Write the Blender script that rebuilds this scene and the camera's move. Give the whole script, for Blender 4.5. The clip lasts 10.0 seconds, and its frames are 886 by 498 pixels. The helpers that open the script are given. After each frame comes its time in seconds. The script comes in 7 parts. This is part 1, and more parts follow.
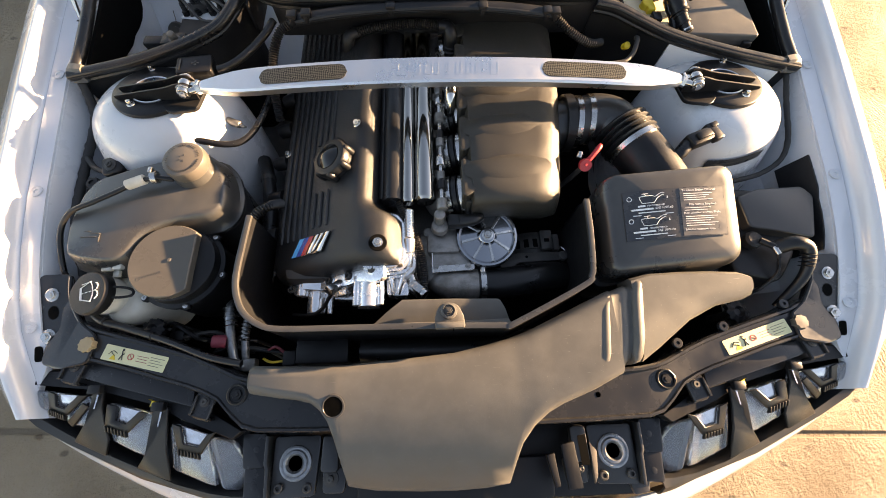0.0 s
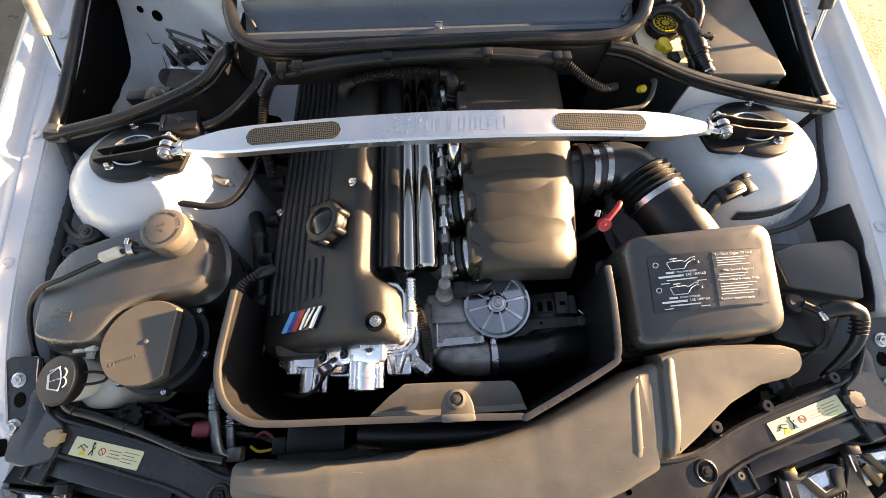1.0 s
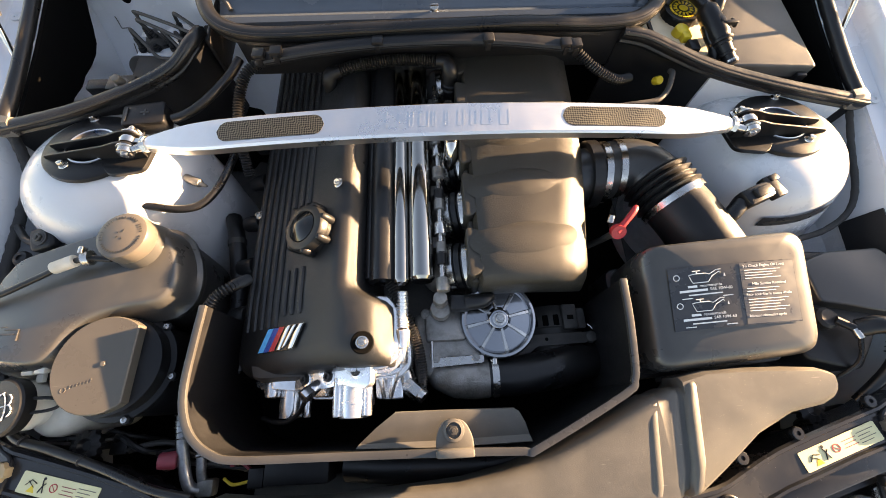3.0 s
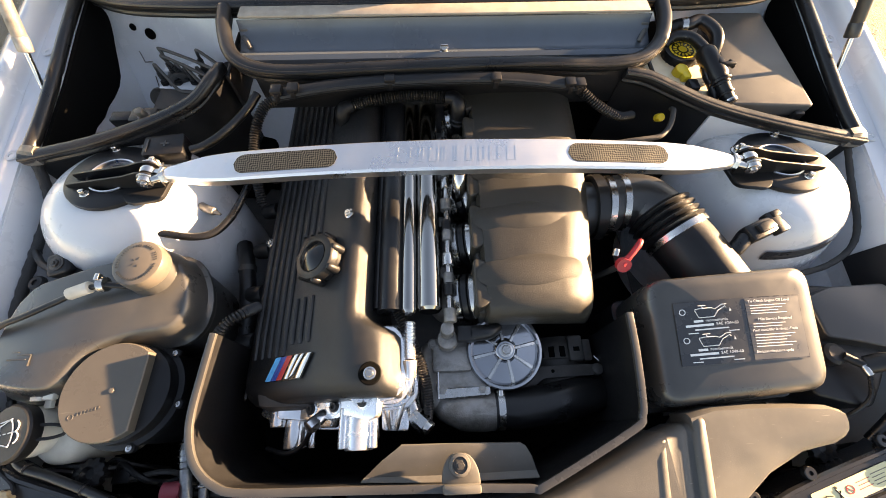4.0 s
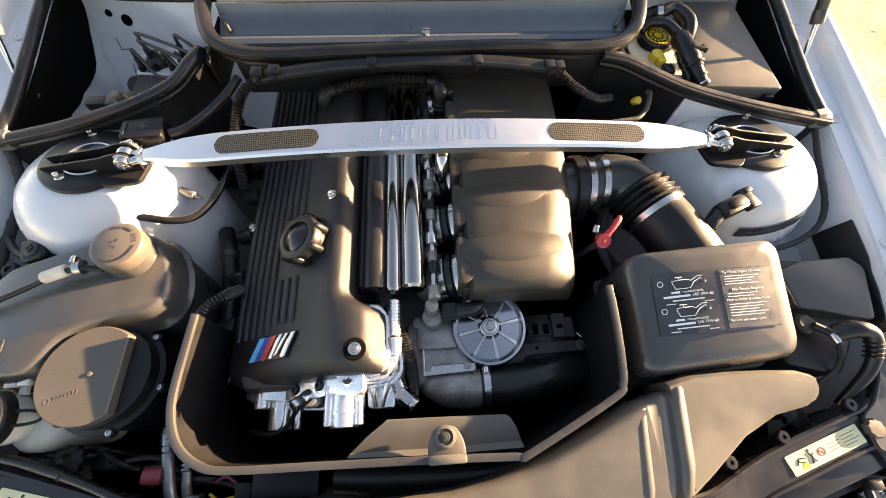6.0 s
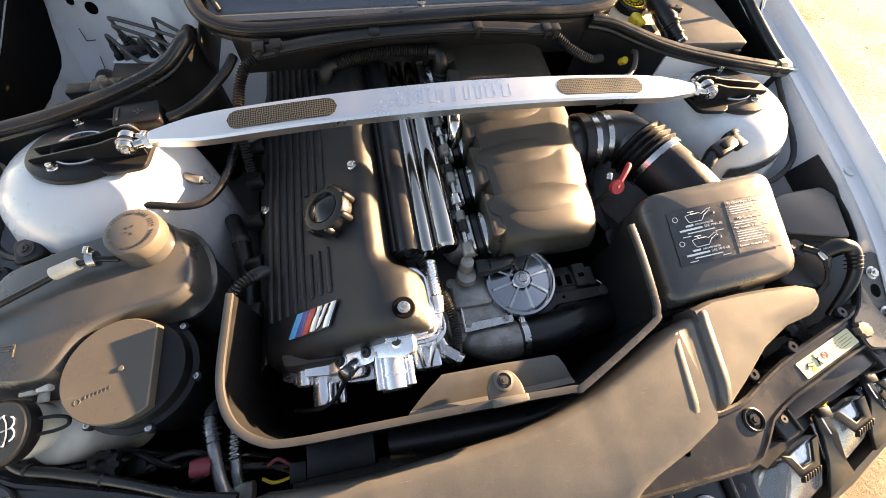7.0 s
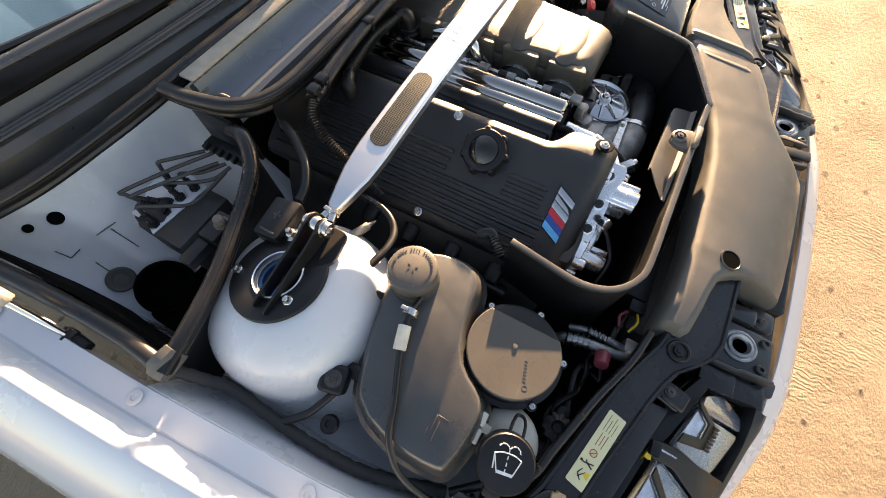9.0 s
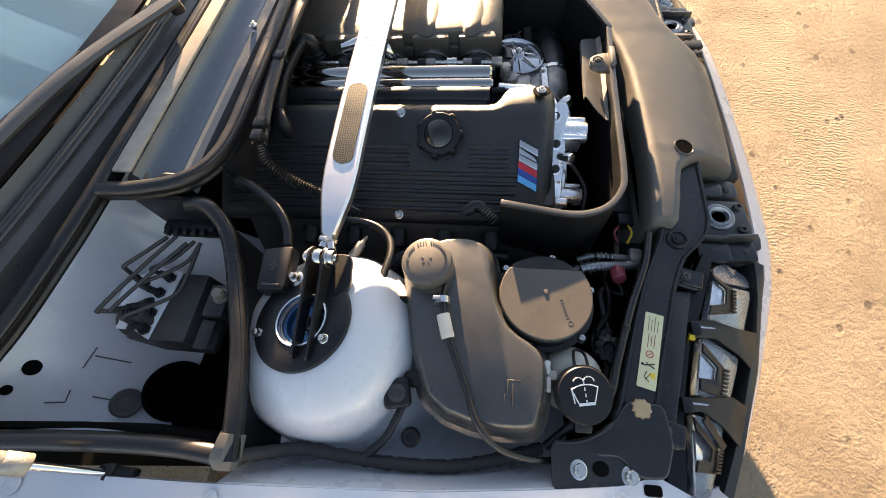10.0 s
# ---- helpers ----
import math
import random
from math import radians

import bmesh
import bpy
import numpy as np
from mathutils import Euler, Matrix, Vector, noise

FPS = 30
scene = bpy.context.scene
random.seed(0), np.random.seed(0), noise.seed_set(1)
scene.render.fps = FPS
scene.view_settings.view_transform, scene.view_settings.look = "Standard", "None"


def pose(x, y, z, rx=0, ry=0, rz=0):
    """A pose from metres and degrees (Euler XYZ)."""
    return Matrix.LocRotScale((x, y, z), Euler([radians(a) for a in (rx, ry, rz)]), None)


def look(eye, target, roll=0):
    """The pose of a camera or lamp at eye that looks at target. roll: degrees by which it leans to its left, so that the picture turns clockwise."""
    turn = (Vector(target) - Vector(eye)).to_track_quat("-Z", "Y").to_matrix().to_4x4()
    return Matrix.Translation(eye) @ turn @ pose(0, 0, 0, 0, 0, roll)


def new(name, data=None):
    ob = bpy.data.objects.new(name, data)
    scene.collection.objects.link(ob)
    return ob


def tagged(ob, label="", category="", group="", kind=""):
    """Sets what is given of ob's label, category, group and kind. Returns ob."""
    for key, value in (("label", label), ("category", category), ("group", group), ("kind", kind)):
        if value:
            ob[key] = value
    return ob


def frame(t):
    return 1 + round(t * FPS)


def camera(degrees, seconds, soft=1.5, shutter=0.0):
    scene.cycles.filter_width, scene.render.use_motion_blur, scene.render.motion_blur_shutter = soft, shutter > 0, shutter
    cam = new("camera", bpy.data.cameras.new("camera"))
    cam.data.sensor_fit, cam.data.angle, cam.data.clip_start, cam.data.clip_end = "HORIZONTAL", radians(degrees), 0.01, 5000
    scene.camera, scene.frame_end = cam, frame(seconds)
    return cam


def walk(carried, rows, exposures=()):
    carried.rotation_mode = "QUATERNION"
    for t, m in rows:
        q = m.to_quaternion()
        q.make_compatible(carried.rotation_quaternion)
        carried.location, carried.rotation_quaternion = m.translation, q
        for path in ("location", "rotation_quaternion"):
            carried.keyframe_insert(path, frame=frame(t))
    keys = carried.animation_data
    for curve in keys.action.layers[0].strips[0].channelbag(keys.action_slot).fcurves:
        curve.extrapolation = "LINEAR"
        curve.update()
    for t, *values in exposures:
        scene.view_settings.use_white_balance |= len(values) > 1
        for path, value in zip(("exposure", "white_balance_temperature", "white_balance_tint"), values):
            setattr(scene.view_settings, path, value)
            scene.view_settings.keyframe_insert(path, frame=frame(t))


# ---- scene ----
cam = camera(98.3, 10.0, 0.9)
PATH = [
    (0, (-0.03, -0.519, 1.424), (0.024, 0.201, -0.441), 2.5),
    (0.5, (-0.025, -0.473, 1.42), (0.025, 0.303, -0.423), 1.4),
    (1, (-0.025, -0.409, 1.399), (0.005, 0.376, -0.44), -0.4),
    (1.5, (-0.019, -0.364, 1.356), (0.005, 0.397, -0.493), -1.0),
    (2, (-0.022, -0.362, 1.346), (0.013, 0.379, -0.512), -0.1),
    (3.5, (-0.022, -0.364, 1.352), (0.024, 0.435, -0.481), 1.0),
    (4, (-0.029, -0.355, 1.362), (0.007, 0.508, -0.442), 0.6),
    (4.5, (-0.051, -0.358, 1.359), (-0.024, 0.531, -0.432), 0.5),
    (5, (-0.045, -0.361, 1.364), (-0.013, 0.528, -0.428), 0.7),
    (5.5, (-0.029, -0.363, 1.364), (0.022, 0.515, -0.432), 1.2),
    (5.7, (-0.023, -0.368, 1.361), (0.039, 0.497, -0.441), 1.7),
    (6.8, (-0.079, -0.443, 1.329), (0.178, 0.427, -0.454), 8.6),
    (7, (-0.13, -0.436, 1.328), (0.162, 0.413, -0.459), 8.9),
    (7.5, (-0.38, -0.442, 1.318), (0.045, 0.361, -0.463), 10.1),
    (8, (-0.491, -0.367, 1.317), (0.041, 0.353, -0.472), 7.7),
    (8.5, (-0.516, -0.299, 1.336), (0.163, 0.299, -0.447), 4.3),
    (9, (-0.612, -0.266, 1.334), (0.159, 0.187, -0.455), -1.9),
    (9.5, (-0.662, -0.247, 1.319), (0.15, 0.07, -0.481), -7.4),
    (10, (-0.666, -0.21, 1.333), (0.208, 0.036, -0.449), -11.3),
]
walk(cam, [(t, look(eye, target, roll)) for t, eye, target, roll in PATH], [(0, 3.22, 8000, 24), (2.0, 3.44, 8000, 24), (7.0, 3.43, 8100, 24), (9.0, 3.29, 7850, 23), (10, 3.24, 7400, 22)])

# ---- light ----
SUN_AZ, SUN_EL = radians(13.0), radians(9.3)
to_sun = Vector((math.cos(SUN_AZ) * math.cos(SUN_EL), math.sin(SUN_AZ) * math.cos(SUN_EL), math.sin(SUN_EL)))
sun = new("sun", bpy.data.lights.new("sun", "SUN"))
sun.data.energy, sun.data.angle, sun.data.color = 4.8, radians(0.6), (1.0, 0.77, 0.48)
sun.matrix_world = look(to_sun * 20, (0, 0, 0))
world = bpy.data.worlds.new("evening_sky")
scene.world = world
world.use_nodes = True
sky = world.node_tree.nodes.new("ShaderNodeTexSky")
sky.sky_type, sky.sun_disc = "NISHITA", False
sky.sun_elevation, sky.sun_rotation = SUN_EL, radians(90) - SUN_AZ
sky.air_density, sky.dust_density = 1.0, 0.5
world.node_tree.nodes["Background"].inputs[1].default_value = 0.055
world.node_tree.links.new(sky.outputs[0], world.node_tree.nodes["Background"].inputs[0])


# ---- materials ----
def surface(name, base, rough, metal=0.0, dirt=None, dirt_scale=14.0, dirt_amount=0.4, grain=600.0, bump=0.1,
            depth=0.0004, coat=0.0, rough_spread=0.12, specks=0.0, speck_scale=260, speck_colour=(0.32, 0.28, 0.23), spec=0.5, warp=0.0, scratches=0.0, granules=0.0):
    """A principled surface: base colour broken by stains at a large scale, and a fine grain that gives relief and gloss spread."""
    m = bpy.data.materials.new(name)
    m.use_nodes = True
    nt = m.node_tree
    n, link = nt.nodes, nt.links.new
    p = n["Principled BSDF"]
    p.inputs["Metallic"].default_value = metal
    p.inputs["Coat Weight"].default_value = coat
    p.inputs["Coat Roughness"].default_value = 0.08
    p.inputs["Specular IOR Level"].default_value = spec
    co = n.new("ShaderNodeTexCoord")
    big = n.new("ShaderNodeTexNoise")
    big.inputs["Scale"].default_value, big.inputs["Detail"].default_value = dirt_scale, 6
    big.inputs["Roughness"].default_value, big.inputs["Distortion"].default_value = 0.65, warp
    link(co.outputs["Object"], big.inputs["Vector"])
    ramp = n.new("ShaderNodeMapRange")
    ramp.inputs[1].default_value, ramp.inputs[2].default_value = 0.42, 0.72
    ramp.inputs[3].default_value, ramp.inputs[4].default_value = 0.0, dirt_amount
    link(big.outputs[0], ramp.inputs[0])
    mix = n.new("ShaderNodeMix")
    mix.data_type = "RGBA"
    mix.inputs[6].default_value = (*base, 1)
    mix.inputs[7].default_value = (*(dirt or [c * 0.6 for c in base]), 1)
    link(ramp.outputs[0], mix.inputs[0])
    colour = mix.outputs[2]
    fine = n.new("ShaderNodeTexNoise")
    fine.inputs["Scale"].default_value, fine.inputs["Detail"].default_value = grain, 3
    link(co.outputs["Object"], fine.inputs["Vector"])
    if specks:
        dots = n.new("ShaderNodeTexVoronoi")
        dots.inputs["Scale"].default_value = speck_scale
        link(co.outputs["Object"], dots.inputs["Vector"])
        less = n.new("ShaderNodeMath")
        less.operation, less.inputs[1].default_value = "LESS_THAN", specks
        link(dots.outputs["Distance"], less.inputs[0])
        part_mix = n.new("ShaderNodeMix")
        part_mix.data_type = "RGBA"
        part_mix.inputs[7].default_value = (*speck_colour, 1)
        link(colour, part_mix.inputs[6])
        link(less.outputs[0], part_mix.inputs[0])
        colour = part_mix.outputs[2]
    if scratches:
        for turn in (0.5, 2.1):
            lay = n.new("ShaderNodeMapping")
            lay.inputs["Rotation"].default_value = (0.2, 0.1, turn)
            lay.inputs["Scale"].default_value = (34, 520, 60)
            link(co.outputs["Object"], lay.inputs[0])
            line = n.new("ShaderNodeTexNoise")
            line.inputs["Scale"].default_value, line.inputs["Detail"].default_value = 1.0, 2
            link(lay.outputs[0], line.inputs["Vector"])
            cut = n.new("ShaderNodeMapRange")
            cut.inputs[1].default_value, cut.inputs[2].default_value = 0.745, 0.79
            cut.inputs[3].default_value, cut.inputs[4].default_value = 0.0, scratches
            link(line.outputs[0], cut.inputs[0])
            over = n.new("ShaderNodeMix")
            over.data_type = "RGBA"
            over.inputs[7].default_value = (0.42, 0.39, 0.35, 1)
            link(colour, over.inputs[6])
            link(cut.outputs[0], over.inputs[0])
            colour = over.outputs[2]
    link(colour, p.inputs["Base Color"])
    r = n.new("ShaderNodeMapRange")
    r.inputs[1].default_value, r.inputs[2].default_value = 0.3, 0.7
    r.inputs[3].default_value, r.inputs[4].default_value = max(0.02, rough - rough_spread), min(1, rough + rough_spread)
    link(big.outputs[0], r.inputs[0])
    link(r.outputs[0], p.inputs["Roughness"])
    if granules:
        cells = n.new("ShaderNodeTexVoronoi")
        cells.inputs["Scale"].default_value = granules
        link(co.outputs["Object"], cells.inputs["Vector"])
        fine = cells
    if bump:
        b = n.new("ShaderNodeBump")
        b.inputs["Strength"].default_value, b.inputs["Distance"].default_value = bump, depth
        link(fine.outputs[0], b.inputs["Height"])
        link(b.outputs[0], p.inputs["Normal"])
    return m


def brushed(name, base, rough, along=(6, 500, 500)):
    """Metal with fine lines along one axis."""
    m = surface(name, base, rough, 1.0, dirt=[c * 0.8 for c in base], dirt_scale=9, dirt_amount=0.5, bump=0.25, depth=0.0003)
    n, link = m.node_tree.nodes, m.node_tree.links.new
    scale = n.new("ShaderNodeMapping")
    scale.inputs["Scale"].default_value = along
    fine = [x for x in n if x.type == "TEX_NOISE"][-1]
    fine.inputs["Scale"].default_value = 1.0
    link(n["Texture Coordinate"].outputs["Object"], scale.inputs[0])
    link(scale.outputs[0], fine.inputs["Vector"])
    return m


def clear(name, tint=(1, 1, 1), rough=0.02, ior=1.45):
    m = bpy.data.materials.new(name)
    m.use_nodes = True
    p = m.node_tree.nodes["Principled BSDF"]
    p.inputs["Base Color"].default_value = (*tint, 1)
    p.inputs["Roughness"].default_value, p.inputs["IOR"].default_value = rough, ior
    p.inputs["Transmission Weight"].default_value = 1.0
    return m


WHITE = surface("white_car_paint", (0.60, 0.62, 0.66), 0.22, coat=0.6, dirt=(0.62, 0.62, 0.62), dirt_scale=5, dirt_amount=0.25, bump=0.02)
BAY = surface("dusty_white_bay_paint", (0.56, 0.58, 0.61), 0.30, coat=0.3, dirt=(0.48, 0.48, 0.47), dirt_scale=11, dirt_amount=0.3, grain=300, bump=0.05)
BLACK = surface("black_plastic", (0.008, 0.008, 0.009), 0.40, spec=0.32, dirt=(0.020, 0.020, 0.020), dirt_scale=16, dirt_amount=0.4, grain=1400, bump=0.3)
# Near-black: paints shadow into holes and the bay's depths; also the black foam.
DEEP = surface("void_shadow_black", (0.003, 0.003, 0.003), 0.9, dirt=(0.006, 0.006, 0.005), bump=0.1, spec=0.05)
FADED = surface("faded_black_plastic", (0.092, 0.088, 0.080), 0.50, spec=0.35, dirt=(0.13, 0.124, 0.115), dirt_scale=26, dirt_amount=0.5, grain=1100, bump=0.4, specks=0.05, scratches=0.28)
SATIN = surface("satin_black_moulding", (0.026, 0.026, 0.0265), 0.36, dirt=(0.044, 0.043, 0.041), dirt_scale=7, dirt_amount=0.5, grain=1100, bump=0.22, depth=0.0004, spec=0.6, specks=0.025)
TANKBLACK = surface("dusty_tank_plastic", (0.040, 0.0392, 0.038), 0.33, dirt=(0.080, 0.077, 0.071), dirt_scale=6, dirt_amount=0.6, grain=1300, bump=0.12, depth=0.0003, spec=0.7, specks=0.02)
# Base lowered to stand for the dark surroundings this lid would mirror.
LIDSTEEL = surface("pressed_steel_dark_mirror", (0.36, 0.375, 0.40), 0.12, 1.0, dirt=(0.34, 0.34, 0.35), dirt_scale=40, dirt_amount=0.5, grain=500, bump=0.06)
# Warm base and pale specks imitate the low sun's golden sparkle on the grain.
WRINKLE = surface("sun_warmed_wrinkle_black", (0.031, 0.027, 0.021), 0.40, dirt=(0.036, 0.035, 0.032), dirt_scale=22, dirt_amount=0.4, granules=1100, bump=0.55, depth=0.0005, spec=0.4, specks=0.34, speck_scale=620, speck_colour=(0.055, 0.053, 0.047))
CRINKLE = surface("fine_crinkle_black", (0.0105, 0.0105, 0.011), 0.38, dirt=(0.016, 0.0155, 0.015), dirt_scale=22, dirt_amount=0.35, granules=1300, bump=0.6, depth=0.0005, spec=0.55)
RUBBER = surface("black_rubber", (0.0078, 0.0078, 0.0085), 0.35, spec=0.45, dirt=(0.016, 0.0155, 0.015), dirt_scale=18, dirt_amount=0.4, grain=700, bump=0.25, specks=0.03)
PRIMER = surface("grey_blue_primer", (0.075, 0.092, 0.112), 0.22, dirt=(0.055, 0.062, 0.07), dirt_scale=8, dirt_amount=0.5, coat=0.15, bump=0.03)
DUSTY = surface("dusty_metal_strip", (0.36, 0.315, 0.26), 0.6, dirt=(0.20, 0.172, 0.14), dirt_scale=24, dirt_amount=0.7, bump=0.2)
BROWNISH = surface("aged_grey_plastic", (0.085, 0.076, 0.066), 0.40, dirt=(0.12, 0.105, 0.085), dirt_scale=13, dirt_amount=0.5, grain=900, bump=0.2)
ALU = brushed("brushed_aluminium", (0.74, 0.74, 0.75), 0.33)
POLISHED = surface("polished_aluminium", (0.92, 0.92, 0.92), 0.25, 0.88, dirt=(0.6, 0.58, 0.55), dirt_scale=24, dirt_amount=0.5, grain=160, bump=0.12, depth=0.001)
CAST = surface("cast_aluminium", (0.30, 0.29, 0.275), 0.5, 0.75, dirt=(0.12, 0.112, 0.10), dirt_scale=38, dirt_amount=0.8, grain=420, bump=0.6, depth=0.0010)
# Chrome darkened for the rails, in place of the raised hood they would mirror.
RAILCHROME = surface("hood_darkened_tube", (0.36, 0.35, 0.335), 0.07, 1.0, dirt=(0.28, 0.26, 0.23), dirt_scale=20, dirt_amount=0.4, bump=0.03)
CHROME = surface("polished_steel_tube", (0.58, 0.57, 0.56), 0.07, 1.0, dirt=(0.5, 0.47, 0.43), dirt_scale=20, dirt_amount=0.4, bump=0.03)
ZINC = surface("zinc_steel", (0.60, 0.59, 0.57), 0.24, 1.0, dirt=(0.33, 0.31, 0.28), dirt_scale=60, dirt_amount=0.6, bump=0.1)
IRON = surface("grimy_dark_metal", (0.045, 0.043, 0.041), 0.55, 0.3, dirt=(0.10, 0.09, 0.08), dirt_scale=40, dirt_amount=0.6, grain=300, bump=0.4)
RED = surface("red_plastic", (0.45, 0.03, 0.035), 0.35, bump=0.05)
DULLRED = surface("dull_red_cap", (0.24, 0.035, 0.05), 0.5, bump=0.1)
YELLOW = surface("yellow_plastic", (0.72, 0.50, 0.03), 0.4, bump=0.05)
CREAM = surface("milky_plastic", (0.74, 0.64, 0.45), 0.4, dirt=(0.5, 0.38, 0.2), dirt_amount=0.5, bump=0.05)
IVORY = surface("ivory_plastic", (0.62, 0.58, 0.50), 0.42, dirt=(0.34, 0.30, 0.24), dirt_amount=0.6, bump=0.1)
PANEL = surface("dusty_black_panel", (0.016, 0.0163, 0.0178), 0.24, dirt=(0.032, 0.031, 0.030), dirt_scale=9, dirt_amount=0.5, grain=900, bump=0.12, spec=0.45, specks=0.03)
# Lighter, glossier copy of the bay paint; makes up for missing sky light.
PANELWHITE = surface("lifted_bay_paint", (0.76, 0.79, 0.83), 0.20, coat=0.9, dirt=(0.55, 0.56, 0.57), dirt_scale=6, dirt_amount=0.5, grain=300, bump=0.05)
LIPRUBBER = surface("dusty_lip_rubber", (0.012, 0.012, 0.0125), 0.5, dirt=(0.04, 0.038, 0.034), dirt_scale=20, dirt_amount=0.5, grain=700, bump=0.2)
TAN = surface("tan_rubber", (0.40, 0.29, 0.16), 0.6, dirt=(0.26, 0.2, 0.13), dirt_scale=60, bump=0.3)
SILVER = surface("silvered_plastic", (0.70, 0.71, 0.74), 0.2, 0.8, dirt=(0.3, 0.3, 0.3), dirt_scale=60, dirt_amount=0.7, grain=200, bump=0.25, depth=0.002)
GREYMETAL = surface("worn_grey_metal", (0.30, 0.31, 0.32), 0.38, 0.8, dirt=(0.14, 0.13, 0.12), dirt_scale=70, dirt_amount=0.7, grain=500, bump=0.3)
GLOSS = surface("gloss_black_disc", (0.01, 0.01, 0.01), 0.12, bump=0.02)
# Pale blue of the sky that the windscreen would mirror.
SKYFILM = surface("sky_reflection_film", (0.56, 0.64, 0.66), 0.4, dirt=(0.45, 0.52, 0.54), bump=0.1)
PRINT = surface("white_print", (0.70, 0.70, 0.70), 0.6, bump=0.0, dirt_amount=0.2)
FOIL = surface("dark_sticker_foil", (0.035, 0.037, 0.042), 0.28, dirt=(0.06, 0.06, 0.06), dirt_scale=30, bump=0.05)
PALERFOIL = surface("paler_sticker_foil", (0.062, 0.064, 0.07), 0.34, dirt=(0.085, 0.085, 0.085), dirt_scale=30, bump=0.05)
PALE = surface("pale_yellow_sticker", (0.66, 0.62, 0.36), 0.4, dirt=(0.5, 0.46, 0.3), bump=0.02)
LIDMETAL = surface("dull_grey_brown_lid", (0.088, 0.080, 0.069), 0.33, 0.1, dirt=(0.105, 0.095, 0.08), dirt_scale=18, dirt_amount=0.5, grain=900, bump=0.12, scratches=0.15, spec=0.35)
BLUE = surface("blue_enamel", (0.02, 0.07, 0.30), 0.25, bump=0.0)
LIGHTBLUE = surface("light_blue_enamel", (0.07, 0.45, 0.80), 0.25, bump=0.0)
BADGERED = surface("red_enamel", (0.55, 0.03, 0.04), 0.25, bump=0.0)
SPRINGBLUE = surface("blue_anodised_cap", (0.02, 0.085, 0.19), 0.35, 0.5, bump=0.05)
# Bluish white in the clear plastic stands for sky mirrored on the lens.
LENS = surface("sky_whitened_lens", (0.62, 0.66, 0.71), 0.12, dirt=(0.42, 0.44, 0.46), dirt_scale=26, dirt_amount=0.6, bump=0.05, coat=0.5)
LENS.node_tree.nodes["Principled BSDF"].inputs["Transmission Weight"].default_value = 0.78
GLASS = clear("windscreen_glass", (0.80, 0.90, 0.92), 0.01)
TAPE = surface("black_cloth_tape", (0.018, 0.018, 0.018), 0.7, dirt=(0.06, 0.055, 0.05), dirt_scale=60, grain=900, bump=0.6, depth=0.0012)


# ---- shapes: each returns a bmesh in world metres ----
def done(bm, m=None, bev=0.0, seg=2, angle=30):
    if bev:
        edges = [e for e in bm.edges if len(e.link_faces) == 2 and e.calc_face_angle() > radians(angle)]
        bmesh.ops.bevel(bm, geom=edges, offset=bev, segments=seg, profile=0.5, affect="EDGES", clamp_overlap=True)
    if m is not None:
        bm.transform(m)
    return bm


def join(*shapes):
    out = bmesh.new()
    for s in shapes:
        me = bpy.data.meshes.new("join")
        s.to_mesh(me)
        out.from_mesh(me)
        bpy.data.meshes.remove(me)
        s.free()
    return out


def box(c, s, bev=0.003, seg=2, m=None):
    bm = bmesh.new()
    bmesh.ops.create_cube(bm, size=1, matrix=Matrix.Translation(c) @ Matrix.Diagonal((*s, 1)))
    return done(bm, m, bev, seg)


def rounded(pts, r, n=4):
    """A closed outline with its corners rounded by up to r."""
    out, k = [], len(pts)
    for i in range(k):
        a, b, c = Vector(pts[i - 1][:2]), Vector(pts[i][:2]), Vector(pts[(i + 1) % k][:2])
        t = min(r, (a - b).length * 0.45, (c - b).length * 0.45)
        p, q = b + (a - b).normalized() * t, b + (c - b).normalized() * t
        for j in range(n + 1):
            u = j / n
            out.append(tuple(p * (1 - u) ** 2 + b * 2 * u * (1 - u) + q * u * u))
    return out


def prism(outline, z0, z1, bev=0.0, seg=2, m=None, angle=40):
    bm = bmesh.new()
    low = [bm.verts.new((x, y, z0)) for x, y in outline]
    top = [bm.verts.new((x, y, z1)) for x, y in outline]
    bm.faces.new(top)
    bm.faces.new(low[::-1])
    for i in range(len(low)):
        j = (i + 1) % len(low)
        bm.faces.new((low[i], low[j], top[j], top[i]))
    bmesh.ops.recalc_face_normals(bm, faces=bm.faces)
    return done(bm, m, bev, seg, angle)


def loft(rings, caps=True, closed=False):
    """Bridges rings of equally many points. closed: the last ring meets the first."""
    bm = bmesh.new()
    vs = [[bm.verts.new(p) for p in ring] for ring in rings]
    k = len(vs[0])
    for a, b in zip(vs, vs[1:] + ([vs[0]] if closed else [])):
        for i in range(k):
            j = (i + 1) % k
            bm.faces.new((a[i], a[j], b[j], b[i]))
    if caps and not closed:
        bm.faces.new(vs[0][::-1])
        bm.faces.new(vs[-1])
    bmesh.ops.recalc_face_normals(bm, faces=bm.faces)
    return bm


def skin(rows, thick=0.0015):
    """An open sheet through rows of points, given thickness."""
    bm = bmesh.new()
    vs = [[bm.verts.new(p) for p in row] for row in rows]
    for a, b in zip(vs, vs[1:]):
        for i in range(len(a) - 1):
            bm.faces.new((a[i], a[i + 1], b[i + 1], b[i]))
    bmesh.ops.recalc_face_normals(bm, faces=bm.faces)
    if thick:
        bmesh.ops.solidify(bm, geom=bm.faces[:], thickness=thick)
        bmesh.ops.recalc_face_normals(bm, faces=bm.faces)
    return bm


def glide(pts, n=6):
    """Catmull-Rom through the points, n steps a stretch."""
    p = [Vector(q) for q in pts]
    p = [p[0] * 2 - p[1]] + p + [p[-1] * 2 - p[-2]]
    out = []
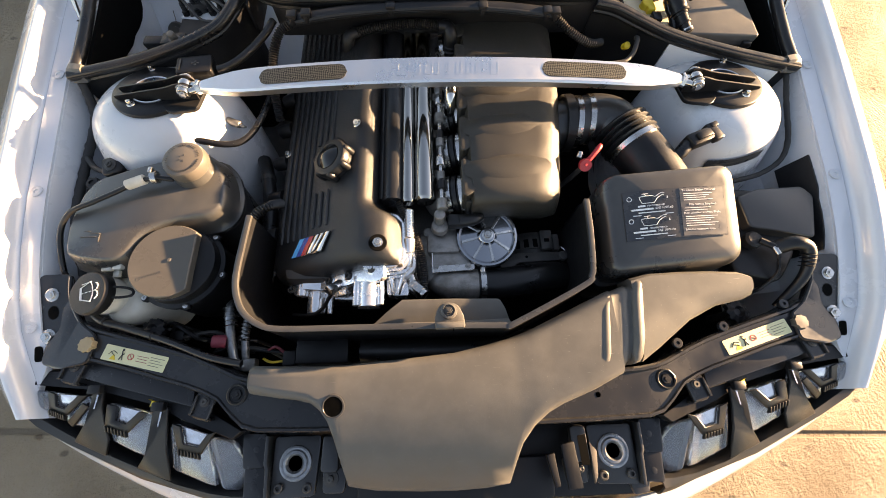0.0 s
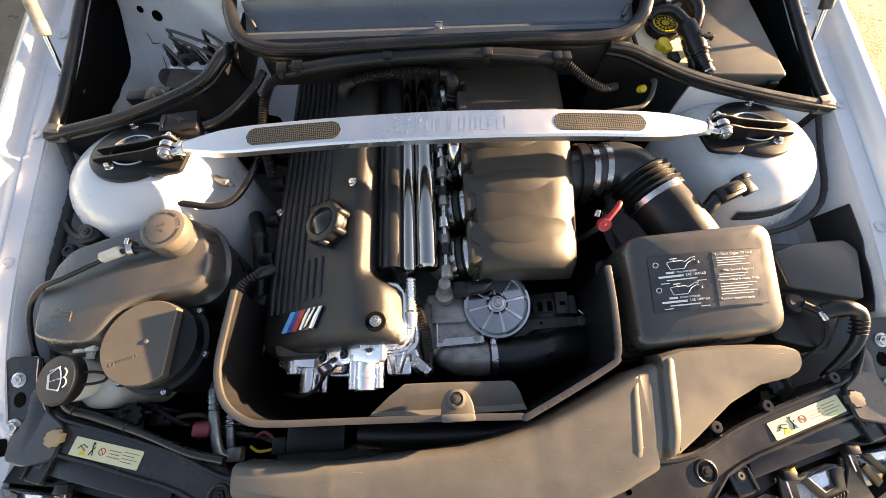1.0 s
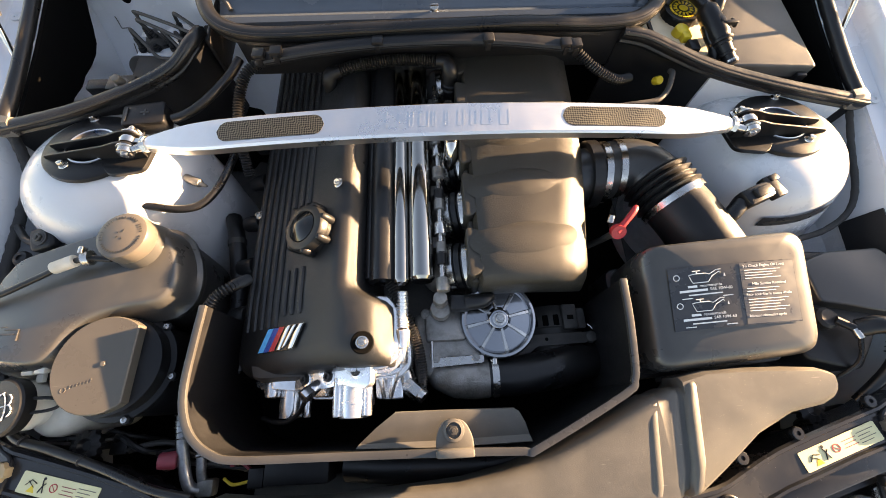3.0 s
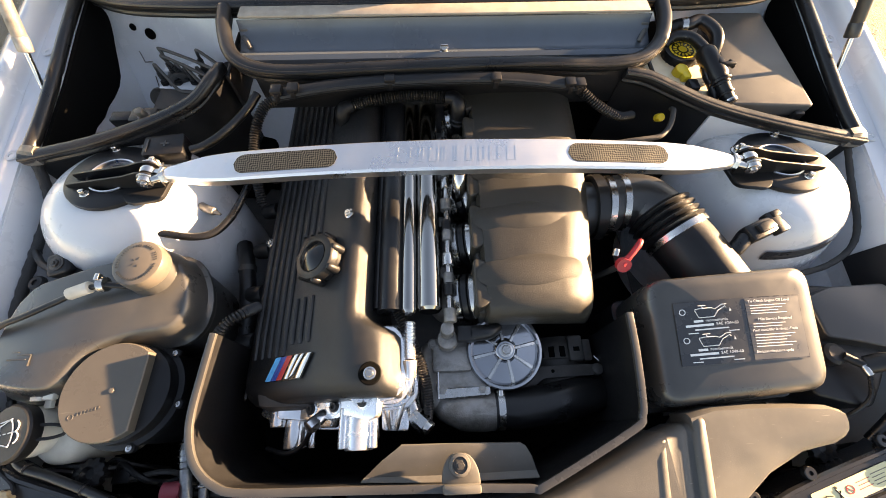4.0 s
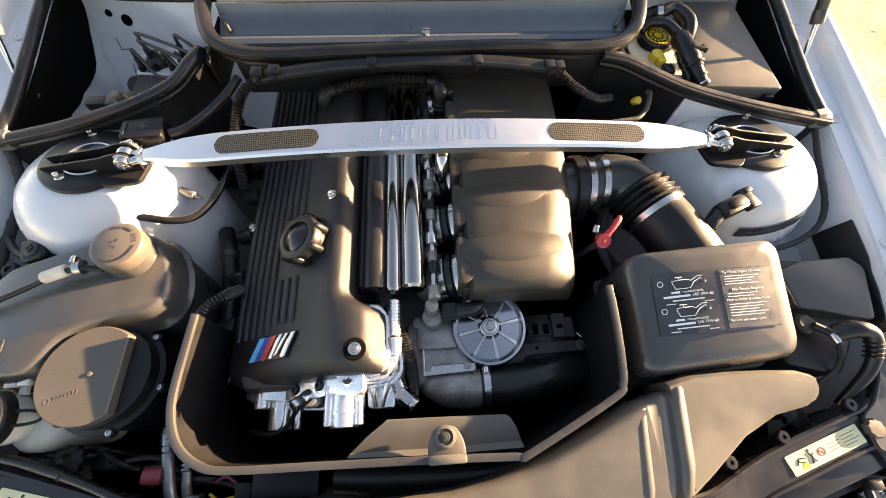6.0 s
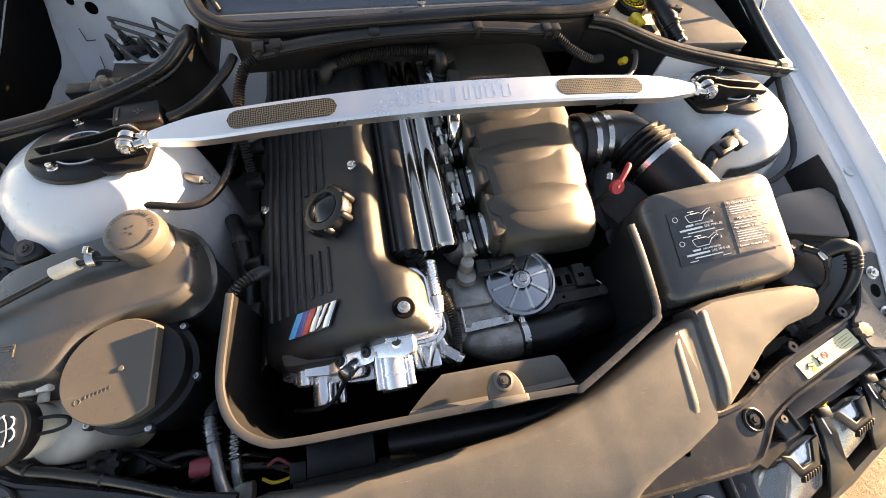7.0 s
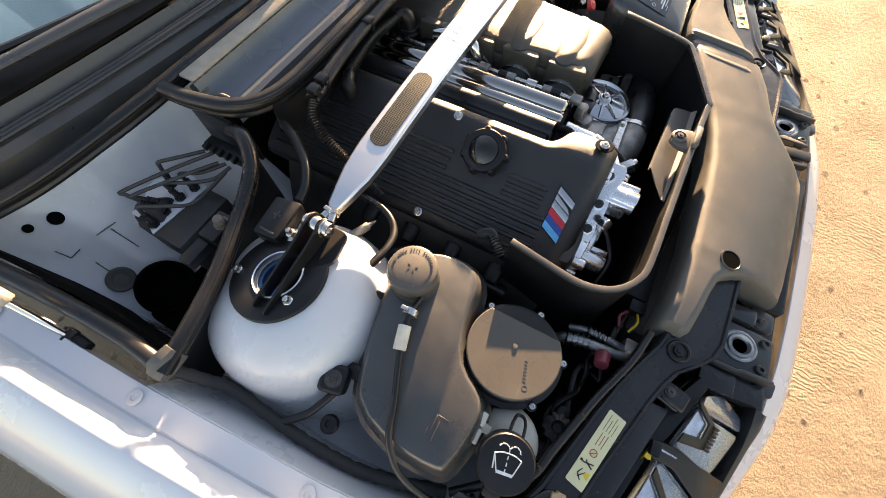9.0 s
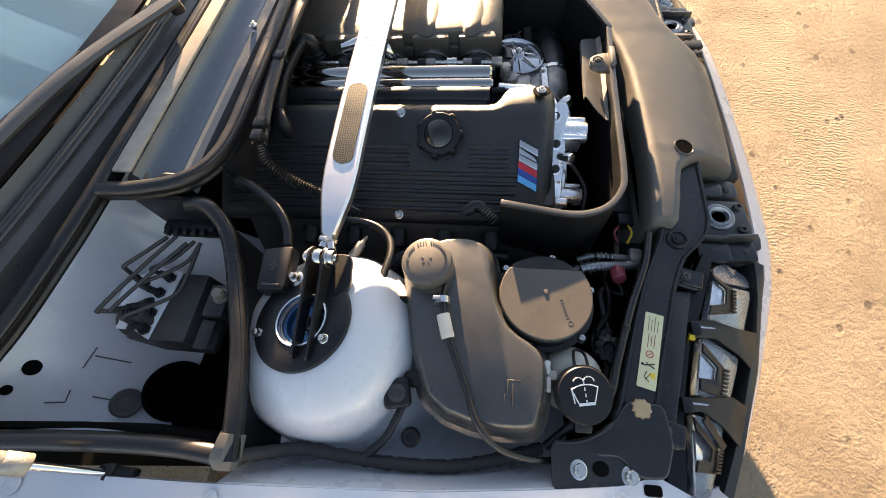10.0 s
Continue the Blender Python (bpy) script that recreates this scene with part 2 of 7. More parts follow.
    for i in range(1, len(p) - 2):
        a, b, c, d = p[i - 1:i + 3]
        for j in range(n):
            t = j / n
            out.append(0.5 * ((2 * b) + (c - a) * t + (2 * a - 5 * b + 4 * c - d) * t * t + (3 * b - a - 3 * c + d) * t ** 3))
    return out + [p[-2]]


def even(pts, step):
    """Points spaced evenly along a line."""
    out, left = [pts[0].copy()], step
    for a, b in zip(pts, pts[1:]):
        d = (b - a).length
        at = left
        while at <= d:
            out.append(a.lerp(b, at / d))
            at += step
        left = at - d
    return out


def tube(pts, r, n=10, smooth=6, ridge=0.0, pitch=0.005, squash=1.0, wobble=0.0):
    """A pipe along the points; r is one radius or one for each given point. ridge: corrugation depth."""
    line = glide(pts, smooth) if smooth else [Vector(p) for p in pts]
    if isinstance(r, (list, tuple)):
        k = len(line) - 1
        rad = [float(np.interp(i / k * (len(r) - 1), range(len(r)), r)) for i in range(k + 1)]
    else:
        rad = [r] * len(line)
    if ridge:
        line = even(line, pitch / 4)
        rad = [(r if not isinstance(r, (list, tuple)) else r[0]) + ridge * (-1, 0.2, 1, 0.2)[i % 4] for i in range(len(line))]
    if wobble:
        rad = [a * (1 + wobble * math.sin(i * 2.4) * math.cos(i * 0.7)) for i, a in enumerate(rad)]
    rings, side = [], None
    for i, p in enumerate(line):
        d = (line[min(i + 1, len(line) - 1)] - line[max(i - 1, 0)]).normalized()
        if side is None:
            side = d.cross(Vector((0, 0, 1)) if abs(d.z) < 0.9 else Vector((0, 1, 0))).normalized()
        side = (side - d * side.dot(d)).normalized()
        up = side.cross(d)
        rings.append([p + (side * math.cos(a) + up * math.sin(a) * squash) * rad[i] for a in (2 * math.pi * j / n for j in range(n))])
    return loft(rings)


def spin(profile, n=32, m=None, wave=None, caps=True):
    """A lathe about z: profile of (radius, z). wave(angle, i): a factor on the radius."""
    rings = []
    for i, (r, z) in enumerate(profile):
        rings.append([(max(r, 1e-4) * (wave(2 * math.pi * j / n, i) if wave else 1) * math.cos(2 * math.pi * j / n),
                       max(r, 1e-4) * (wave(2 * math.pi * j / n, i) if wave else 1) * math.sin(2 * math.pi * j / n), z) for j in range(n)])
    return done(loft(rings, caps), m)


def cyl(p0, p1, r, r1=None, n=24, bev=0.0):
    a, b = Vector(p0), Vector(p1)
    h, r1 = (b - a).length, r if r1 is None else r1
    bv = min(bev, h * 0.4, r * 0.5)
    prof = [(r, 0), (r1, h)] if not bv else [(r - bv, 0), (r - bv * 0.3, bv * 0.3), (r, bv), (r1, h - bv), (r1 - bv * 0.3, h - bv * 0.3), (r1 - bv, h)]
    return spin(prof, n, Matrix.Translation(a) @ (b - a).to_track_quat("Z", "Y").to_matrix().to_4x4())


def hexhead(c, d, r, h):
    """A hexagon bolt head on a washer at c, pointing along d."""
    m = Matrix.Translation(c) @ Vector(d).to_track_quat("Z", "Y").to_matrix().to_4x4()
    return join(spin([(r * 1.35, 0), (r * 1.35, h * 0.22), (r * 1.2, h * 0.3)], 20, m.copy()),
                done(prism([(r * math.cos(a), r * math.sin(a)) for a in (math.pi * j / 3 for j in range(6))], h * 0.25, h, h * 0.12, 1), m.copy()),
                spin([(r * 0.45, h), (r * 0.4, h * 1.35)], 12, m.copy()))


def wall(path, half, z0, z1, bev=0.0):
    """An upright wall of thickness 2 * half along a plan line; z0 and z1 are heights or lists of heights."""
    k = len(path)
    z0 = z0 if isinstance(z0, (list, tuple)) else [z0] * k
    z1 = z1 if isinstance(z1, (list, tuple)) else [z1] * k
    rings = []
    for i, p in enumerate(path):
        a, b = Vector(path[max(i - 1, 0)]), Vector(path[min(i + 1, k - 1)])
        d = (b - a).normalized()
        nrm = Vector((-d.y, d.x)) * half
        x, y = p
        rings.append([(x + nrm.x, y + nrm.y, z0[i]), (x + nrm.x, y + nrm.y, z1[i]), (x - nrm.x, y - nrm.y, z1[i]), (x - nrm.x, y - nrm.y, z0[i])])
    return done(loft(rings), None, bev, 2)


def inset(outline, d):
    """The closed outline moved inwards by d."""
    area = sum(a[0] * b[1] - b[0] * a[1] for a, b in zip(outline, outline[1:] + outline[:1]))
    out = []
    for i, p in enumerate(outline):
        a, c = Vector(outline[i - 2]), Vector(outline[(i + 2) % len(outline)])
        t = (c - a).normalized()
        nrm = Vector((-t.y, t.x)) * (1 if area > 0 else -1)
        out.append((p[0] + nrm.x * d, p[1] + nrm.y * d))
    return out


def letters(text, size, m, thick=0.0002, spacing=1.0):
    """Words in the built-in font as a mesh, lying in the plane of m."""
    curve = bpy.data.curves.new("words", "FONT")
    curve.body, curve.size, curve.extrude, curve.space_character = text, size, thick, spacing
    curve.resolution_u = 2
    ob = bpy.data.objects.new("words", curve)
    me = ob.to_mesh()
    bm = bmesh.new()
    bm.from_mesh(me)
    ob.to_mesh_clear()
    bpy.data.objects.remove(ob)
    bpy.data.curves.remove(curve)
    bm.transform(m)
    return bm


def frame_at(o, right, up):
    """A matrix whose x runs along right and y along up."""
    x = Vector(right).normalized()
    z = x.cross(Vector(up)).normalized()
    y = z.cross(x)
    return Matrix.Translation(o) @ Matrix((x, y, z)).transposed().to_4x4()


def mirror(bm):
    bm.transform(Matrix.Diagonal((-1, 1, 1, 1)))
    bmesh.ops.reverse_faces(bm, faces=bm.faces)
    return bm


ORIGIN = {}


def thing(name, base, label, category, group="", kind=""):
    ob = new(name)
    ob.empty_display_size = 0.02
    ob.location = base
    ORIGIN[ob.name] = Vector(base)
    return tagged(ob, label, category, group, kind)


def part(name, bm, material, parent=None, label="", flat=False, angle=38):
    me = bpy.data.meshes.new(name)
    o = ORIGIN[parent.name] if parent else Vector((0, 0, 0))
    bm.transform(Matrix.Translation(-o))
    bm.to_mesh(me)
    bm.free()
    me.materials.append(material)
    if not flat:
        me.shade_smooth()
        me.set_sharp_from_angle(angle=radians(angle))
    ob = new(name, me)
    ob.parent = parent
    ORIGIN[ob.name] = o
    if label:
        tagged(ob, label)
    return ob


def both(build):
    """Runs build(s) for the two sides; s = -1 mirrors what it makes for +x."""
    for s in (1, -1):
        build(s, (lambda bm: bm) if s > 0 else mirror)


# ---- ground ----
def concrete():
    m = surface("sanded_concrete", (0.245, 0.194, 0.135), 0.85, dirt=(0.18, 0.138, 0.094), dirt_scale=4.5, dirt_amount=0.6, grain=60, bump=0.0)
    n, link = m.node_tree.nodes, m.node_tree.links.new
    co = n["Texture Coordinate"]

    def math_node(op, a, b, c=None):
        k = n.new("ShaderNodeMath")
        k.operation = op
        for i, v in enumerate((a, b, c)):
            if v is None:
                continue
            if isinstance(v, (int, float)):
                k.inputs[i].default_value = v
            else:
                link(v, k.inputs[i])
        return k.outputs[0]

    def noise(scale, detail, rough=0.6):
        k = n.new("ShaderNodeTexNoise")
        k.inputs["Scale"].default_value, k.inputs["Detail"].default_value, k.inputs["Roughness"].default_value = scale, detail, rough
        link(co.outputs["Object"], k.inputs["Vector"])
        return k.outputs[0]

    def ramp(v, a, b, c, d):
        k = n.new("ShaderNodeMapRange")
        for i, w in enumerate((a, b, c, d)):
            k.inputs[i + 1].default_value = w
        link(v, k.inputs[0])
        return k.outputs[0]

    # trowel arcs: rings about a far centre, only in patches
    turn = n.new("ShaderNodeMapping")
    turn.inputs["Location"].default_value = (0.9, 1.2, 0)
    link(co.outputs["Object"], turn.inputs[0])
    wave = n.new("ShaderNodeTexWave")
    wave.wave_type, wave.rings_direction = "RINGS", "Z"
    wave.inputs["Scale"].default_value, wave.inputs["Distortion"].default_value = 19, 9.0
    wave.inputs["Detail"].default_value, wave.inputs["Detail Scale"].default_value = 3, 1.6
    link(turn.outputs[0], wave.inputs["Vector"])
    arcs = math_node("MULTIPLY", wave.outputs["Fac"], ramp(noise(1.7, 2), 0.46, 0.62, 0.0, 0.28))
    pits = n.new("ShaderNodeTexVoronoi")
    pits.inputs["Scale"].default_value = 9.5
    warp = n.new("ShaderNodeMapping")
    warp.inputs["Scale"].default_value = (0.8, 1.3, 1)
    link(co.outputs["Object"], warp.inputs[0])
    link(warp.outputs[0], pits.inputs["Vector"])
    ragged = math_node("MULTIPLY_ADD", noise(60, 3), 0.10, pits.outputs["Distance"])
    keep = ramp(noise(2.3, 2), 0.42, 0.60, 0.05, 0.0)
    pit = ramp(math_node("ADD", ragged, keep), 0.165, 0.235, 0.0, 1.0)
    spot = n.new("ShaderNodeMix")
    spot.data_type = "RGBA"
    spot.inputs[7].default_value = (0.07, 0.05, 0.035, 1)
    link(n["Principled BSDF"].inputs["Base Color"].links[0].from_socket, spot.inputs[6])
    link(math_node("MULTIPLY_ADD", pit, -0.8, 0.8), spot.inputs[0])
    link(spot.outputs[2], n["Principled BSDF"].inputs["Base Color"])
    rough_patch = ramp(noise(1.1, 2), 0.40, 0.60, 0.5, 1.5)
    grit = math_node("MULTIPLY", math_node("MULTIPLY_ADD", noise(130, 6, 0.75), 1.0, math_node("MULTIPLY", noise(38, 4, 0.65), 2.2)), rough_patch)
    height = math_node("ADD", math_node("ADD", grit, arcs), math_node("MULTIPLY", pit, 0.6))
    bump = n.new("ShaderNodeBump")
    bump.inputs["Strength"].default_value, bump.inputs["Distance"].default_value = 1.0, 0.0085
    link(height, bump.inputs["Height"])
    link(bump.outputs[0], n["Principled BSDF"].inputs["Normal"])
    return m


CONCRETE = concrete()


def ground():
    turn = pose(0, -0.632, 0, 0, 0, -2.2)
    far = 400
    rows = [(-far, 0), (-0.012, 0), (-0.008, -0.008), (0.008, -0.008), (0.012, 0), (far, 0)]
    bm = bmesh.new()
    vs = [[bm.verts.new((x, y, z)) for y, z in rows] for x in (-far, far)]
    for i in range(len(rows) - 1):
        bm.faces.new((vs[0][i], vs[1][i], vs[1][i + 1], vs[0][i + 1]))
    bmesh.ops.recalc_face_normals(bm, faces=bm.faces)
    if bm.faces[0].normal.z < 0:
        bmesh.ops.reverse_faces(bm, faces=bm.faces)
    bm.transform(turn)
    tagged(part("ground", bm, CONCRETE, None, flat=True), "beige trowelled concrete yard with shallow pits and a joint", "ground", kind="structure")


ground()

# ---- car body ----
def flange_z(y):
    """Height of the bolted wing flange."""
    return 0.8185 + 0.112 * y - 0.55 * max(0.0, -0.2 - y) ** 2


def flange_x(y):
    """The line of the flange screws."""
    return float(np.interp(y, [-0.53, -0.385, -0.147, 0.10, 0.30, 1.3], [0.672, 0.716, 0.743, 0.758, 0.765, 0.775]))


def fender_in(y):
    """How far the wing bends inwards towards the front."""
    return 0.55 * max(0, -0.22 - y) ** 2


body = thing("car_body", (0, 0, 0), "white car body shell round an open engine bay", "car body")


def wings(s, side):
    ys = np.linspace(-0.53, 1.3, 40)
    prof = [(-0.016, -0.010), (-0.015, 0.0), (0.016, 0.001), (0.020, -0.002), (0.024, 0.002), (0.027, 0.012), (0.031, 0.023), (0.035, 0.028), (0.040, 0.030), (0.047, 0.0285)]
    outer = [(0.060, 0.022), (0.090, 0.003), (0.116, -0.018), (0.131, -0.040), (0.140, -0.080), (0.146, -0.14), (0.148, -0.22), (0.144, -0.42), (0.125, -0.66)]
    rows = []
    for y in ys:
        cutback = 0.034 * min(1, max(0, -0.44 - y) / 0.03)
        rows.append([(flange_x(y) + max(x, cutback - 0.016), y, flange_z(y) + z) for x, z in prof] + [(flange_x(y) + x - 0.45 * fender_in(y), y, flange_z(y) + z) for x, z in outer])
    wing = part("fender", side(skin(rows, 0.0012)), WHITE, body, "glossy white front wing with a bolted flange")
    for y in (-0.385, -0.147, 0.10, 0.33):
        bolt = spin([(0.0105, 0), (0.0105, 0.0012), (0.0095, 0.0018), (0.0045, 0.0020), (0.0035, 0.0006), (0.0, 0.0006)], 20, Matrix.Translation((flange_x(y), y, flange_z(y) + 0.0012)))
        part("flange_screw", side(bolt), BAY, wing)
    slot = prism(rounded([(-0.0065, -0.013), (0.0065, -0.013), (0.0065, 0.013), (-0.0065, 0.013)], 0.005, 4), 0, 0.0012)
    slot.transform(Matrix.Translation((flange_x(-0.428) - 0.001, -0.428, flange_z(-0.428) + 0.0008)) @ Matrix.Rotation(radians(19), 4, "X"))
    part("flange_slot", side(slot), DEEP, wing, "black slotted hole")
    # inner wing panel from the flange down into the bay
    prof = [(-0.008, -0.0025), (-0.017, -0.0045), (-0.021, -0.014), (-0.032, -0.045), (-0.044, -0.09), (-0.054, -0.15), (-0.058, -0.29)]
    rows = [[(flange_x(y) + x, y, flange_z(y) + z) for x, z in prof] for y in np.linspace(-0.435, 0.10, 16)]
    part("inner_wing", side(skin(rows, 0.0012)), BAY, body, "dusty white inner wing panel")
    for y, drop in ((-0.115, 0.060), (-0.155, 0.050), (-0.19, 0.066)):
        part("wing_hole", side(spin([(0.0045, 0.0), (0.0, 0.0006)], 14, Matrix.Translation((flange_x(y) - 0.0375, y, flange_z(y) - drop)) @ Matrix.Rotation(radians(-72), 4, "Y"))), DEEP, body, "small dark hole")
    if s > 0:
        foam = [[(flange_x(y) + x, y, flange_z(y) + z) for x, z in ((-0.022, -0.012 - k), (-0.0265, -0.024 - k), (-0.034, -0.045 - k), (-0.042, -0.07 - k))] for y, k in ((-0.095, 0.004), (-0.13, 0.002), (-0.165, 0.0), (-0.19, 0.003), (-0.22, 0.001), (-0.26, 0.002), (-0.285, 0.006))]
        part("wing_foam", side(skin(foam, 0.004)), BLACK, body, "black foam strip on the inner wing")
    # strut tower: a dome that leans back and inwards
    m = pose(0.546, 0.034, 0.8485, -8.5, -4, 0)
    prof = [(0.045, 0.0), (0.062, -0.0005), (0.074, -0.0030), (0.086, -0.0070), (0.098, -0.0125), (0.109, -0.0200), (0.119, -0.0290), (0.127, -0.0400), (0.134, -0.0550), (0.141, -0.085), (0.150, -0.14), (0.164, -0.28)]
    dome = spin(prof, 64, m, lambda a, i: 1 + (0.035 if math.cos(2 * a) < 0 or math.cos(a) < 0 else 0.004) * math.cos(2 * a) * min(1, max(0, i - 3) / 4), False)
    for v in dome.verts:
        v.co.z -= (0.30 if s < 0 else 1.3) * max(0.0, (0.462 if s < 0 else 0.480) - v.co.x)
    part("strut_tower", side(dome), BAY, body, "white domed strut tower")
    # apron between tower and front panel
    rows = [[(x, y, z) for x, z in ((0.70, 0.70), (0.66, 0.655), (0.60, 0.63), (0.56, 0.62))] for y in (-0.34, -0.2, 0.0, 0.2)]
    part("apron", side(skin(rows, 0.002)), BAY, body, "white inner apron under the tower")
    rows = [[(x, y, z) for x, z in ((0.56, 0.618), (0.50, 0.60), (0.40, 0.56))] for y in (-0.34, -0.2, 0.0, 0.2)]
    part("frame_rail", side(skin(rows, 0.002)), IRON, body, "grimy dark frame rail")
    # side wall at the back of the bay, lined in black
    rows = [[(np.interp(y, [0.09, 0.25, 0.36, 0.47, 0.62], [0.706, 0.704, 0.714, 0.73, 0.752]) - 0.02 * (0.88 - z), y, z) for z in (np.interp(y, [0.09, 0.25, 0.36, 0.47, 0.62], [0.842, 0.866, 0.878, 0.884, 0.91]), 0.80, 0.70, 0.55)] for y in (0.09, 0.17, 0.25, 0.36, 0.47, 0.62)]
    part("side_wall", side(skin(rows, 0.002)), PANELWHITE, body, "white side wall behind the strut tower")
    pad = [[(np.interp(y, [0.09, 0.25, 0.36, 0.47], [0.700, 0.698, 0.708, 0.722]) - 0.02 * (0.88 - z), y, z) for z in np.linspace(np.interp(y, [0.09, 0.25, 0.36, 0.47], [0.842, 0.866, 0.878, 0.884]) - 0.002, low, 7)]
           for y, low in ((0.092, 0.775), (0.13, 0.772), (0.17, 0.778), (0.208, 0.781), (0.24, 0.776), (0.268, 0.777), (0.30, 0.771), (0.334, 0.769), (0.36, 0.774), (0.388, 0.788), (0.41, 0.801), (0.436, 0.814), (0.455, 0.826), (0.468, 0.838))]
    part("side_liner", side(skin(pad, 0.007)), DEEP, body, "black foam liner on the side wall")


both(wings)
rows = [[(x, 0.42 + dy + 0.05 * (x / 0.7) ** 2, z) for z, dy in ((0.900, 0.022), (0.86, 0.004), (0.82, -0.012), (0.77, -0.035), (0.72, -0.065), (0.66, -0.11), (0.60, -0.18))] for x in np.linspace(-0.735, 0.735, 20)]
part("bulkhead", skin(rows, 0.002), PANELWHITE, body, "painted bulkhead behind the engine, paled for sky light")
# Near-black sheet that darkens the gap behind the engine.
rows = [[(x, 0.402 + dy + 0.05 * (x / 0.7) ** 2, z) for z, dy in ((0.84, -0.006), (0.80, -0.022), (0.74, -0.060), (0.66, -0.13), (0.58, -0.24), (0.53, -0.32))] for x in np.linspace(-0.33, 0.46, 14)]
part("bulkhead_liner", skin(rows, 0.004), DEEP, body, "near-black liner sheet behind the engine")
# The tray's colour carries the shadow at the bottom of the bay.
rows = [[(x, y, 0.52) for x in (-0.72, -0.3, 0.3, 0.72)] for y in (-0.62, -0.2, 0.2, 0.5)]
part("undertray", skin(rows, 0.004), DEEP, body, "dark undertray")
# cowl: a painted strip, a sloping panel and the plenum walls
part("cowl_strip", join(box((0, 0.3285, 0.928), (0.735, 0.029, 0.006), 0.002)), DUSTY, body, "dusty painted cowl strip")
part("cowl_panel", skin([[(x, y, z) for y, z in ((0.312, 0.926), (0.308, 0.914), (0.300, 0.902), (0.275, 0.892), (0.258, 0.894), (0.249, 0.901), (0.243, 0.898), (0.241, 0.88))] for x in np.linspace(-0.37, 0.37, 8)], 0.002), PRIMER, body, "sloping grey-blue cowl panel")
part("cowl_wall", join(box((0, 0.205, 0.865), (0.66, 0.012, 0.07), 0.003), box((-0.385, 0.275, 0.855), (0.008, 0.12, 0.07), 0.003, m=None),
                       box((0.385, 0.285, 0.838), (0.008, 0.10, 0.05), 0.003)), BLACK, body, "black moulded cowl wall")
# bumper cover below the lamps
ang = np.linspace(-1, 1, 41)
rows = []
for z, grow, lift in ((0.0, 0.0, 0.0), (-0.003, 0.006, 0.0), (-0.010, 0.030, 0), (-0.022, 0.055, 0), (-0.045, 0.080, 0), (-0.10, 0.105, 0), (-0.22, 0.13, 0), (-0.40, 0.15, 0), (-0.48, 0.15, 0), (-0.50, 0.05, 0)):
    rows.append([(u * (0.80 + grow * 0.2), -0.65 * grow * min(1.0, 1.45 * (1 - abs(u)) + 0.06) + float(np.interp(abs(u) * 0.80, (0, 0.15, 0.25, 0.35, 0.42, 0.50, 0.58, 0.66, 0.72, 0.77, 0.80), (-0.708, -0.706, -0.700, -0.688, -0.668, -0.643, -0.614, -0.582, -0.551, -0.522, -0.50))), 0.655 + 0.012 * abs(u) ** 2 + z) for u in ang])
part("bumper_cover", skin(rows, 0.003), WHITE, body, "white front bumper cover")

# doors and cabin shell behind the wings, wheels below
def flanks(s, side):
    rows = [[(0.888 - 0.02 * t, y, z) for t, z in ((3, 0.93), (0.4, 0.80), (0, 0.62), (1, 0.24))] for y in (1.32, 1.8, 2.6, 3.4, 3.9)]
    part("door", side(skin(rows, 0.004)), WHITE, body, "plain white door and rear flank")
    for y in (0.05, 2.78):
        wheel = part("wheel", side(spin([(0.20, -0.10), (0.31, -0.105), (0.325, -0.07), (0.325, 0.07), (0.31, 0.105), (0.22, 0.10)], 40, Matrix.Translation((0.75, y, 0.322)) @ Matrix.Rotation(radians(90), 4, "Y"))), RUBBER, body, "black tyre on the ground")
        part("rim", side(spin([(0.0, 0.07), (0.06, 0.085), (0.18, 0.06), (0.22, 0.098)], 30, Matrix.Translation((0.75, y, 0.322)) @ Matrix.Rotation(radians(90), 4, "Y"))), ALU, wheel, "silver rim")


both(flanks)


def side_glass(s, side):
    rows = [[(0.83, y, 0.928), (0.74, y, 0.928 + 0.4 * (z - 0.928)), (0.605, y, z)] for y, z in ((1.32, 1.31), (1.8, 1.365), (2.5, 1.345), (3.1, 1.165), (3.5, 0.965))]
    part("side_window", side(skin(rows, 0.004)), GLOSS, body, "dark side window")


both(side_glass)
# Unseen pillars, thickened and extended down to keep sun off the back corners.
both(lambda s, side: part("pillar", side(tube([(0.752, 0.47, 0.900), (0.748, 0.53, 0.930), (0.722, 0.72, 1.035), (0.668, 1.02, 1.215), (0.62, 1.34, 1.37)], 0.046, 14, 4, squash=1.8)), WHITE, body, "unseen white windscreen pillar, thickened to block the sun"))
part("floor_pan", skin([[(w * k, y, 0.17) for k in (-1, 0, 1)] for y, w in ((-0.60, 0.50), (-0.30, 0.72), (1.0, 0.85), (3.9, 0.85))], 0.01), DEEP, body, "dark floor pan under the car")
part("roof", skin([[(x, y, z - 0.03 * (x / 0.6) ** 2) for x in (-0.60, -0.3, 0, 0.3, 0.60)] for y, z in ((1.36, 1.36), (1.8, 1.40), (2.5, 1.38), (3.1, 1.20), (3.5, 1.0), (3.9, 0.98))], 0.004), WHITE, body, "white roof and boot")
part("nose_beam", join(prism(rounded([(-0.345, -0.565), (0.345, -0.565), (0.34, -0.688), (-0.34, -0.688)], 0.02), 0.620, 0.655, 0.004), prism(rounded([(-0.17, -0.62), (0.17, -0.62), (0.165, -0.684), (-0.165, -0.684)], 0.01), 0.655, 0.680, 0.004)), BLACK, body, "black moulded nose beam")

# windscreen, scuttle grille and wipers
screen = thing("windscreen", (0, 0.72, 0.97), "raked clear windscreen above the scuttle", "windscreen")
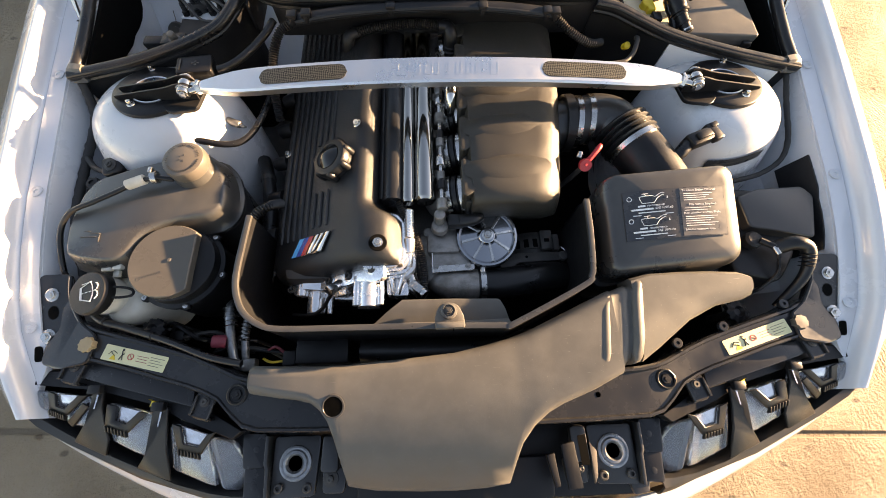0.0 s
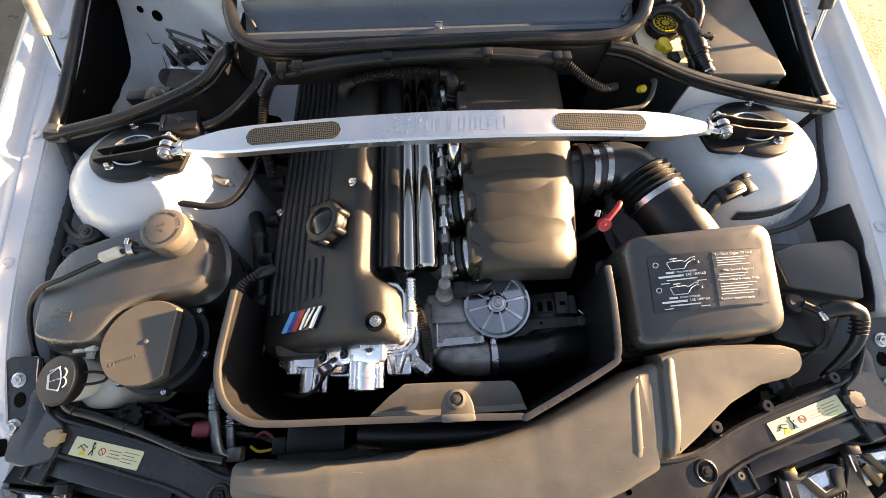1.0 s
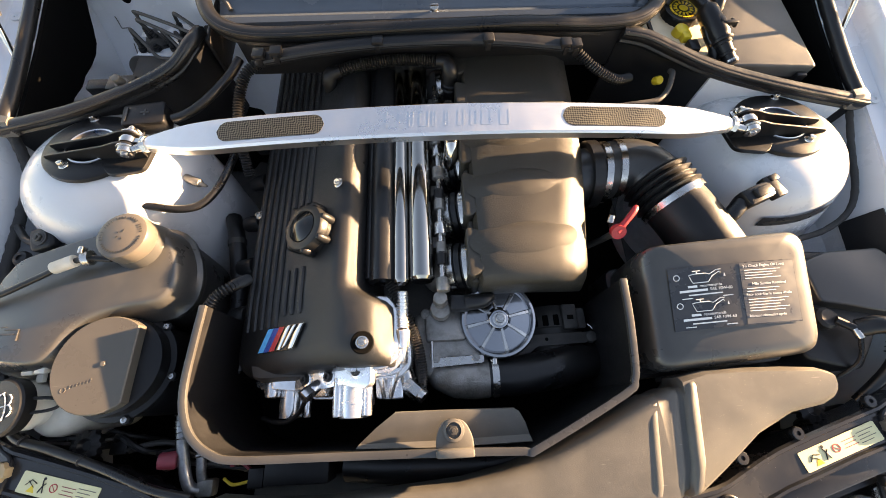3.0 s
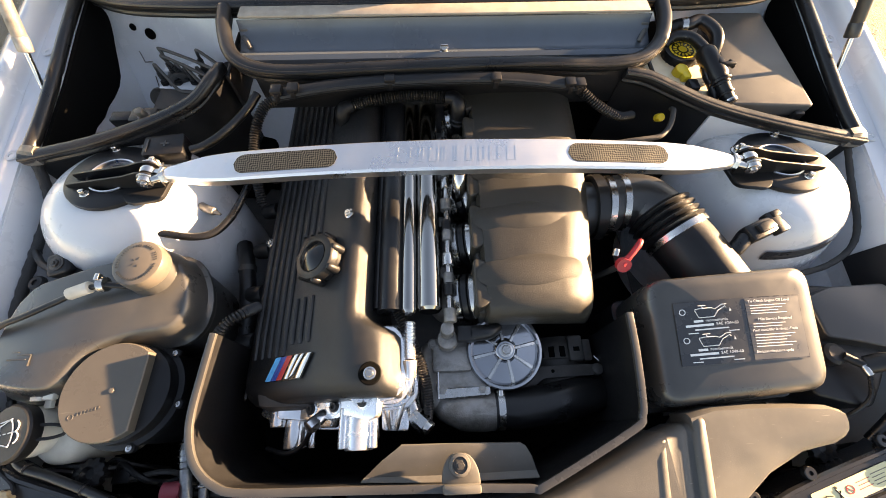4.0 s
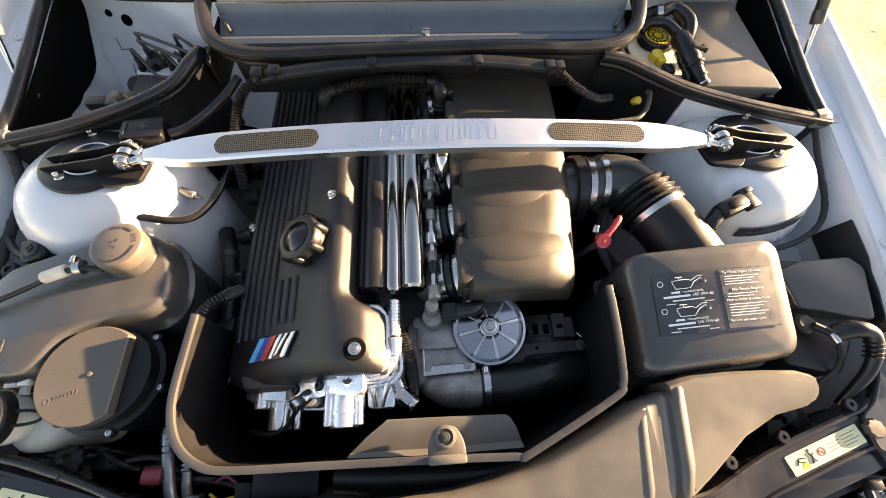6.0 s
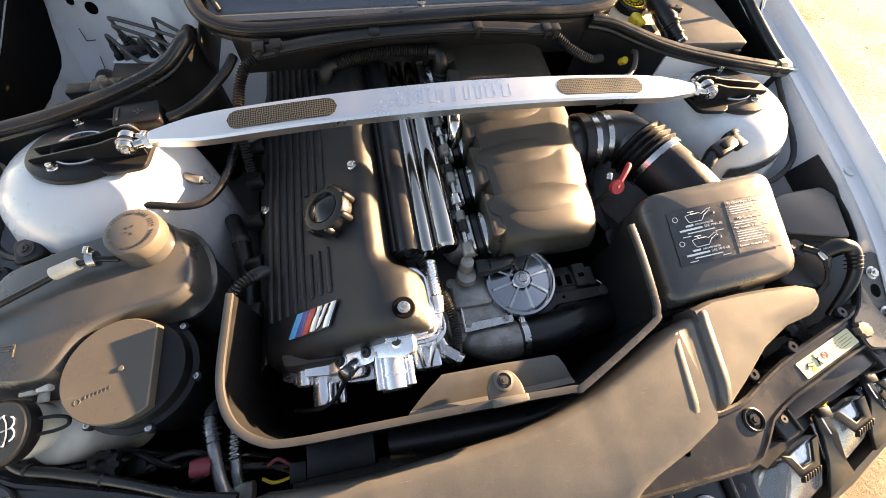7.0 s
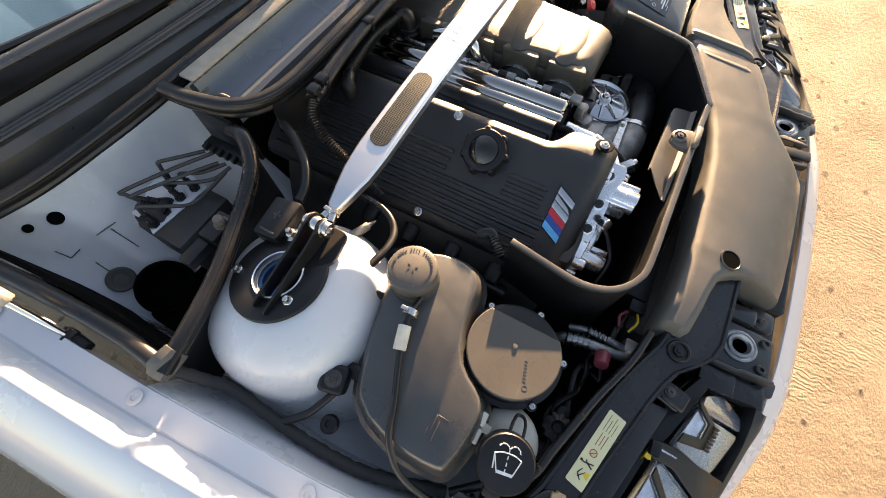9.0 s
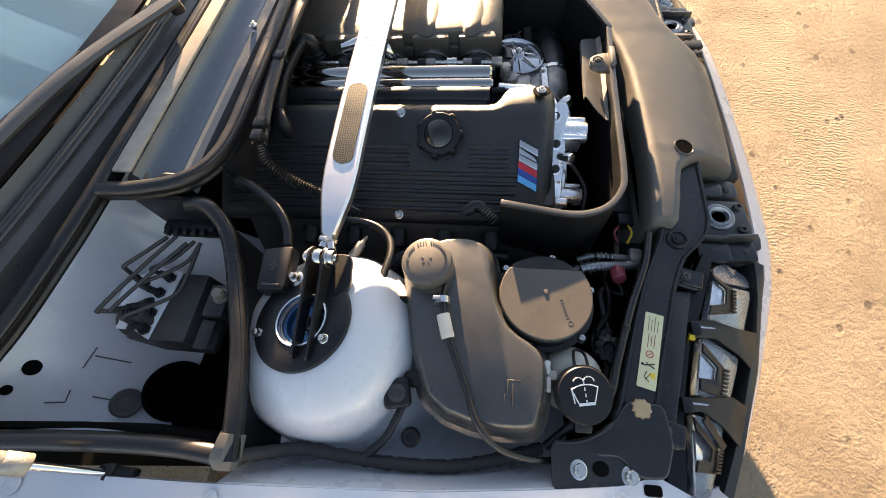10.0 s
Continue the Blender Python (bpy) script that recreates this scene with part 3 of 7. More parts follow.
rows = [[(x, 0.462 + 0.07 * (x / 0.72) ** 2 + 0.80 * t, 0.965 + 0.50 * t) for x in np.linspace(-0.72, 0.72, 16)] for t in np.linspace(0, 1, 8)]
pane = part("pane", skin(rows, 0.005), GLASS, screen)
rows = [[(x, 0.440 + 0.07 * (x / 0.72) ** 2 + 0.05 * t, 0.955 + 0.031 * t) for x in np.linspace(-0.74, 0.74, 16)] for t in (0.1, 0.4, 0.6)]
part("rubber_edge", skin(rows, 0.010), RUBBER, screen)
pane.visible_shadow = False
# Added sheet behind the glass; its colour imitates the sky's reflection.
sky_sheet = thing("screen_sky_sheet", (0, 0.56, 0.95), "pale rippled sheet standing for sky mirrored in the windscreen", "sunshade")
rows = [[(x, 0.492 + 0.07 * (x / 0.72) ** 2 + 0.80 * t, 0.955 + 0.50 * t + 0.004 * math.sin(x * 40)) for x in np.linspace(-0.69, 0.69, 60)] for t in np.linspace(0, 0.97, 5)]
part("panel", skin(rows, 0.003), SKYFILM, sky_sheet)
scuttle = thing("scuttle_grille", (0, 0.5, 0.92), "black plastic scuttle grille in front of the windscreen", "grille")
rows = [[(x, y + 0.08 * (x / 0.72) ** 2, z) for y, z in ((0.380, 0.89), (0.384, 0.922), (0.395, 0.932), (0.420, 0.934), (0.423, 0.926), (0.432, 0.928), (0.442, 0.95))] for x in np.linspace(-0.74, 0.74, 20)]
part("panel", skin(rows, 0.003), TANKBLACK, scuttle)
for y in (0.398, 0.407, 0.416):
    part("slat", tube([(x, y + 0.08 * (x / 0.72) ** 2, 0.938) for x in np.linspace(-0.66, 0.66, 10)], 0.003, 6, 2), SATIN, scuttle)


def wiper(base, tip):
    w = thing("wiper", base, "black windscreen wiper arm lying over the scuttle", "wiper", "wipers")
    a, b = Vector(base), Vector(tip)
    part("arm", tube([a, a.lerp(b, 0.35) + Vector((0, 0, 0.02)), a.lerp(b, 0.7) + Vector((0, 0, 0.012)), b], [0.017, 0.015, 0.012, 0.008], 10, 5, squash=0.6), TANKBLACK, w)
    part("blade", tube([a.lerp(b, 0.25) + Vector((0, 0.035, 0.012)), a.lerp(b, 0.7) + Vector((0, 0.03, 0.012)), a.lerp(b, 1.25) + Vector((0, 0.02, 0.02))], 0.005, 6, 4), RUBBER, w)
    part("pivot", cyl(a - Vector((0, 0, 0.02)), a + Vector((0, 0, 0.006)), 0.013, 0.011, 16, 0.003), BLACK, w)


wiper((-0.02, 0.374, 0.965), (-0.66, 0.520, 0.985))
wiper((0.42, 0.43, 0.962), (-0.10, 0.62, 1.055))


# ---- seals ----
def seal(label, pts, r=0.0115):
    s = thing("hood_seal", pts[0], label, "rubber seal", "hood seals")
    part("bulb", tube(pts, r, 12, 7, squash=0.9, wobble=0.015), RUBBER, s)
    part("foot", tube([(x, y, z - r * 1.2) for x, y, z in pts], r * 0.55, 8, 7), RUBBER, s)
    part("bead", tube([(x, y - r * 0.78, z + r * 0.42) for x, y, z in pts], r * 0.30, 8, 7), RUBBER, s)
    return s


def side_seals(s, inner):
    f = lambda pts: [(s * x, y, z) for x, y, z in pts]
    line = f([(0.716, 0.082, 0.846), (0.66, 0.090, 0.852), (0.60, 0.104, 0.856)] + inner)
    across = seal("black rubber hood seal across the strut tower", line)
    boot = loft([[(s * x, y + dy, z + dz) for dy, dz in ((-0.5 * w, -h), (-0.5 * w, 0.3 * h), (-0.2 * w, h), (0.3 * w, h), (0.5 * w, 0.3 * h), (0.5 * w, -h))] for x, y, z, w, h in ((0.688, 0.086, 0.849, 0.024, 0.0125), (0.702, 0.088, 0.848, 0.027, 0.0135), (0.716, 0.090, 0.846, 0.030, 0.0125), (0.727, 0.090, 0.840, 0.022, 0.008))])
    bmesh.ops.recalc_face_normals(boot, faces=boot.faces)
    part("corner_boot", boot, FADED, across, "worn grey moulded corner")
    seal("black rubber hood seal along the wing", f([(0.712, 0.088, 0.846), (0.708, 0.15, 0.855), (0.712, 0.25, 0.868), (0.722, 0.36, 0.880), (0.738, 0.47, 0.884)]))
    fence = glide(line, 4)
    part("partition", wall([(p.x, p.y + 0.004) for p in fence], 0.003, 0.72, [p.z - 0.008 for p in fence]), BLACK, body, "black partition under the seal")
    if s > 0:
        pale = [p for p in fence if 0.455 < p.x < 0.70]
        part("pale_partition", wall([(p.x, p.y - 0.003) for p in pale], 0.003, 0.78, [p.z - 0.016 for p in pale]), PANELWHITE, body, "white panel under the seal")
        part("wing_hole", spin([(0.010, 0.0), (0.009, 0.0016), (0.0, 0.0012)], 20, Matrix.Translation((0.600, 0.0965, 0.832)) @ Matrix.Rotation(radians(92), 4, "X") @ Matrix.Diagonal((1.2, 0.7, 1, 1))), DEEP, body, "dark oval hole")


side_seals(-1, [(0.535, 0.126, 0.862), (0.475, 0.147, 0.872), (0.43, 0.168, 0.884), (0.403, 0.198, 0.898), (0.397, 0.232, 0.893)])
side_seals(1, [(0.545, 0.119, 0.860), (0.49, 0.134, 0.866), (0.44, 0.150, 0.874), (0.39, 0.170, 0.885), (0.345, 0.188, 0.895), (0.305, 0.196, 0.899)])
seal("black rubber seal along the front of the cowl", [(-0.398, 0.348, 0.925), (-0.392, 0.300, 0.921), (-0.372, 0.243, 0.915), (-0.335, 0.212, 0.910), (-0.27, 0.200, 0.908), (-0.14, 0.198, 0.913), (0, 0.200, 0.915), (0.14, 0.205, 0.913), (0.26, 0.205, 0.908), (0.33, 0.214, 0.910), (0.372, 0.250, 0.915), (0.392, 0.300, 0.921), (0.398, 0.348, 0.925)], 0.0125)
seal("black rubber seal along the back of the cowl", [(-0.738, 0.475, 0.884), (-0.62, 0.405, 0.902), (-0.50, 0.372, 0.915), (-0.398, 0.358, 0.922), (-0.2, 0.360, 0.922), (0, 0.362, 0.922), (0.2, 0.360, 0.922), (0.398, 0.358, 0.922), (0.50, 0.372, 0.915), (0.62, 0.405, 0.902), (0.738, 0.475, 0.884)], 0.0125)


# ---- strut bar and its mounts ----
def strut_mount(s, side):
    t = thing("strut_mount", (s * 0.546, 0.034, 0.848), "black anodised strut mount plate with bracket and nuts", "strut mount", "strut mounts")
    m = pose(0.546, 0.034, 0.848, -8.5, -3, 0)
    part("plate", side(spin([(0.037, 0.0), (0.037, 0.006), (0.0385, 0.0075), (0.0665, 0.0075), (0.0685, 0.006), (0.069, 0.0)], 56, m, None, False)), BLACK, t, "black anodised ring plate")
    part("bearing_ring", side(spin([(0.0335, -0.02), (0.034, 0.0085), (0.0355, 0.0095), (0.037, 0.0085), (0.0375, 0.0)], 44, m, None, False)), ALU, t, "bare aluminium bearing ring")
    part("spring_cap", side(spin([(0.0, -0.010), (0.012, -0.009), (0.014, -0.014), (0.026, -0.013), (0.028, -0.004), (0.032, -0.003), (0.0338, -0.02)], 36, m)), SPRINGBLUE, t, "blue anodised centre cap")
    part("cap_rim", side(spin([(0.0315, -0.006), (0.0315, 0.001), (0.0335, 0.001)], 40, m, None, False)), GREYMETAL, t)
    part("piston_nut", side(done(join(cyl((0, 0, -0.014), (0, 0, 0.004), 0.011, 0.010, 6, 0.001), cyl((0, 0, 0.004), (0, 0, 0.008), 0.006, n=14, bev=0.001)), m)), IRON, t)
    for x, y, z in ((0.570, -0.006, 0.857), (0.566, 0.093, 0.841), (0.487, 0.060, 0.850)):
        part("nut", side(join(hexhead((x, y, z - 0.002), (0, 0.15, 1), 0.0080, 0.009), cyl((x, y, z + 0.004), (x, y + 0.002, z + 0.014), 0.0042, n=14, bev=0.0008))), ZINC, t, "bright hexagon nut on a stud")
    # two upright flange plates that carry the bar, on a folded base
    for y0, tip in ((0.009, 0.601), (0.029, 0.598)):
        out = rounded([(0.452, -0.030), (0.474, -0.034), (0.50, -0.030), (0.596, -0.038), (tip, -0.015), (0.500, 0.002), (0.476, 0.010), (0.458, 0.010), (0.450, 0.0)], 0.006)
        b = prism(out, -0.0016, 0.0016, 0.0005, 1)
        b.transform(Matrix.Translation((0, y0, 0.884)) @ Matrix.Rotation(radians(90), 4, "X"))
        part("bracket_plate", side(b), BLACK, t)
    foot = prism(rounded([(0.450, -0.018), (0.50, -0.026), (0.52, 0.0), (0.52, 0.04), (0.49, 0.060), (0.448, 0.048)], 0.012), -0.004, 0.004, 0.0012, 1)
    for v in foot.verts:
        v.co.z += 0.852 - 0.15 * (v.co.y - 0.02)
    part("bracket_foot", side(foot), BLACK, t)
    part("pivot_bolt", side(join(cyl((0.466, -0.006, 0.881), (0.466, 0.034, 0.881), 0.0055, n=14), spin([(0.0105, 0), (0.0105, 0.007), (0.0095, 0.0085), (0.006, 0.0085), (0.0052, 0.004), (0, 0.004)], 24, Matrix.Translation((0.466, 0.006, 0.881)) @ Matrix.Rotation(radians(90), 4, "X")), cyl((0.466, 0.0075, 0.881), (0.466, 0.0055, 0.881), 0.0135, n=24, bev=0.0004), hexhead((0.466, 0.031, 0.881), (0, 1, 0), 0.0095, 0.008))), ZINC, t, "bright socket pivot bolt")
    part("rod_end", side(join(spin([(0.0065, -0.006), (0.0115, -0.005), (0.0125, 0), (0.0115, 0.005), (0.0065, 0.006)], 28, Matrix.Translation((0.466, 0.019, 0.881)) @ Matrix.Rotation(radians(90), 4, "X"), None, False), cyl((0.452, 0.018, 0.882), (0.434, 0.015, 0.8825), 0.0065, n=16), cyl((0.444, 0.0165, 0.8822), (0.438, 0.0155, 0.8825), 0.0105, n=6, bev=0.001))), ZINC, t, "bright rod end with a lock nut")


both(strut_mount)

bar = thing("strut_bar", (0, 0.014, 0.88), "brushed aluminium strut bar across the engine bay", "strut bar")


def bar_z(x):
    return 0.882 + 0.028 * (1 - (x / 0.44) ** 2)


def bar_beam():
    xs = [-0.436, -0.432, -0.405, -0.375, -0.355] + list(np.linspace(-0.33, 0.33, 25)) + [0.355, 0.375, 0.405, 0.432, 0.436]
    rings = []
    for x in xs:
        a = abs(x)
        half = np.interp(a, [0, 0.34, 0.375, 0.432, 0.436], [0.026, 0.0245, 0.0215, 0.0105, 0.008])
        th, z, c = np.interp(a, [0, 0.4, 0.436], [0.0085, 0.0085, 0.007]), bar_z(x), 0.003
        y = 0.012 + 0.0 * x
        tilt = 0.10
        ring = [(-half, -th + c), (-half, th - c), (-half + c, th), (half - c, th), (half, th - c), (half, -th + c), (half - c, -th), (-half + c, -th)]
        rings.append([(x, y + u, z + w + tilt * u) for u, w in ring])
    return loft(rings)


beam = part("beam", bar_beam(), ALU, bar, "brushed flat beam with tapered ends")


def carbon():
    m = surface("woven_mesh", (0.02, 0.02, 0.02), 0.4, 0.4, bump=0.0)
    n, link = m.node_tree.nodes, m.node_tree.links.new
    mp = n.new("ShaderNodeMapping")
    mp.inputs["Rotation"].default_value = (0, 0, radians(45))
    link(n["Texture Coordinate"].outputs["Object"], mp.inputs[0])
    ch = n.new("ShaderNodeTexChecker")
    ch.inputs["Scale"].default_value = 420
    ch.inputs[1].default_value, ch.inputs[2].default_value = (0.006, 0.006, 0.006, 1), (0.11, 0.103, 0.08, 1)
    link(mp.outputs[0], ch.inputs[0])
    link(ch.outputs[0], n["Principled BSDF"].inputs["Base Color"])
    return m


MESH = carbon()
for s in (-1, 1):
    c, rr, hl = s * 0.2475, 0.0155, 0.0775
    rows = []
    for x in np.linspace(-hl, hl, 41):
        h = rr if abs(x) < hl - rr else math.sqrt(max(1e-7, rr ** 2 - (abs(x) - hl + rr) ** 2))
        rows.append([(c + x, 0.012 + h * k, bar_z(c + x) + 0.0093 + 0.1 * h * k) for k in (-1, -0.5, 0, 0.5, 1)])
    part("mesh_inlay", skin(rows, 0.0006), MESH, beam, "dark woven inlay in a rounded slot")
# the maker's mark as plain outlined bars
for i, x in enumerate((-0.083, -0.051, -0.036, -0.018, 0.0, 0.018, 0.036, 0.052, 0.078)):
    wdt = (0.018, 0.005, 0.012, 0.004, 0.004, 0.008, 0.008, 0.012, 0.012)[i]
    mk = join(*[prism([(x + a, -0.001), (x + a + 0.0012, -0.001), (x + a + 0.003, 0.024), (x + a + 0.0018, 0.024)], 0, 0.0007) for a in (0, wdt)], prism([(x, -0.001), (x + wdt, -0.001), (x + wdt, 0.0004), (x, 0.0004)], 0, 0.0007))
    for v in mk.verts:
        v.co.z += bar_z(v.co.x) + 0.0082 + 0.1 * (v.co.y - 0.012)
    part("engraved_mark", mk, ALU, beam)
for s in (-1, 1):
    part("rod_end", join(cyl((s * 0.432, 0.011, 0.883), (s * 0.455, 0.004, 0.882), 0.0062, n=16), cyl((s * 0.436, 0.010, 0.883), (s * 0.443, 0.0075, 0.8825), 0.0095, n=6),
                         cyl((s * 0.466, -0.003, 0.881), (s * 0.466, 0.009, 0.881), 0.0112, 0.0112, 24, 0.002)), ZINC, bar, "zinc ball-joint rod end")

# ---- engine ----
engine = thing("engine", (-0.15, -0.05, 0.55), "straight-six engine with a black ribbed cover and polished front", "engine")
SL = radians(29.4)
EM = Matrix.Translation((-0.241, 0, 0.801)) @ Matrix.Rotation(-SL, 4, "Y")    # local x runs up across the cover, z is its normal


def cover_shell():
    """The cam cover: a tilted lid with rolled edges that widens into a sloping shoulder at its front corner."""
    left = [(-0.108, -0.075), (-0.108, -0.030), (-0.104, -0.012), (-0.094, -0.003), (-0.080, 0.0)]
    slim = [(0.080, 0.0), (0.092, -0.001), (0.101, -0.005), (0.107, -0.013), (0.110, -0.028), (0.111, -0.05), (0.112, -0.085)]
    wide = [(0.080, -0.001), (0.100, -0.004), (0.118, -0.011), (0.134, -0.021), (0.143, -0.031), (0.146, -0.046), (0.147, -0.088)]
    rings = []
    for y, w, drop in ((0.30, 0, 0), (0.0, 0, 0), (-0.195, 0, 0), (-0.207, 0.08, 0), (-0.216, 0.4, 0), (-0.223, 0.75, 0), (-0.232, 0.96, 0), (-0.245, 1, 0), (-0.275, 1, 0), (-0.290, 1, -0.002), (-0.302, 0.97, -0.009), (-0.310, 0.93, -0.022), (-0.312, 0.92, -0.040)):
        right = [((1 - w) * a[0] + w * b[0], (1 - w) * a[1] + w * b[1]) for a, b in zip(slim, wide)]
        rings.append([(u * (1 if y > -0.3 else 0.985), y, v + (drop if v > -0.06 else 0)) for u, v in left + right])
    return done(loft(rings), EM)


cover = part("valve_cover", cover_shell(), CRINKLE, engine, "black wrinkle-finish cam cover with lengthwise ribs", angle=50)
for k in range(8):
    u = -0.078 + k * 0.0155
    y1 = -0.222 if k < 5 else -0.225
    ribs = [(u, 0.28, 0.0), (u, y1 + 0.01, 0.0), (u, y1, -0.003)]
    r = tube([EM @ Vector(p) for p in ribs], 0.0042, 8, 2, squash=1.0)
    if k in (5, 6, 7):
        a = tube([EM @ Vector((u, 0.28, 0)), EM @ Vector((u, -0.06, 0))], 0.0042, 8, 2)
        b = tube([EM @ Vector((u, -0.165, 0)), EM @ Vector((u, y1, 0)), EM @ Vector((u, y1 - 0.006, -0.004))], 0.0042, 8, 2)
        r.free()
        r = join(a, b)
    part("rib", r, CRINKLE, cover)
for x, y, z in ((-0.163, -0.042, 0.845), (-0.319, -0.045, 0.757), (-0.118, -0.284, 0.845)):
    if x > -0.15:
        part("screw_well", done(spin([(0.0150, 0.0), (0.0135, 0.0012), (0.0115, 0.0012), (0.0, 0.0008)], 24), Matrix.Translation((-0.1180, -0.284, 0.8515)) @ Matrix.Rotation(radians(4), 4, "Y")), DEEP, cover, "dark screw recess")
        part("cover_screw", hexhead((-0.1180, -0.284, 0.8525), (0.06, 0, 1), 0.0060, 0.006), ZINC, cover)
        continue
    part("cover_screw", hexhead((x, y, z), (-0.49, 0, 0.87), 0.0060, 0.006), ZINC, cover)
cap_m = EM @ Matrix.Translation((0.048, -0.114, 0.0)) @ Matrix.Diagonal((1, 1, 0.80, 1))
cap_bits = [spin([(0.0345, 0), (0.0345, 0.010), (0.0365, 0.013), (0.0365, 0.026), (0.0345, 0.030), (0.0265, 0.0325), (0.0245, 0.0320), (0.0240, 0.0285), (0.0, 0.0285)], 56, cap_m.copy())]
lobes = []
for k in range(7):
    a = 2 * math.pi * (k + 0.3) / 7
    m = cap_m @ Matrix.Translation((0.0352 * math.cos(a), 0.0352 * math.sin(a), 0))
    lobes.append(spin([(0.0064, 0.002), (0.0068, 0.008), (0.0068, 0.019), (0.0060, 0.025), (0.0040, 0.0285), (0.0, 0.0298)], 18, m))
oil = part("oil_filler_cap", join(*cap_bits), BLACK, cover, "black oil filler cap with rounded grip lobes")
for b in lobes:
    part("grip_lobe", b, BLACK, oil)
part("cap_insert", spin([(0.0238, 0.0290), (0.0232, 0.0325), (0.0170, 0.0375), (0.0085, 0.0420), (0.0030, 0.0436), (0, 0.0438)], 40, cap_m.copy()), GLOSS, oil, "glossy black domed centre")
part("cap_mark", done(join(*[box((0.029 * math.cos(a), 0.029 * math.sin(a), 0.0325), (0.0018, 0.0018, 0.0006), 0, 1) for a in (2.0, 2.2, 2.4, 2.65, 2.85, 3.05)]), cap_m.copy()), BROWNISH, oil)
# badge: three slanted stripes and a metal shape
bm0 = EM @ Matrix.Translation((-0.0427, -0.2819, 0.0015))
for k, mt in enumerate((LIGHTBLUE, BLUE, BADGERED)):
    x = k * 0.0115
    b = prism([(x, 0), (x + 0.0115, 0), (x + 0.0283, 0.032), (x + 0.0168, 0.032)], 0, 0.0022, 0.0003, 1)
    part("badge_stripe", done(b, bm0.copy()), mt, cover, ("light blue enamel stripe", "blue enamel stripe", "red enamel stripe")[k])
for x, wd, cutoff in ((0.0350, 0.0115, 0.0), (0.0478, 0.0095, 0.006), (0.0586, 0.0115, 0.0)):
    b = prism([(x, 0.0), (x + wd, cutoff), (x + wd + 0.0168, 0.032), (x + 0.0168, 0.032)], 0, 0.0034, 0.0010, 2)
    part("badge_emblem", done(b, bm0.copy()), CHROME, cover, "slanted polished metal bar")
part("badge_back", done(prism([(-0.0012, -0.0010), (0.0712, -0.0010), (0.0886, 0.0330), (0.0156, 0.0330)], 0, 0.0012, 0.0002, 1), bm0.copy()), GLOSS, cover, "thin black badge backing")

# polished front casting under the cover: a flange plate with a large and a small solenoid barrel
FLANGE_BOLTS = ((0.049, -0.318), (0.004, -0.319), (-0.072, -0.313), (0.098, -0.314))


def front_case():
    bits = [prism(rounded([(-0.106, -0.28), (0.122, -0.28), (0.122, -0.334), (0.105, -0.338), (0.066, -0.330), (0.050, -0.334), (0.030, -0.334), (0.016, -0.330), (0.000, -0.334), (-0.030, -0.330), (-0.050, -0.322), (-0.062, -0.330), (-0.086, -0.330), (-0.106, -0.322)], 0.007), -0.058, -0.0465, 0.002, 2, EM.copy()),
            prism(rounded([(-0.100, -0.28), (0.116, -0.28), (0.114, -0.324), (-0.030, -0.322), (-0.096, -0.314)], 0.008), -0.125, -0.054, 0.004, 2, EM.copy()),
            prism(rounded([(-0.036, -0.30), (0.030, -0.30), (0.028, -0.344), (-0.030, -0.342)], 0.006), -0.082, -0.066, 0.003, 2, EM.copy())]
    for u, y in FLANGE_BOLTS:
        bits.append(done(cyl((u, y, -0.070), (u, y, -0.0455), 0.0125, 0.0115, 24, 0.002), EM.copy()))
    # large barrel: a round body between two slim lugs
    bits.append(cyl((-0.141, -0.300, 0.775), (-0.141, -0.3735, 0.775), 0.0205, 0.0200, 36, 0.002))
    bits.append(prism(rounded([(-0.166, -0.30), (-0.116, -0.30), (-0.116, -0.362), (-0.166, -0.364)], 0.004), 0.752, 0.790, 0.004, 2))
    bits.append(cyl((-0.141, -0.352, 0.775), (-0.141, -0.3555, 0.775), 0.0214, n=36))
    for x in (-0.1615, -0.1205):
        bits.append(cyl((x, -0.32, 0.786), (x, -0.371, 0.785), 0.0066, n=16, bev=0.0015))
    # webs towards the head
    bits.append(prism(rounded([(-0.116, -0.298), (-0.072, -0.296), (-0.074, -0.352), (-0.112, -0.350)], 0.005), 0.735, 0.768, 0.003, 2))
    for x0, x1 in ((-0.106, -0.100), (-0.078, -0.092)):
        bits.append(tube([(x0, -0.306, 0.792), (x1, -0.348, 0.768)], [0.006, 0.004], 10, 2))
    # small barrel low on the other side
    bits.append(cyl((-0.246, -0.30, 0.724), (-0.246, -0.370, 0.722), 0.0175, 0.0170, 30, 0.002))
    bits.append(prism(rounded([(-0.270, -0.30), (-0.222, -0.30), (-0.222, -0.334), (-0.270, -0.330)], 0.008), 0.705, 0.752, 0.004, 2))
    bits.append(cyl((-0.270, -0.30, 0.738), (-0.270, -0.341, 0.738), 0.0125, 0.0110, 24, 0.003))
    bits.append(cyl((-0.283, -0.30, 0.722), (-0.283, -0.334, 0.722), 0.008, 0.007, 18, 0.002))
    bits.append(cyl((-0.2215, -0.33, 0.722), (-0.2215, -0.370, 0.721), 0.0055, n=14, bev=0.001))
    bits.append(prism(rounded([(-0.222, -0.30), (-0.168, -0.30), (-0.170, -0.348), (-0.212, -0.346)], 0.005), 0.712, 0.733, 0.003, 2))
    bits.append(box((-0.195, -0.322, 0.745), (0.05, 0.016, 0.03), 0.005, 3))
    return join(*bits)


case = part("front_case", front_case(), POLISHED, engine, "polished aluminium timing and solenoid casting")
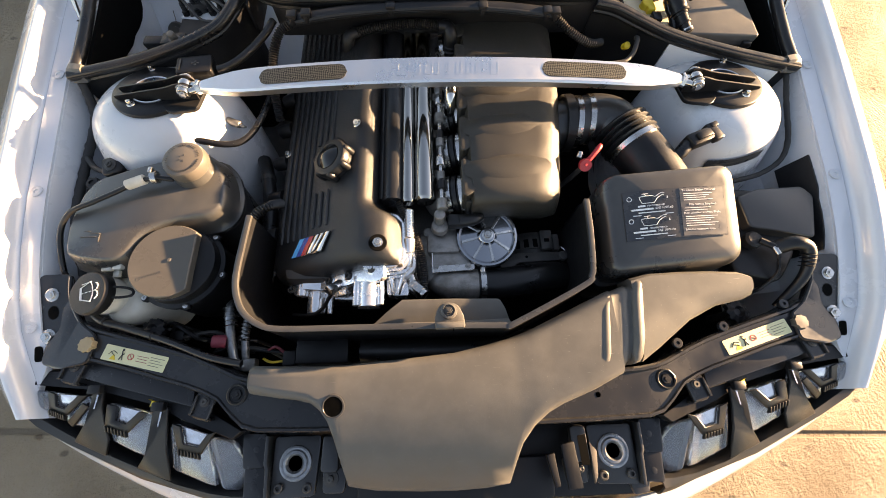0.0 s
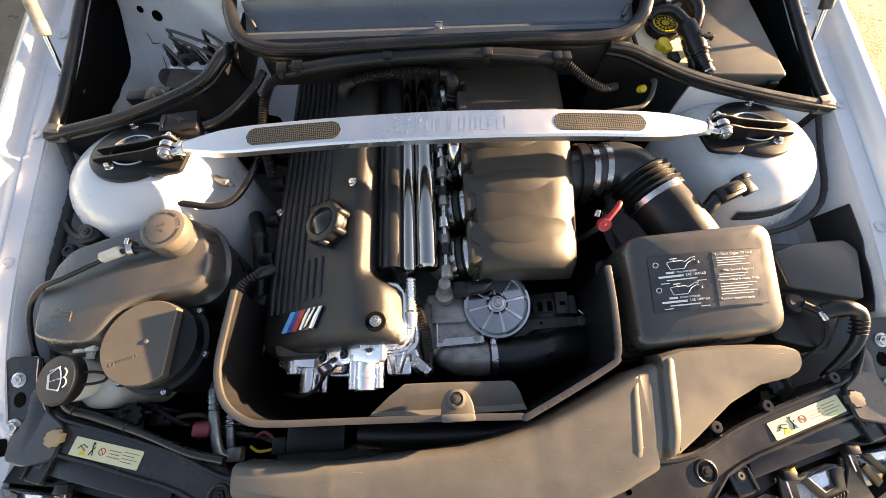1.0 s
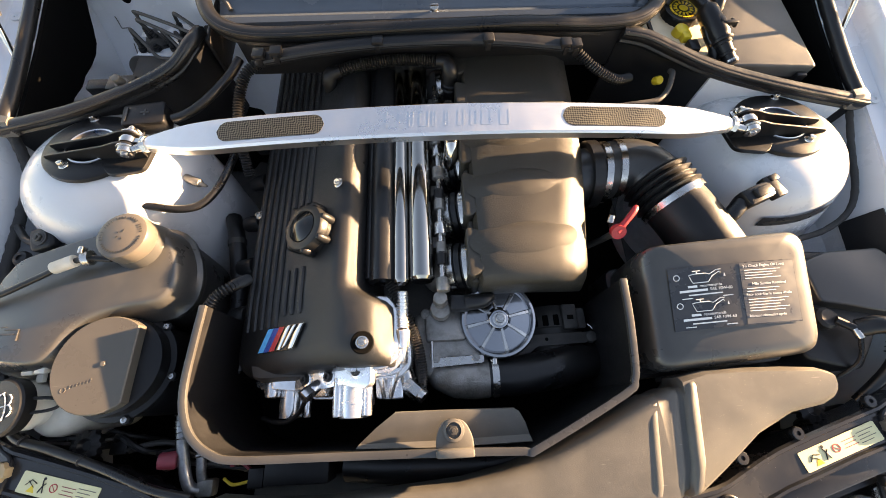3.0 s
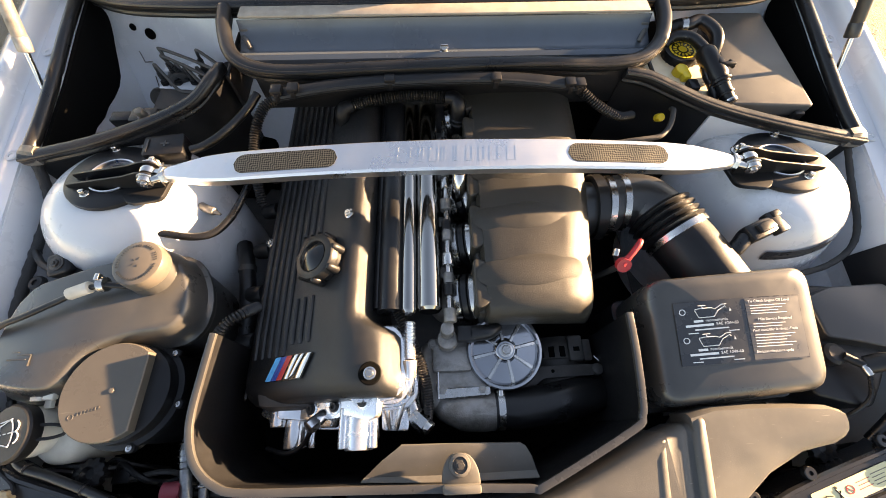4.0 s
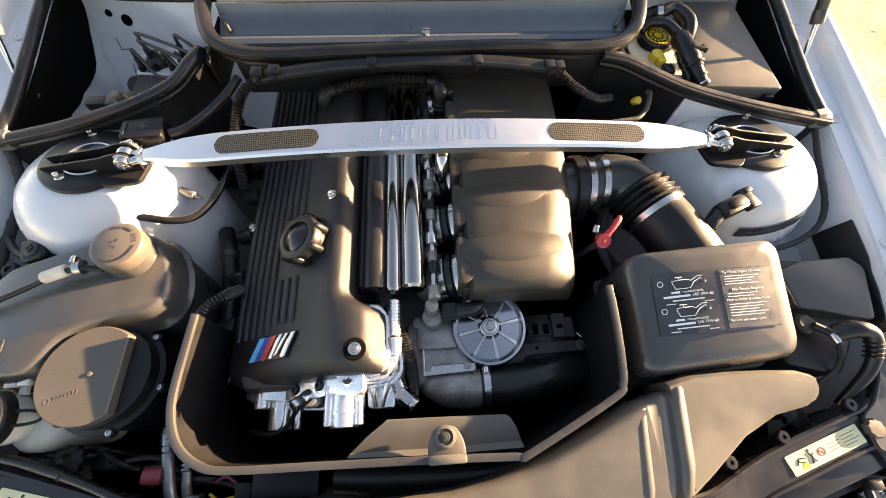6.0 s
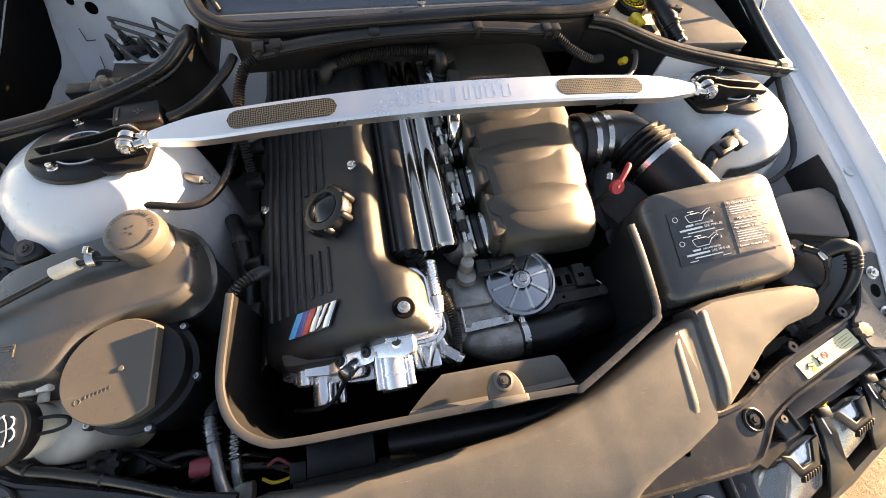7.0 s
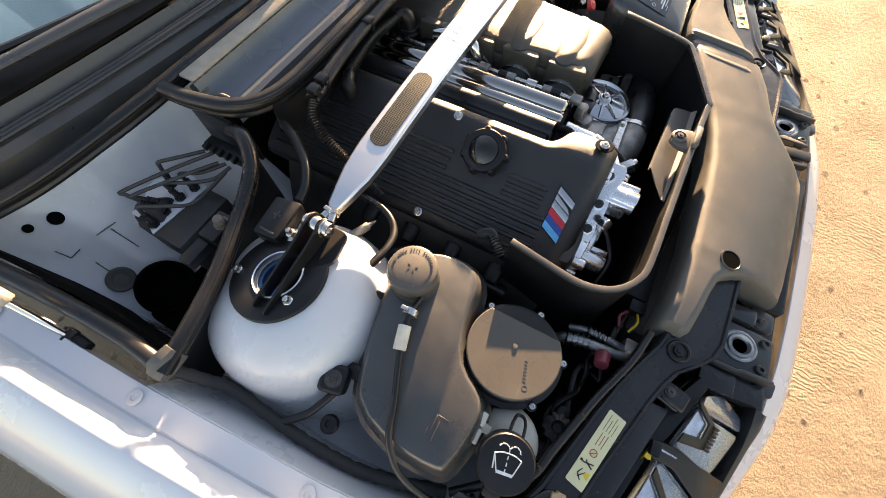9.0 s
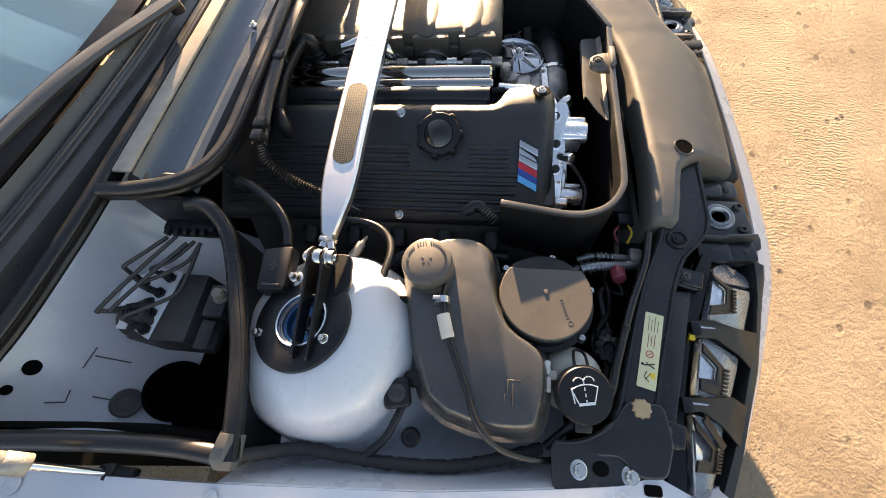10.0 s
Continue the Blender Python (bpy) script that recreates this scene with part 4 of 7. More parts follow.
for u, y in FLANGE_BOLTS:
    part("case_bolt", done(spin([(0.0075, -0.0455), (0.0075, -0.0440), (0.0058, -0.0438), (0.0055, -0.0405), (0.0032, -0.0405), (0.0028, -0.0435), (0, -0.0435)], 20, Matrix.Translation((u, y, 0))), EM.copy()), IRON, case, "dark socket bolt")
part("case_bolt", spin([(0.0075, 0.7330), (0.0075, 0.7350), (0.0045, 0.7352), (0.004, 0.7338), (0, 0.7338)], 20, Matrix.Translation((-0.190, -0.337, 0))), ZINC, case)
part("oil_port", spin([(0.0036, 0.7945), (0.0, 0.7947)], 16, Matrix.Translation((-0.124, -0.333, 0))), DEEP, case, "small dark drilled hole")
p = Vector((-0.192, -0.326, 0.770))
part("solenoid_sensor", join(cyl(p, p + Vector((-0.010, -0.010, 0.008)), 0.0085, n=20, bev=0.001), cyl(p + Vector((-0.009, -0.009, 0.007)), p + Vector((-0.018, -0.018, 0.016)), 0.0098, n=6, bev=0.0012)), ALU, case, "hexagon pressure sensor")
part("sensor_cable", tube([(-0.206, -0.340, 0.774), (-0.214, -0.352, 0.765), (-0.226, -0.365, 0.752), (-0.243, -0.374, 0.744), (-0.262, -0.374, 0.735), (-0.290, -0.368, 0.715)], [0.0042, 0.0034, 0.0032, 0.0032, 0.0032, 0.0032], 10, 5), RUBBER, case)
lower = join(box((-0.19, -0.02, 0.66), (0.22, 0.60, 0.22), 0.02), box((-0.02, -0.10, 0.64), (0.20, 0.42, 0.20), 0.02))
part("block", lower, IRON, engine, "grimy dark engine block")
part("coil_cover", join(tube([(-0.098, 0.26, 0.819), (-0.098, -0.195, 0.818)], 0.020, 24, 2), tube([(-0.114, 0.26, 0.818), (-0.114, -0.19, 0.817)], 0.010, 12, 2)), RUBBER, engine, "smooth black strip beside the cover")
for (x, z, r, y0) in ((-0.071, 0.824, 0.0125, -0.196), (-0.041, 0.822, 0.0185, -0.193)):
    part("rail_tube", join(tube([(x, 0.27, z), (x, y0, z)], r, 24, 3), cyl((x, y0, z), (x, y0 - 0.004, z), r * 1.02, r * 0.8, 24)), RAILCHROME, engine, "polished rail tube")
for k in range(6):
    y = -0.165 + k * 0.0915
    if y > 0.25:
        continue
    part("throttle_body", join(cyl((-0.02, y, 0.755), (0.008, y, 0.79), 0.033, 0.033, 24, 0.003), box((-0.018, y + 0.035, 0.79), (0.03, 0.02, 0.035), 0.004)), CAST, engine, "grey cast throttle body")
    boot = part("intake_boot", spin([(0.034, 0), (0.034, 0.012), (0.037, 0.014), (0.037, 0.022), (0.034, 0.024), (0.034, 0.040)], 28, Matrix.Translation((0.002, y, 0.783)) @ Vector((0.85, 0, 0.25)).to_track_quat("Z", "Y").to_matrix().to_4x4()), RUBBER, engine, "black rubber intake boot")
    part("hose_clamp", spin([(0.0375, 0.002), (0.038, 0.002), (0.038, 0.011), (0.0375, 0.011)], 28, Matrix.Translation((0.002, y, 0.783)) @ Vector((0.85, 0, 0.25)).to_track_quat("Z", "Y").to_matrix().to_4x4()), ZINC, boot, "bright hose clamp")
    part("hose_clamp", spin([(0.0375, 0.027), (0.038, 0.027), (0.038, 0.037), (0.0375, 0.037)], 28, Matrix.Translation((0.002, y, 0.783)) @ Vector((0.85, 0, 0.25)).to_track_quat("Z", "Y").to_matrix().to_4x4()), ZINC, boot, "bright hose clamp")
# polished head edge beside the lobe
tiers = []
for z0, z1, g in ((0.70, 0.788, 0.014), (0.788, 0.797, 0.009), (0.797, 0.806, 0.004), (0.806, 0.816, -0.002)):
    tiers.append(prism(rounded([(-0.150, -0.214 + g * 0.5), (-0.088 + g, -0.212 + g * 0.5), (-0.074 + g, -0.236), (-0.074 + g, -0.300 - g * 0.6), (-0.090 + g, -0.316 - g * 0.6), (-0.150, -0.318 - g * 0.6)], 0.014), z0, z1, 0.0022, 2))
part("head_edge", join(*tiers), POLISHED, engine, "polished stepped head edge")
part("head_fitting", join(cyl((-0.068, -0.330, 0.762), (-0.050, -0.346, 0.766), 0.0135, 0.0135, 6, 0.001), cyl((-0.053, -0.343, 0.765), (-0.044, -0.351, 0.767), 0.0100, n=20, bev=0.001), cyl((-0.074, -0.30, 0.765), (-0.066, -0.332, 0.762), 0.011, n=20)), ZINC, engine, "zinc pipe union")
part("oil_sender", join(tube([(-0.070, -0.210, 0.818), (-0.070, -0.262, 0.812)], 0.0085, 18, 2, ridge=0.0008, pitch=0.005), cyl((-0.070, -0.262, 0.812), (-0.071, -0.285, 0.805), 0.0105, 0.0095, 20, 0.0015), cyl((-0.071, -0.285, 0.805), (-0.072, -0.305, 0.790), 0.0075, n=18, bev=0.001)), POLISHED, engine, "bright sleeve and sender beside the cover")
part("front_loom", tube([(-0.088, -0.195, 0.822), (-0.068, -0.235, 0.812), (-0.052, -0.275, 0.795), (-0.046, -0.315, 0.772), (-0.050, -0.35, 0.745)], 0.0068, 10, 6, ridge=0.0012, pitch=0.004), RUBBER, engine, "corrugated black cable sleeve")
# linkage shaft between rails and boots
part("linkage_shaft", tube([(-0.010, 0.16, 0.828), (-0.012, -0.20, 0.826)], 0.0042, 10, 2), ZINC, engine, "steel linkage shaft")
for k, y in enumerate((-0.205, -0.165, -0.150, -0.118, -0.075, -0.060, -0.020, 0.02, 0.045, 0.10)):
    part("shaft_sleeve", cyl((-0.0115, y - 0.010, 0.827), (-0.0115, y + 0.010, 0.827), 0.0078 + 0.0015 * (k % 3 == 0), n=16, bev=0.0015), (CAST, BLACK, CAST, ZINC)[k % 4], engine)
part("return_pipe", tube([(0.010, 0.10, 0.846), (0.012, 0.055, 0.858), (0.012, 0.020, 0.848), (0.010, 0.005, 0.815), (0.004, 0.012, 0.785)], 0.0115, 14, 6), CHROME, engine, "bent bright metal pipe")
part("sensor_tap", join(cyl((-0.016, -0.222, 0.795), (-0.016, -0.222, 0.824), 0.011, 0.010, 18, 0.002), cyl((-0.016, -0.232, 0.784), (-0.016, -0.232, 0.80), 0.016, 0.015, 18, 0.003)), CAST, engine)
part("sensor_plug", join(box((0.012, -0.226, 0.800), (0.028, 0.022, 0.020), 0.003), tube([(0.02, -0.226, 0.802), (0.045, -0.224, 0.803), (0.06, -0.216, 0.798)], [0.012, 0.011, 0.008], 12, 4)), RUBBER, engine)
# fluted filter lid
fl = Matrix.Translation((0.070, -0.246, 0.772)) @ Matrix.Rotation(radians(8), 4, "X")
lid = part("filter_lid", spin([(0.050, -0.04), (0.050, -0.008), (0.0565, -0.007), (0.0580, -0.003), (0.0575, 0.004), (0.0550, 0.0085), (0.0515, 0.0095), (0.0485, 0.0060), (0.0470, 0.0030), (0.0180, 0.0075), (0.0145, 0.0135), (0.0120, 0.0145), (0, 0.0145)], 64, fl), LIDSTEEL, engine, "pressed bright steel oil filter lid with radial ribs")
# Brighter zinc puts the ribs' highlights into their colour.
for k in range(8):
    a = k * math.pi / 4 + 0.2
    rib = loft([[(r, -w, z - 0.004), (r, -w * 0.45, z + h), (r, w * 0.45, z + h), (r, w, z - 0.004)] for r, w, z, h in ((0.0130, 0.0036, 0.0085, 0.0050), (0.024, 0.0036, 0.0070, 0.0042), (0.038, 0.0042, 0.0048, 0.0040), (0.0475, 0.0048, 0.0030, 0.0025))])
    part("rib", done(rib, fl @ Matrix.Rotation(a, 4, "Z")), ZINC, lid)
part("centre_bolt", done(hexhead((0, 0, 0.014), (0, 0, 1), 0.0075, 0.008), fl.copy()), ZINC, lid)
# water outlet and hose
part("front_cover", join(box((-0.005, -0.275, 0.73), (0.105, 0.10, 0.055), 0.012, 3), cyl((0.005, -0.262, 0.757), (0.005, -0.262, 0.763), 0.007, n=14, bev=0.002)), CAST, engine, "rough cast front cover")
part("lifting_eye", join(prism(rounded([(-0.032, -0.312), (0.045, -0.308), (0.045, -0.296), (-0.028, -0.298)], 0.004), 0.767, 0.770, 0.0006, 1), box((-0.031, -0.292, 0.766), (0.003, 0.04, 0.012), 0.001)), ZINC, engine, "steel lifting bracket")
part("thermostat_housing", join(tube([(-0.040, -0.306, 0.742), (-0.022, -0.316, 0.739), (0.005, -0.323, 0.736), (0.030, -0.325, 0.735), (0.052, -0.325, 0.735)], [0.010, 0.024, 0.031, 0.0315, 0.0305], 28, 6),
                                prism(rounded([(-0.036, -0.300), (0.046, -0.300), (0.046, -0.258), (-0.030, -0.258)], 0.008), 0.735, 0.766, 0.004, 3), box((-0.01, -0.25, 0.75), (0.06, 0.05, 0.05), 0.006), box((0.030, -0.333, 0.7655), (0.016, 0.0015, 0.001), 0, 1), box((0.030, -0.328, 0.7662), (0.016, 0.0015, 0.001), 0, 1)), CAST, engine, "rounded cast thermostat elbow")
for x, y, z in ((-0.038, -0.233, 0.772), (0.033, -0.300, 0.766), (-0.025, -0.300, 0.766)):
    part("housing_bolt", hexhead((x, y, z), (0, 0, 1), 0.0060, 0.005), CAST, engine)
part("boss", spin([(0.0095, 0), (0.0080, 0.004), (0.0045, 0.0060), (0, 0.0065)], 24, Matrix.Translation((0.004, -0.262, 0.7575))), CAST, engine)
hose = part("coolant_hose", tube([(0.04, -0.325, 0.735), (0.10, -0.325, 0.737), (0.17, -0.315, 0.73), (0.24, -0.30, 0.70)], 0.029, 20, 6), RUBBER, engine, "thick black coolant hose")
part("hose_clamp", spin([(0.0295, 0), (0.0305, 0), (0.0305, 0.010), (0.0295, 0.010)], 28, Matrix.Translation((0.056, -0.325, 0.735)) @ Matrix.Rotation(radians(90), 4, "Y")), ZINC, hose, "bright worm clamp")
part("clamp_screw", join(box((0.061, -0.302, 0.7575), (0.012, 0.016, 0.008), 0.0015, 1, None), cyl((0.061, -0.310, 0.760), (0.061, -0.292, 0.760), 0.0050, n=14, bev=0.001)), ZINC, hose)
am = Matrix.Translation((0.172, -0.30, 0.668)) @ Matrix.Rotation(radians(-90), 4, "X")
alt = part("alternator", spin([(0.030, -0.016), (0.052, -0.012), (0.060, -0.002), (0.060, 0.030), (0.0575, 0.032), (0.0575, 0.046), (0.060, 0.048), (0.060, 0.070), (0.052, 0.084), (0.0, 0.086)], 40, am), IRON, engine, "grimy alternator below the plenum")
for y, h in ((-0.300, 0.016), (-0.242, 0.018)):
    for k in range(9):
        a = radians(24 + k * 16.5)
        turn = Matrix.Translation((0.172, y, 0.668)) @ Matrix.Rotation(math.pi / 2 - a, 4, "Y") @ Matrix.Translation((0, 0, 0.0588))
        part("vent_slot", box((0, 0, 0), (0.0095, h, 0.004), 0.0012, 1, turn), DEEP, alt, "dark cooling slot")
part("alternator_bracket", join(prism(rounded([(0.098, -0.300), (0.118, -0.296), (0.134, -0.284), (0.215, -0.281), (0.222, -0.264), (0.128, -0.266), (0.100, -0.278)], 0.005, 3), 0.7265, 0.7345, 0.0015, 2), cyl((0.222, -0.272, 0.70), (0.222, -0.272, 0.736), 0.010, 0.009, 16, 0.002)), IRON, alt, "cast bracket across the alternator")
part("bracket_hole", spin([(0.0028, 0.0), (0.0, 0.0004)], 14, Matrix.Translation((0.150, -0.2735, 0.7347))), DEEP, alt)
part("regulator", join(box((0.193, -0.238, 0.727), (0.024, 0.040, 0.016), 0.003, 2), box((0.214, -0.240, 0.718), (0.014, 0.034, 0.016), 0.003, 2)), IRON, alt, "square regulator housing")
part("vent_slot", box((0.193, -0.240, 0.7352), (0.010, 0.007, 0.001), 0, 1), DEEP, alt, "dark square opening")
part("wire_bail", tube([(0.224, -0.250, 0.722), (0.231, -0.262, 0.724), (0.232, -0.292, 0.722), (0.222, -0.303, 0.718)], 0.0016, 8, 5), ZINC, alt, "bent bright wire")

# ---- intake plenum ----
plenum = thing("intake_plenum", (0.13, 0.0, 0.70), "black textured intake plenum with rounded shoulders", "intake plenum")


def plenum_shell():
    rings = []
    for y, k, drop in ((-0.213, 0.90, 0.022), (-0.209, 0.95, 0.012), (-0.198, 0.985, 0.004), (-0.18, 1, 0), (0.0, 1, 0), (0.20, 1, 0.002), (0.27, 1, 0.01), (0.29, 0.97, 0.03)):
        r = 0.200 + 0.16 * (y + 0.2) * (1 if y < 0.05 else 0.6) * 0.9
        l = 0.038
        t = 0.858 - drop
        prof = [(l, 0.742), (l, t - 0.040), (l, t - 0.014), (l + 0.004, t - 0.004), (l + 0.03, t + 0.001), (r - 0.055, t), (r - 0.028, t - 0.005), (r - 0.010, t - 0.016), (r, t - 0.038), (r + 0.004, 0.79), (r - 0.01, 0.742)]
        c = (l + r) / 2
        rings.append([(c + (x - c) * k, y + (0.016 if z < 0.76 else 0), z) for x, z in prof])
    return loft(rings)


part("shell", plenum_shell(), WRINKLE, plenum, "black textured plenum shell")
part("flange", join(*[prism(rounded([(0.024, y - 0.040), (0.048, y - 0.030), (0.050, y + 0.030), (0.024, y + 0.040)], 0.010), 0.755, 0.853, 0.005, 3) for y in (-0.165, -0.0735, 0.018, 0.1095, 0.201)], box((0.036, 0.02, 0.792), (0.012, 0.45, 0.08), 0.004)), WRINKLE, plenum, "black flange along the boots")
for y in (-0.15, -0.06, 0.03):
    part("bulge", done(spin([(0.0, 0.0050), (0.012, 0.0047), (0.024, 0.0036), (0.034, 0.0016), (0.042, -0.0008), (0.050, -0.0040)], 48), Matrix.Translation((0.105, y, 0.8583)) @ Matrix.Rotation(radians(4), 4, "Z") @ Matrix.Diagonal((1.55, 0.62, 1.0, 1))), WRINKLE, plenum)
part("under_shell", box((0.13, 0.03, 0.715), (0.14, 0.42, 0.06), 0.02, 3), BLACK, plenum)

# ---- air intake tube ----
elbow = thing("intake_elbow", (0.33, 0.0, 0.72), "black intake elbow with bellows and metal clamps", "intake hose")
part("elbow", tube([(0.205, -0.020, 0.795), (0.262, -0.012, 0.80), (0.300, -0.004, 0.803), (0.328, -0.012, 0.805), (0.347, -0.036, 0.806)], 0.046, 28, 6), SATIN, elbow)
part("bellows", tube([(0.345, -0.030, 0.806), (0.365, -0.075, 0.807)], 0.051, 32, 3, ridge=0.0042, pitch=0.0115), RUBBER, elbow, "ribbed rubber bellows")
part("meter_tube", tube([(0.362, -0.070, 0.807), (0.385, -0.115, 0.806), (0.415, -0.185, 0.80)], [0.048, 0.048, 0.048], 32, 5), BLACK, elbow, "smooth air meter tube")
d = Vector((0.022, -0.045, 0)).normalized()
for base, r in ((Vector((0.366, -0.077, 0.807)), 0.0515), (Vector((0.262, -0.012, 0.80)), 0.050), (Vector((0.286, -0.008, 0.802)), 0.048)):
    dd = d if base.x > 0.3 else Vector((1, -0.05, 0.05)).normalized()
    part("hose_clamp", spin([(r, -0.005), (r + 0.001, -0.005), (r + 0.001, 0.005), (r, 0.005)], 36, Matrix.Translation(base) @ dd.to_track_quat("Z", "Y").to_matrix().to_4x4()), ZINC, elbow, "bright band clamp")
part("ring_flange", spin([(0.046, -0.012), (0.056, -0.012), (0.056, 0.004), (0.046, 0.004)], 36, Matrix.Translation((0.247, -0.014, 0.799)) @ Vector((1, 0, 0.05)).to_track_quat("Z", "Y").to_matrix().to_4x4()), RUBBER, elbow)
plug = thing("meter_plug", (0.465, -0.09, 0.84), "black wiring plug on the air meter", "plug")
PM = Matrix.Translation((0.465, -0.092, 0.846)) @ Matrix.Rotation(radians(22), 4, "Z")
part("housing", done(join(box((0, 0, 0), (0.050, 0.026, 0.022), 0.004), box((0.030, 0.0, 0.003), (0.020, 0.036, 0.016), 0.003), box((0.004, 0.0, 0.012), (0.030, 0.014, 0.008), 0.002), box((0.036, 0.012, 0.0), (0.016, 0.010, 0.026), 0.002)), PM), BLACK, plug)
part("boot", tube([(0.445, -0.10, 0.84), (0.43, -0.115, 0.835), (0.42, -0.12, 0.825)], 0.012, 12, 5), RUBBER, plug)

# ---- airbox ----
airbox = thing("airbox", (0.38, -0.25, 0.68), "black airbox with rounded lid and oil label", "airbox")


def lid_shell():
    out = rounded([(0.262, -0.168), (0.498, -0.156), (0.506, -0.318), (0.270, -0.336)], 0.026, 6)
    cx, cy = 0.383, -0.245
    rings = []
    for z, k in ((-0.110, 0.965), (-0.105, 0.985), (-0.030, 0.998), (-0.018, 0.99), (-0.009, 0.965), (-0.004, 0.93), (-0.0015, 0.88), (0.0, 0.80), (0.0008, 0.5)):
        rings.append([(cx + (x - cx) * k, cy + (y - cy) * k, 0.8455 + 0.30 * ((y - cy) * k) * (1 if z > -0.05 else 0.35) + z) for x, y in out])
    bm = loft(rings[:-1], False)
    edge = [(x, y) for x, y, z in rings[-2]]
    cols = 14
    half = len(edge) // 2
    grid = []
    for i in range(cols + 1):
        t = i / cols
        grid.append([(cx + (x - cx) * (1 - t), cy + (y - cy) * (1 - t), 0.8455 + 0.30 * (y - cy) * (1 - t)) for x, y in edge])
    top = loft(grid, False)
    bm = join(bm, top)
    bmesh.ops.remove_doubles(bm, verts=bm.verts, dist=1e-5)
    bmesh.ops.recalc_face_normals(bm, faces=bm.faces)
    return drape(bm)


def drape(bm):
    """The lid's crown: it falls away to both sides."""
    for v in bm.verts:
        v.co.z += 0.004 - 0.75 * (v.co.x - 0.405) ** 2 if v.co.z > 0.77 else 0
    return bm


lidp = part("lid", lid_shell(), TANKBLACK, airbox, "rounded satin black lid")
part("base", prism(rounded([(0.258, -0.165), (0.505, -0.152), (0.512, -0.322), (0.265, -0.342)], 0.02, 4), 0.66, 0.745, 0.004), BLACK, airbox)
LM = frame_at((0.298, -0.286, 0.8350), (1, 0.035, 0.0105), (-0.06, 1, 0.30))
sticker = part("label", drape(done(skin([[(x, y, 0.0003) for y in (0, 0.084)] for x in np.linspace(0, 0.171, 20)], 0.0005), LM.copy())), FOIL, lidp, "dark foil label with white oil-can print")
part("label_half", drape(done(skin([[(x, y, 0.0007) for y in (0.0015, 0.0825)] for x in np.linspace(0.0935, 0.170, 10)], 0.0003), LM.copy())), PALERFOIL, lidp, "paler half of the label")


def can(x, y, s):
    """The outline of an oil can with a spout and a drop."""
    line = [(0, 0.010), (0.004, 0), (0.024, 0), (0.030, 0.008), (0.040, 0.013), (0.041, 0.011)]
    up = [(0.0, 0.011), (0.006, 0.012), (0.022, 0.012), (0.026, 0.010), (0.036, 0.0155), (0.042, 0.0155)]
    bits = [tube([(x + a * s, y + b * s, 0.0008) for a, b in pts], 0.0006, 4, 1) for pts in (line, up, [(0.010, 0.012), (0.010, 0.0155)], [(0.005, 0.0158), (0.015, 0.0158)])]
    bits.append(prism([(x + 0.045 * s, y + 0.006 * s), (x + 0.0475 * s, y + 0.006 * s), (x + 0.0462 * s, y + 0.0105 * s)], 0.0004, 0.0009))
    return drape(done(join(*bits), LM.copy()))


def bars(x, y, w, h, lines, gap):
    return drape(done(join(*[box((x + w * (1 - 0.12 * ((k * 7) % 3)) / 2, y - k * gap, 0.0012), (w * (1 - 0.12 * ((k * 7) % 3)), h, 0.0004), 0, 1) for k in range(lines)]), LM.copy()))


part("oil_can", can(0.026, 0.062, 1.0), PRINT, sticker)
part("oil_can", can(0.026, 0.024, 1.0), PRINT, sticker)
part("roundel", drape(done(spin([(0.0032, 0.0006), (0.0032, 0.0009), (0.0042, 0.0009), (0.0042, 0.0006)], 20, None, None, False), LM @ Matrix.Translation((0.010, 0.071, 0)))), PRINT, sticker)
part("roundel", drape(done(spin([(0.0032, 0.0006), (0.0032, 0.0009), (0.0042, 0.0009), (0.0042, 0.0006)], 20, None, None, False), LM @ Matrix.Translation((0.010, 0.033, 0)))), PRINT, sticker)
for y in (0.056, 0.018):
    part("brand_bar", drape(done(box((0.029, y + 0.0014, 0.0006), (0.012, 0.003, 0.0004), 0, 1), LM.copy())), PRINT, sticker)
    part("heading", drape(letters("recommends", 0.0056, LM @ Matrix.Translation((0.038, y, 0.0006)), 0.0001)), PRINT, sticker)
    part("brand_bar", drape(done(box((0.030, y - 0.0042, 0.0006), (0.036, 0.003, 0.0004), 0, 1), LM.copy())), PRINT, sticker)
    part("heading", drape(letters("SAE 10W-60", 0.0056, LM @ Matrix.Translation((0.051, y - 0.0056, 0.0006)), 0.0001)), PRINT, sticker)
    part("fine_print", drape(done(box((0.045, y - 0.0098, 0.0006), (0.044, 0.0017, 0.0004), 0, 1), LM.copy())), PRINT, sticker)
    part("fine_print", drape(done(box((0.047, y - 0.0140, 0.0006), (0.066, 0.0012, 0.0004), 0, 1), LM.copy())), PRINT, sticker)
part("heading", drape(letters("To Check Engine Oil Level", 0.0054, LM @ Matrix.Translation((0.097, 0.0765, 0.0011)), 0.0001)), PRINT, sticker)
part("heading", drape(letters("Mile Service Required", 0.0054, LM @ Matrix.Translation((0.107, 0.052, 0.0011)), 0.0001)), PRINT, sticker)
part("heading", drape(letters("Pour contrôler le niveau d'huile", 0.0050, LM @ Matrix.Translation((0.097, 0.038, 0.0011)), 0.0001)), PRINT, sticker)
part("heading", drape(letters("Révision nécessaire après", 0.0050, LM @ Matrix.Translation((0.097, 0.010, 0.0011)), 0.0001)), PRINT, sticker)
part("print_lines", join(bars(0.099, 0.0725, 0.050, 0.0009, 4, 0.0036), bars(0.099, 0.0335, 0.056, 0.0009, 5, 0.0038), bars(0.099, 0.048, 0.045, 0.0009, 2, 0.0038)), PRINT, sticker)

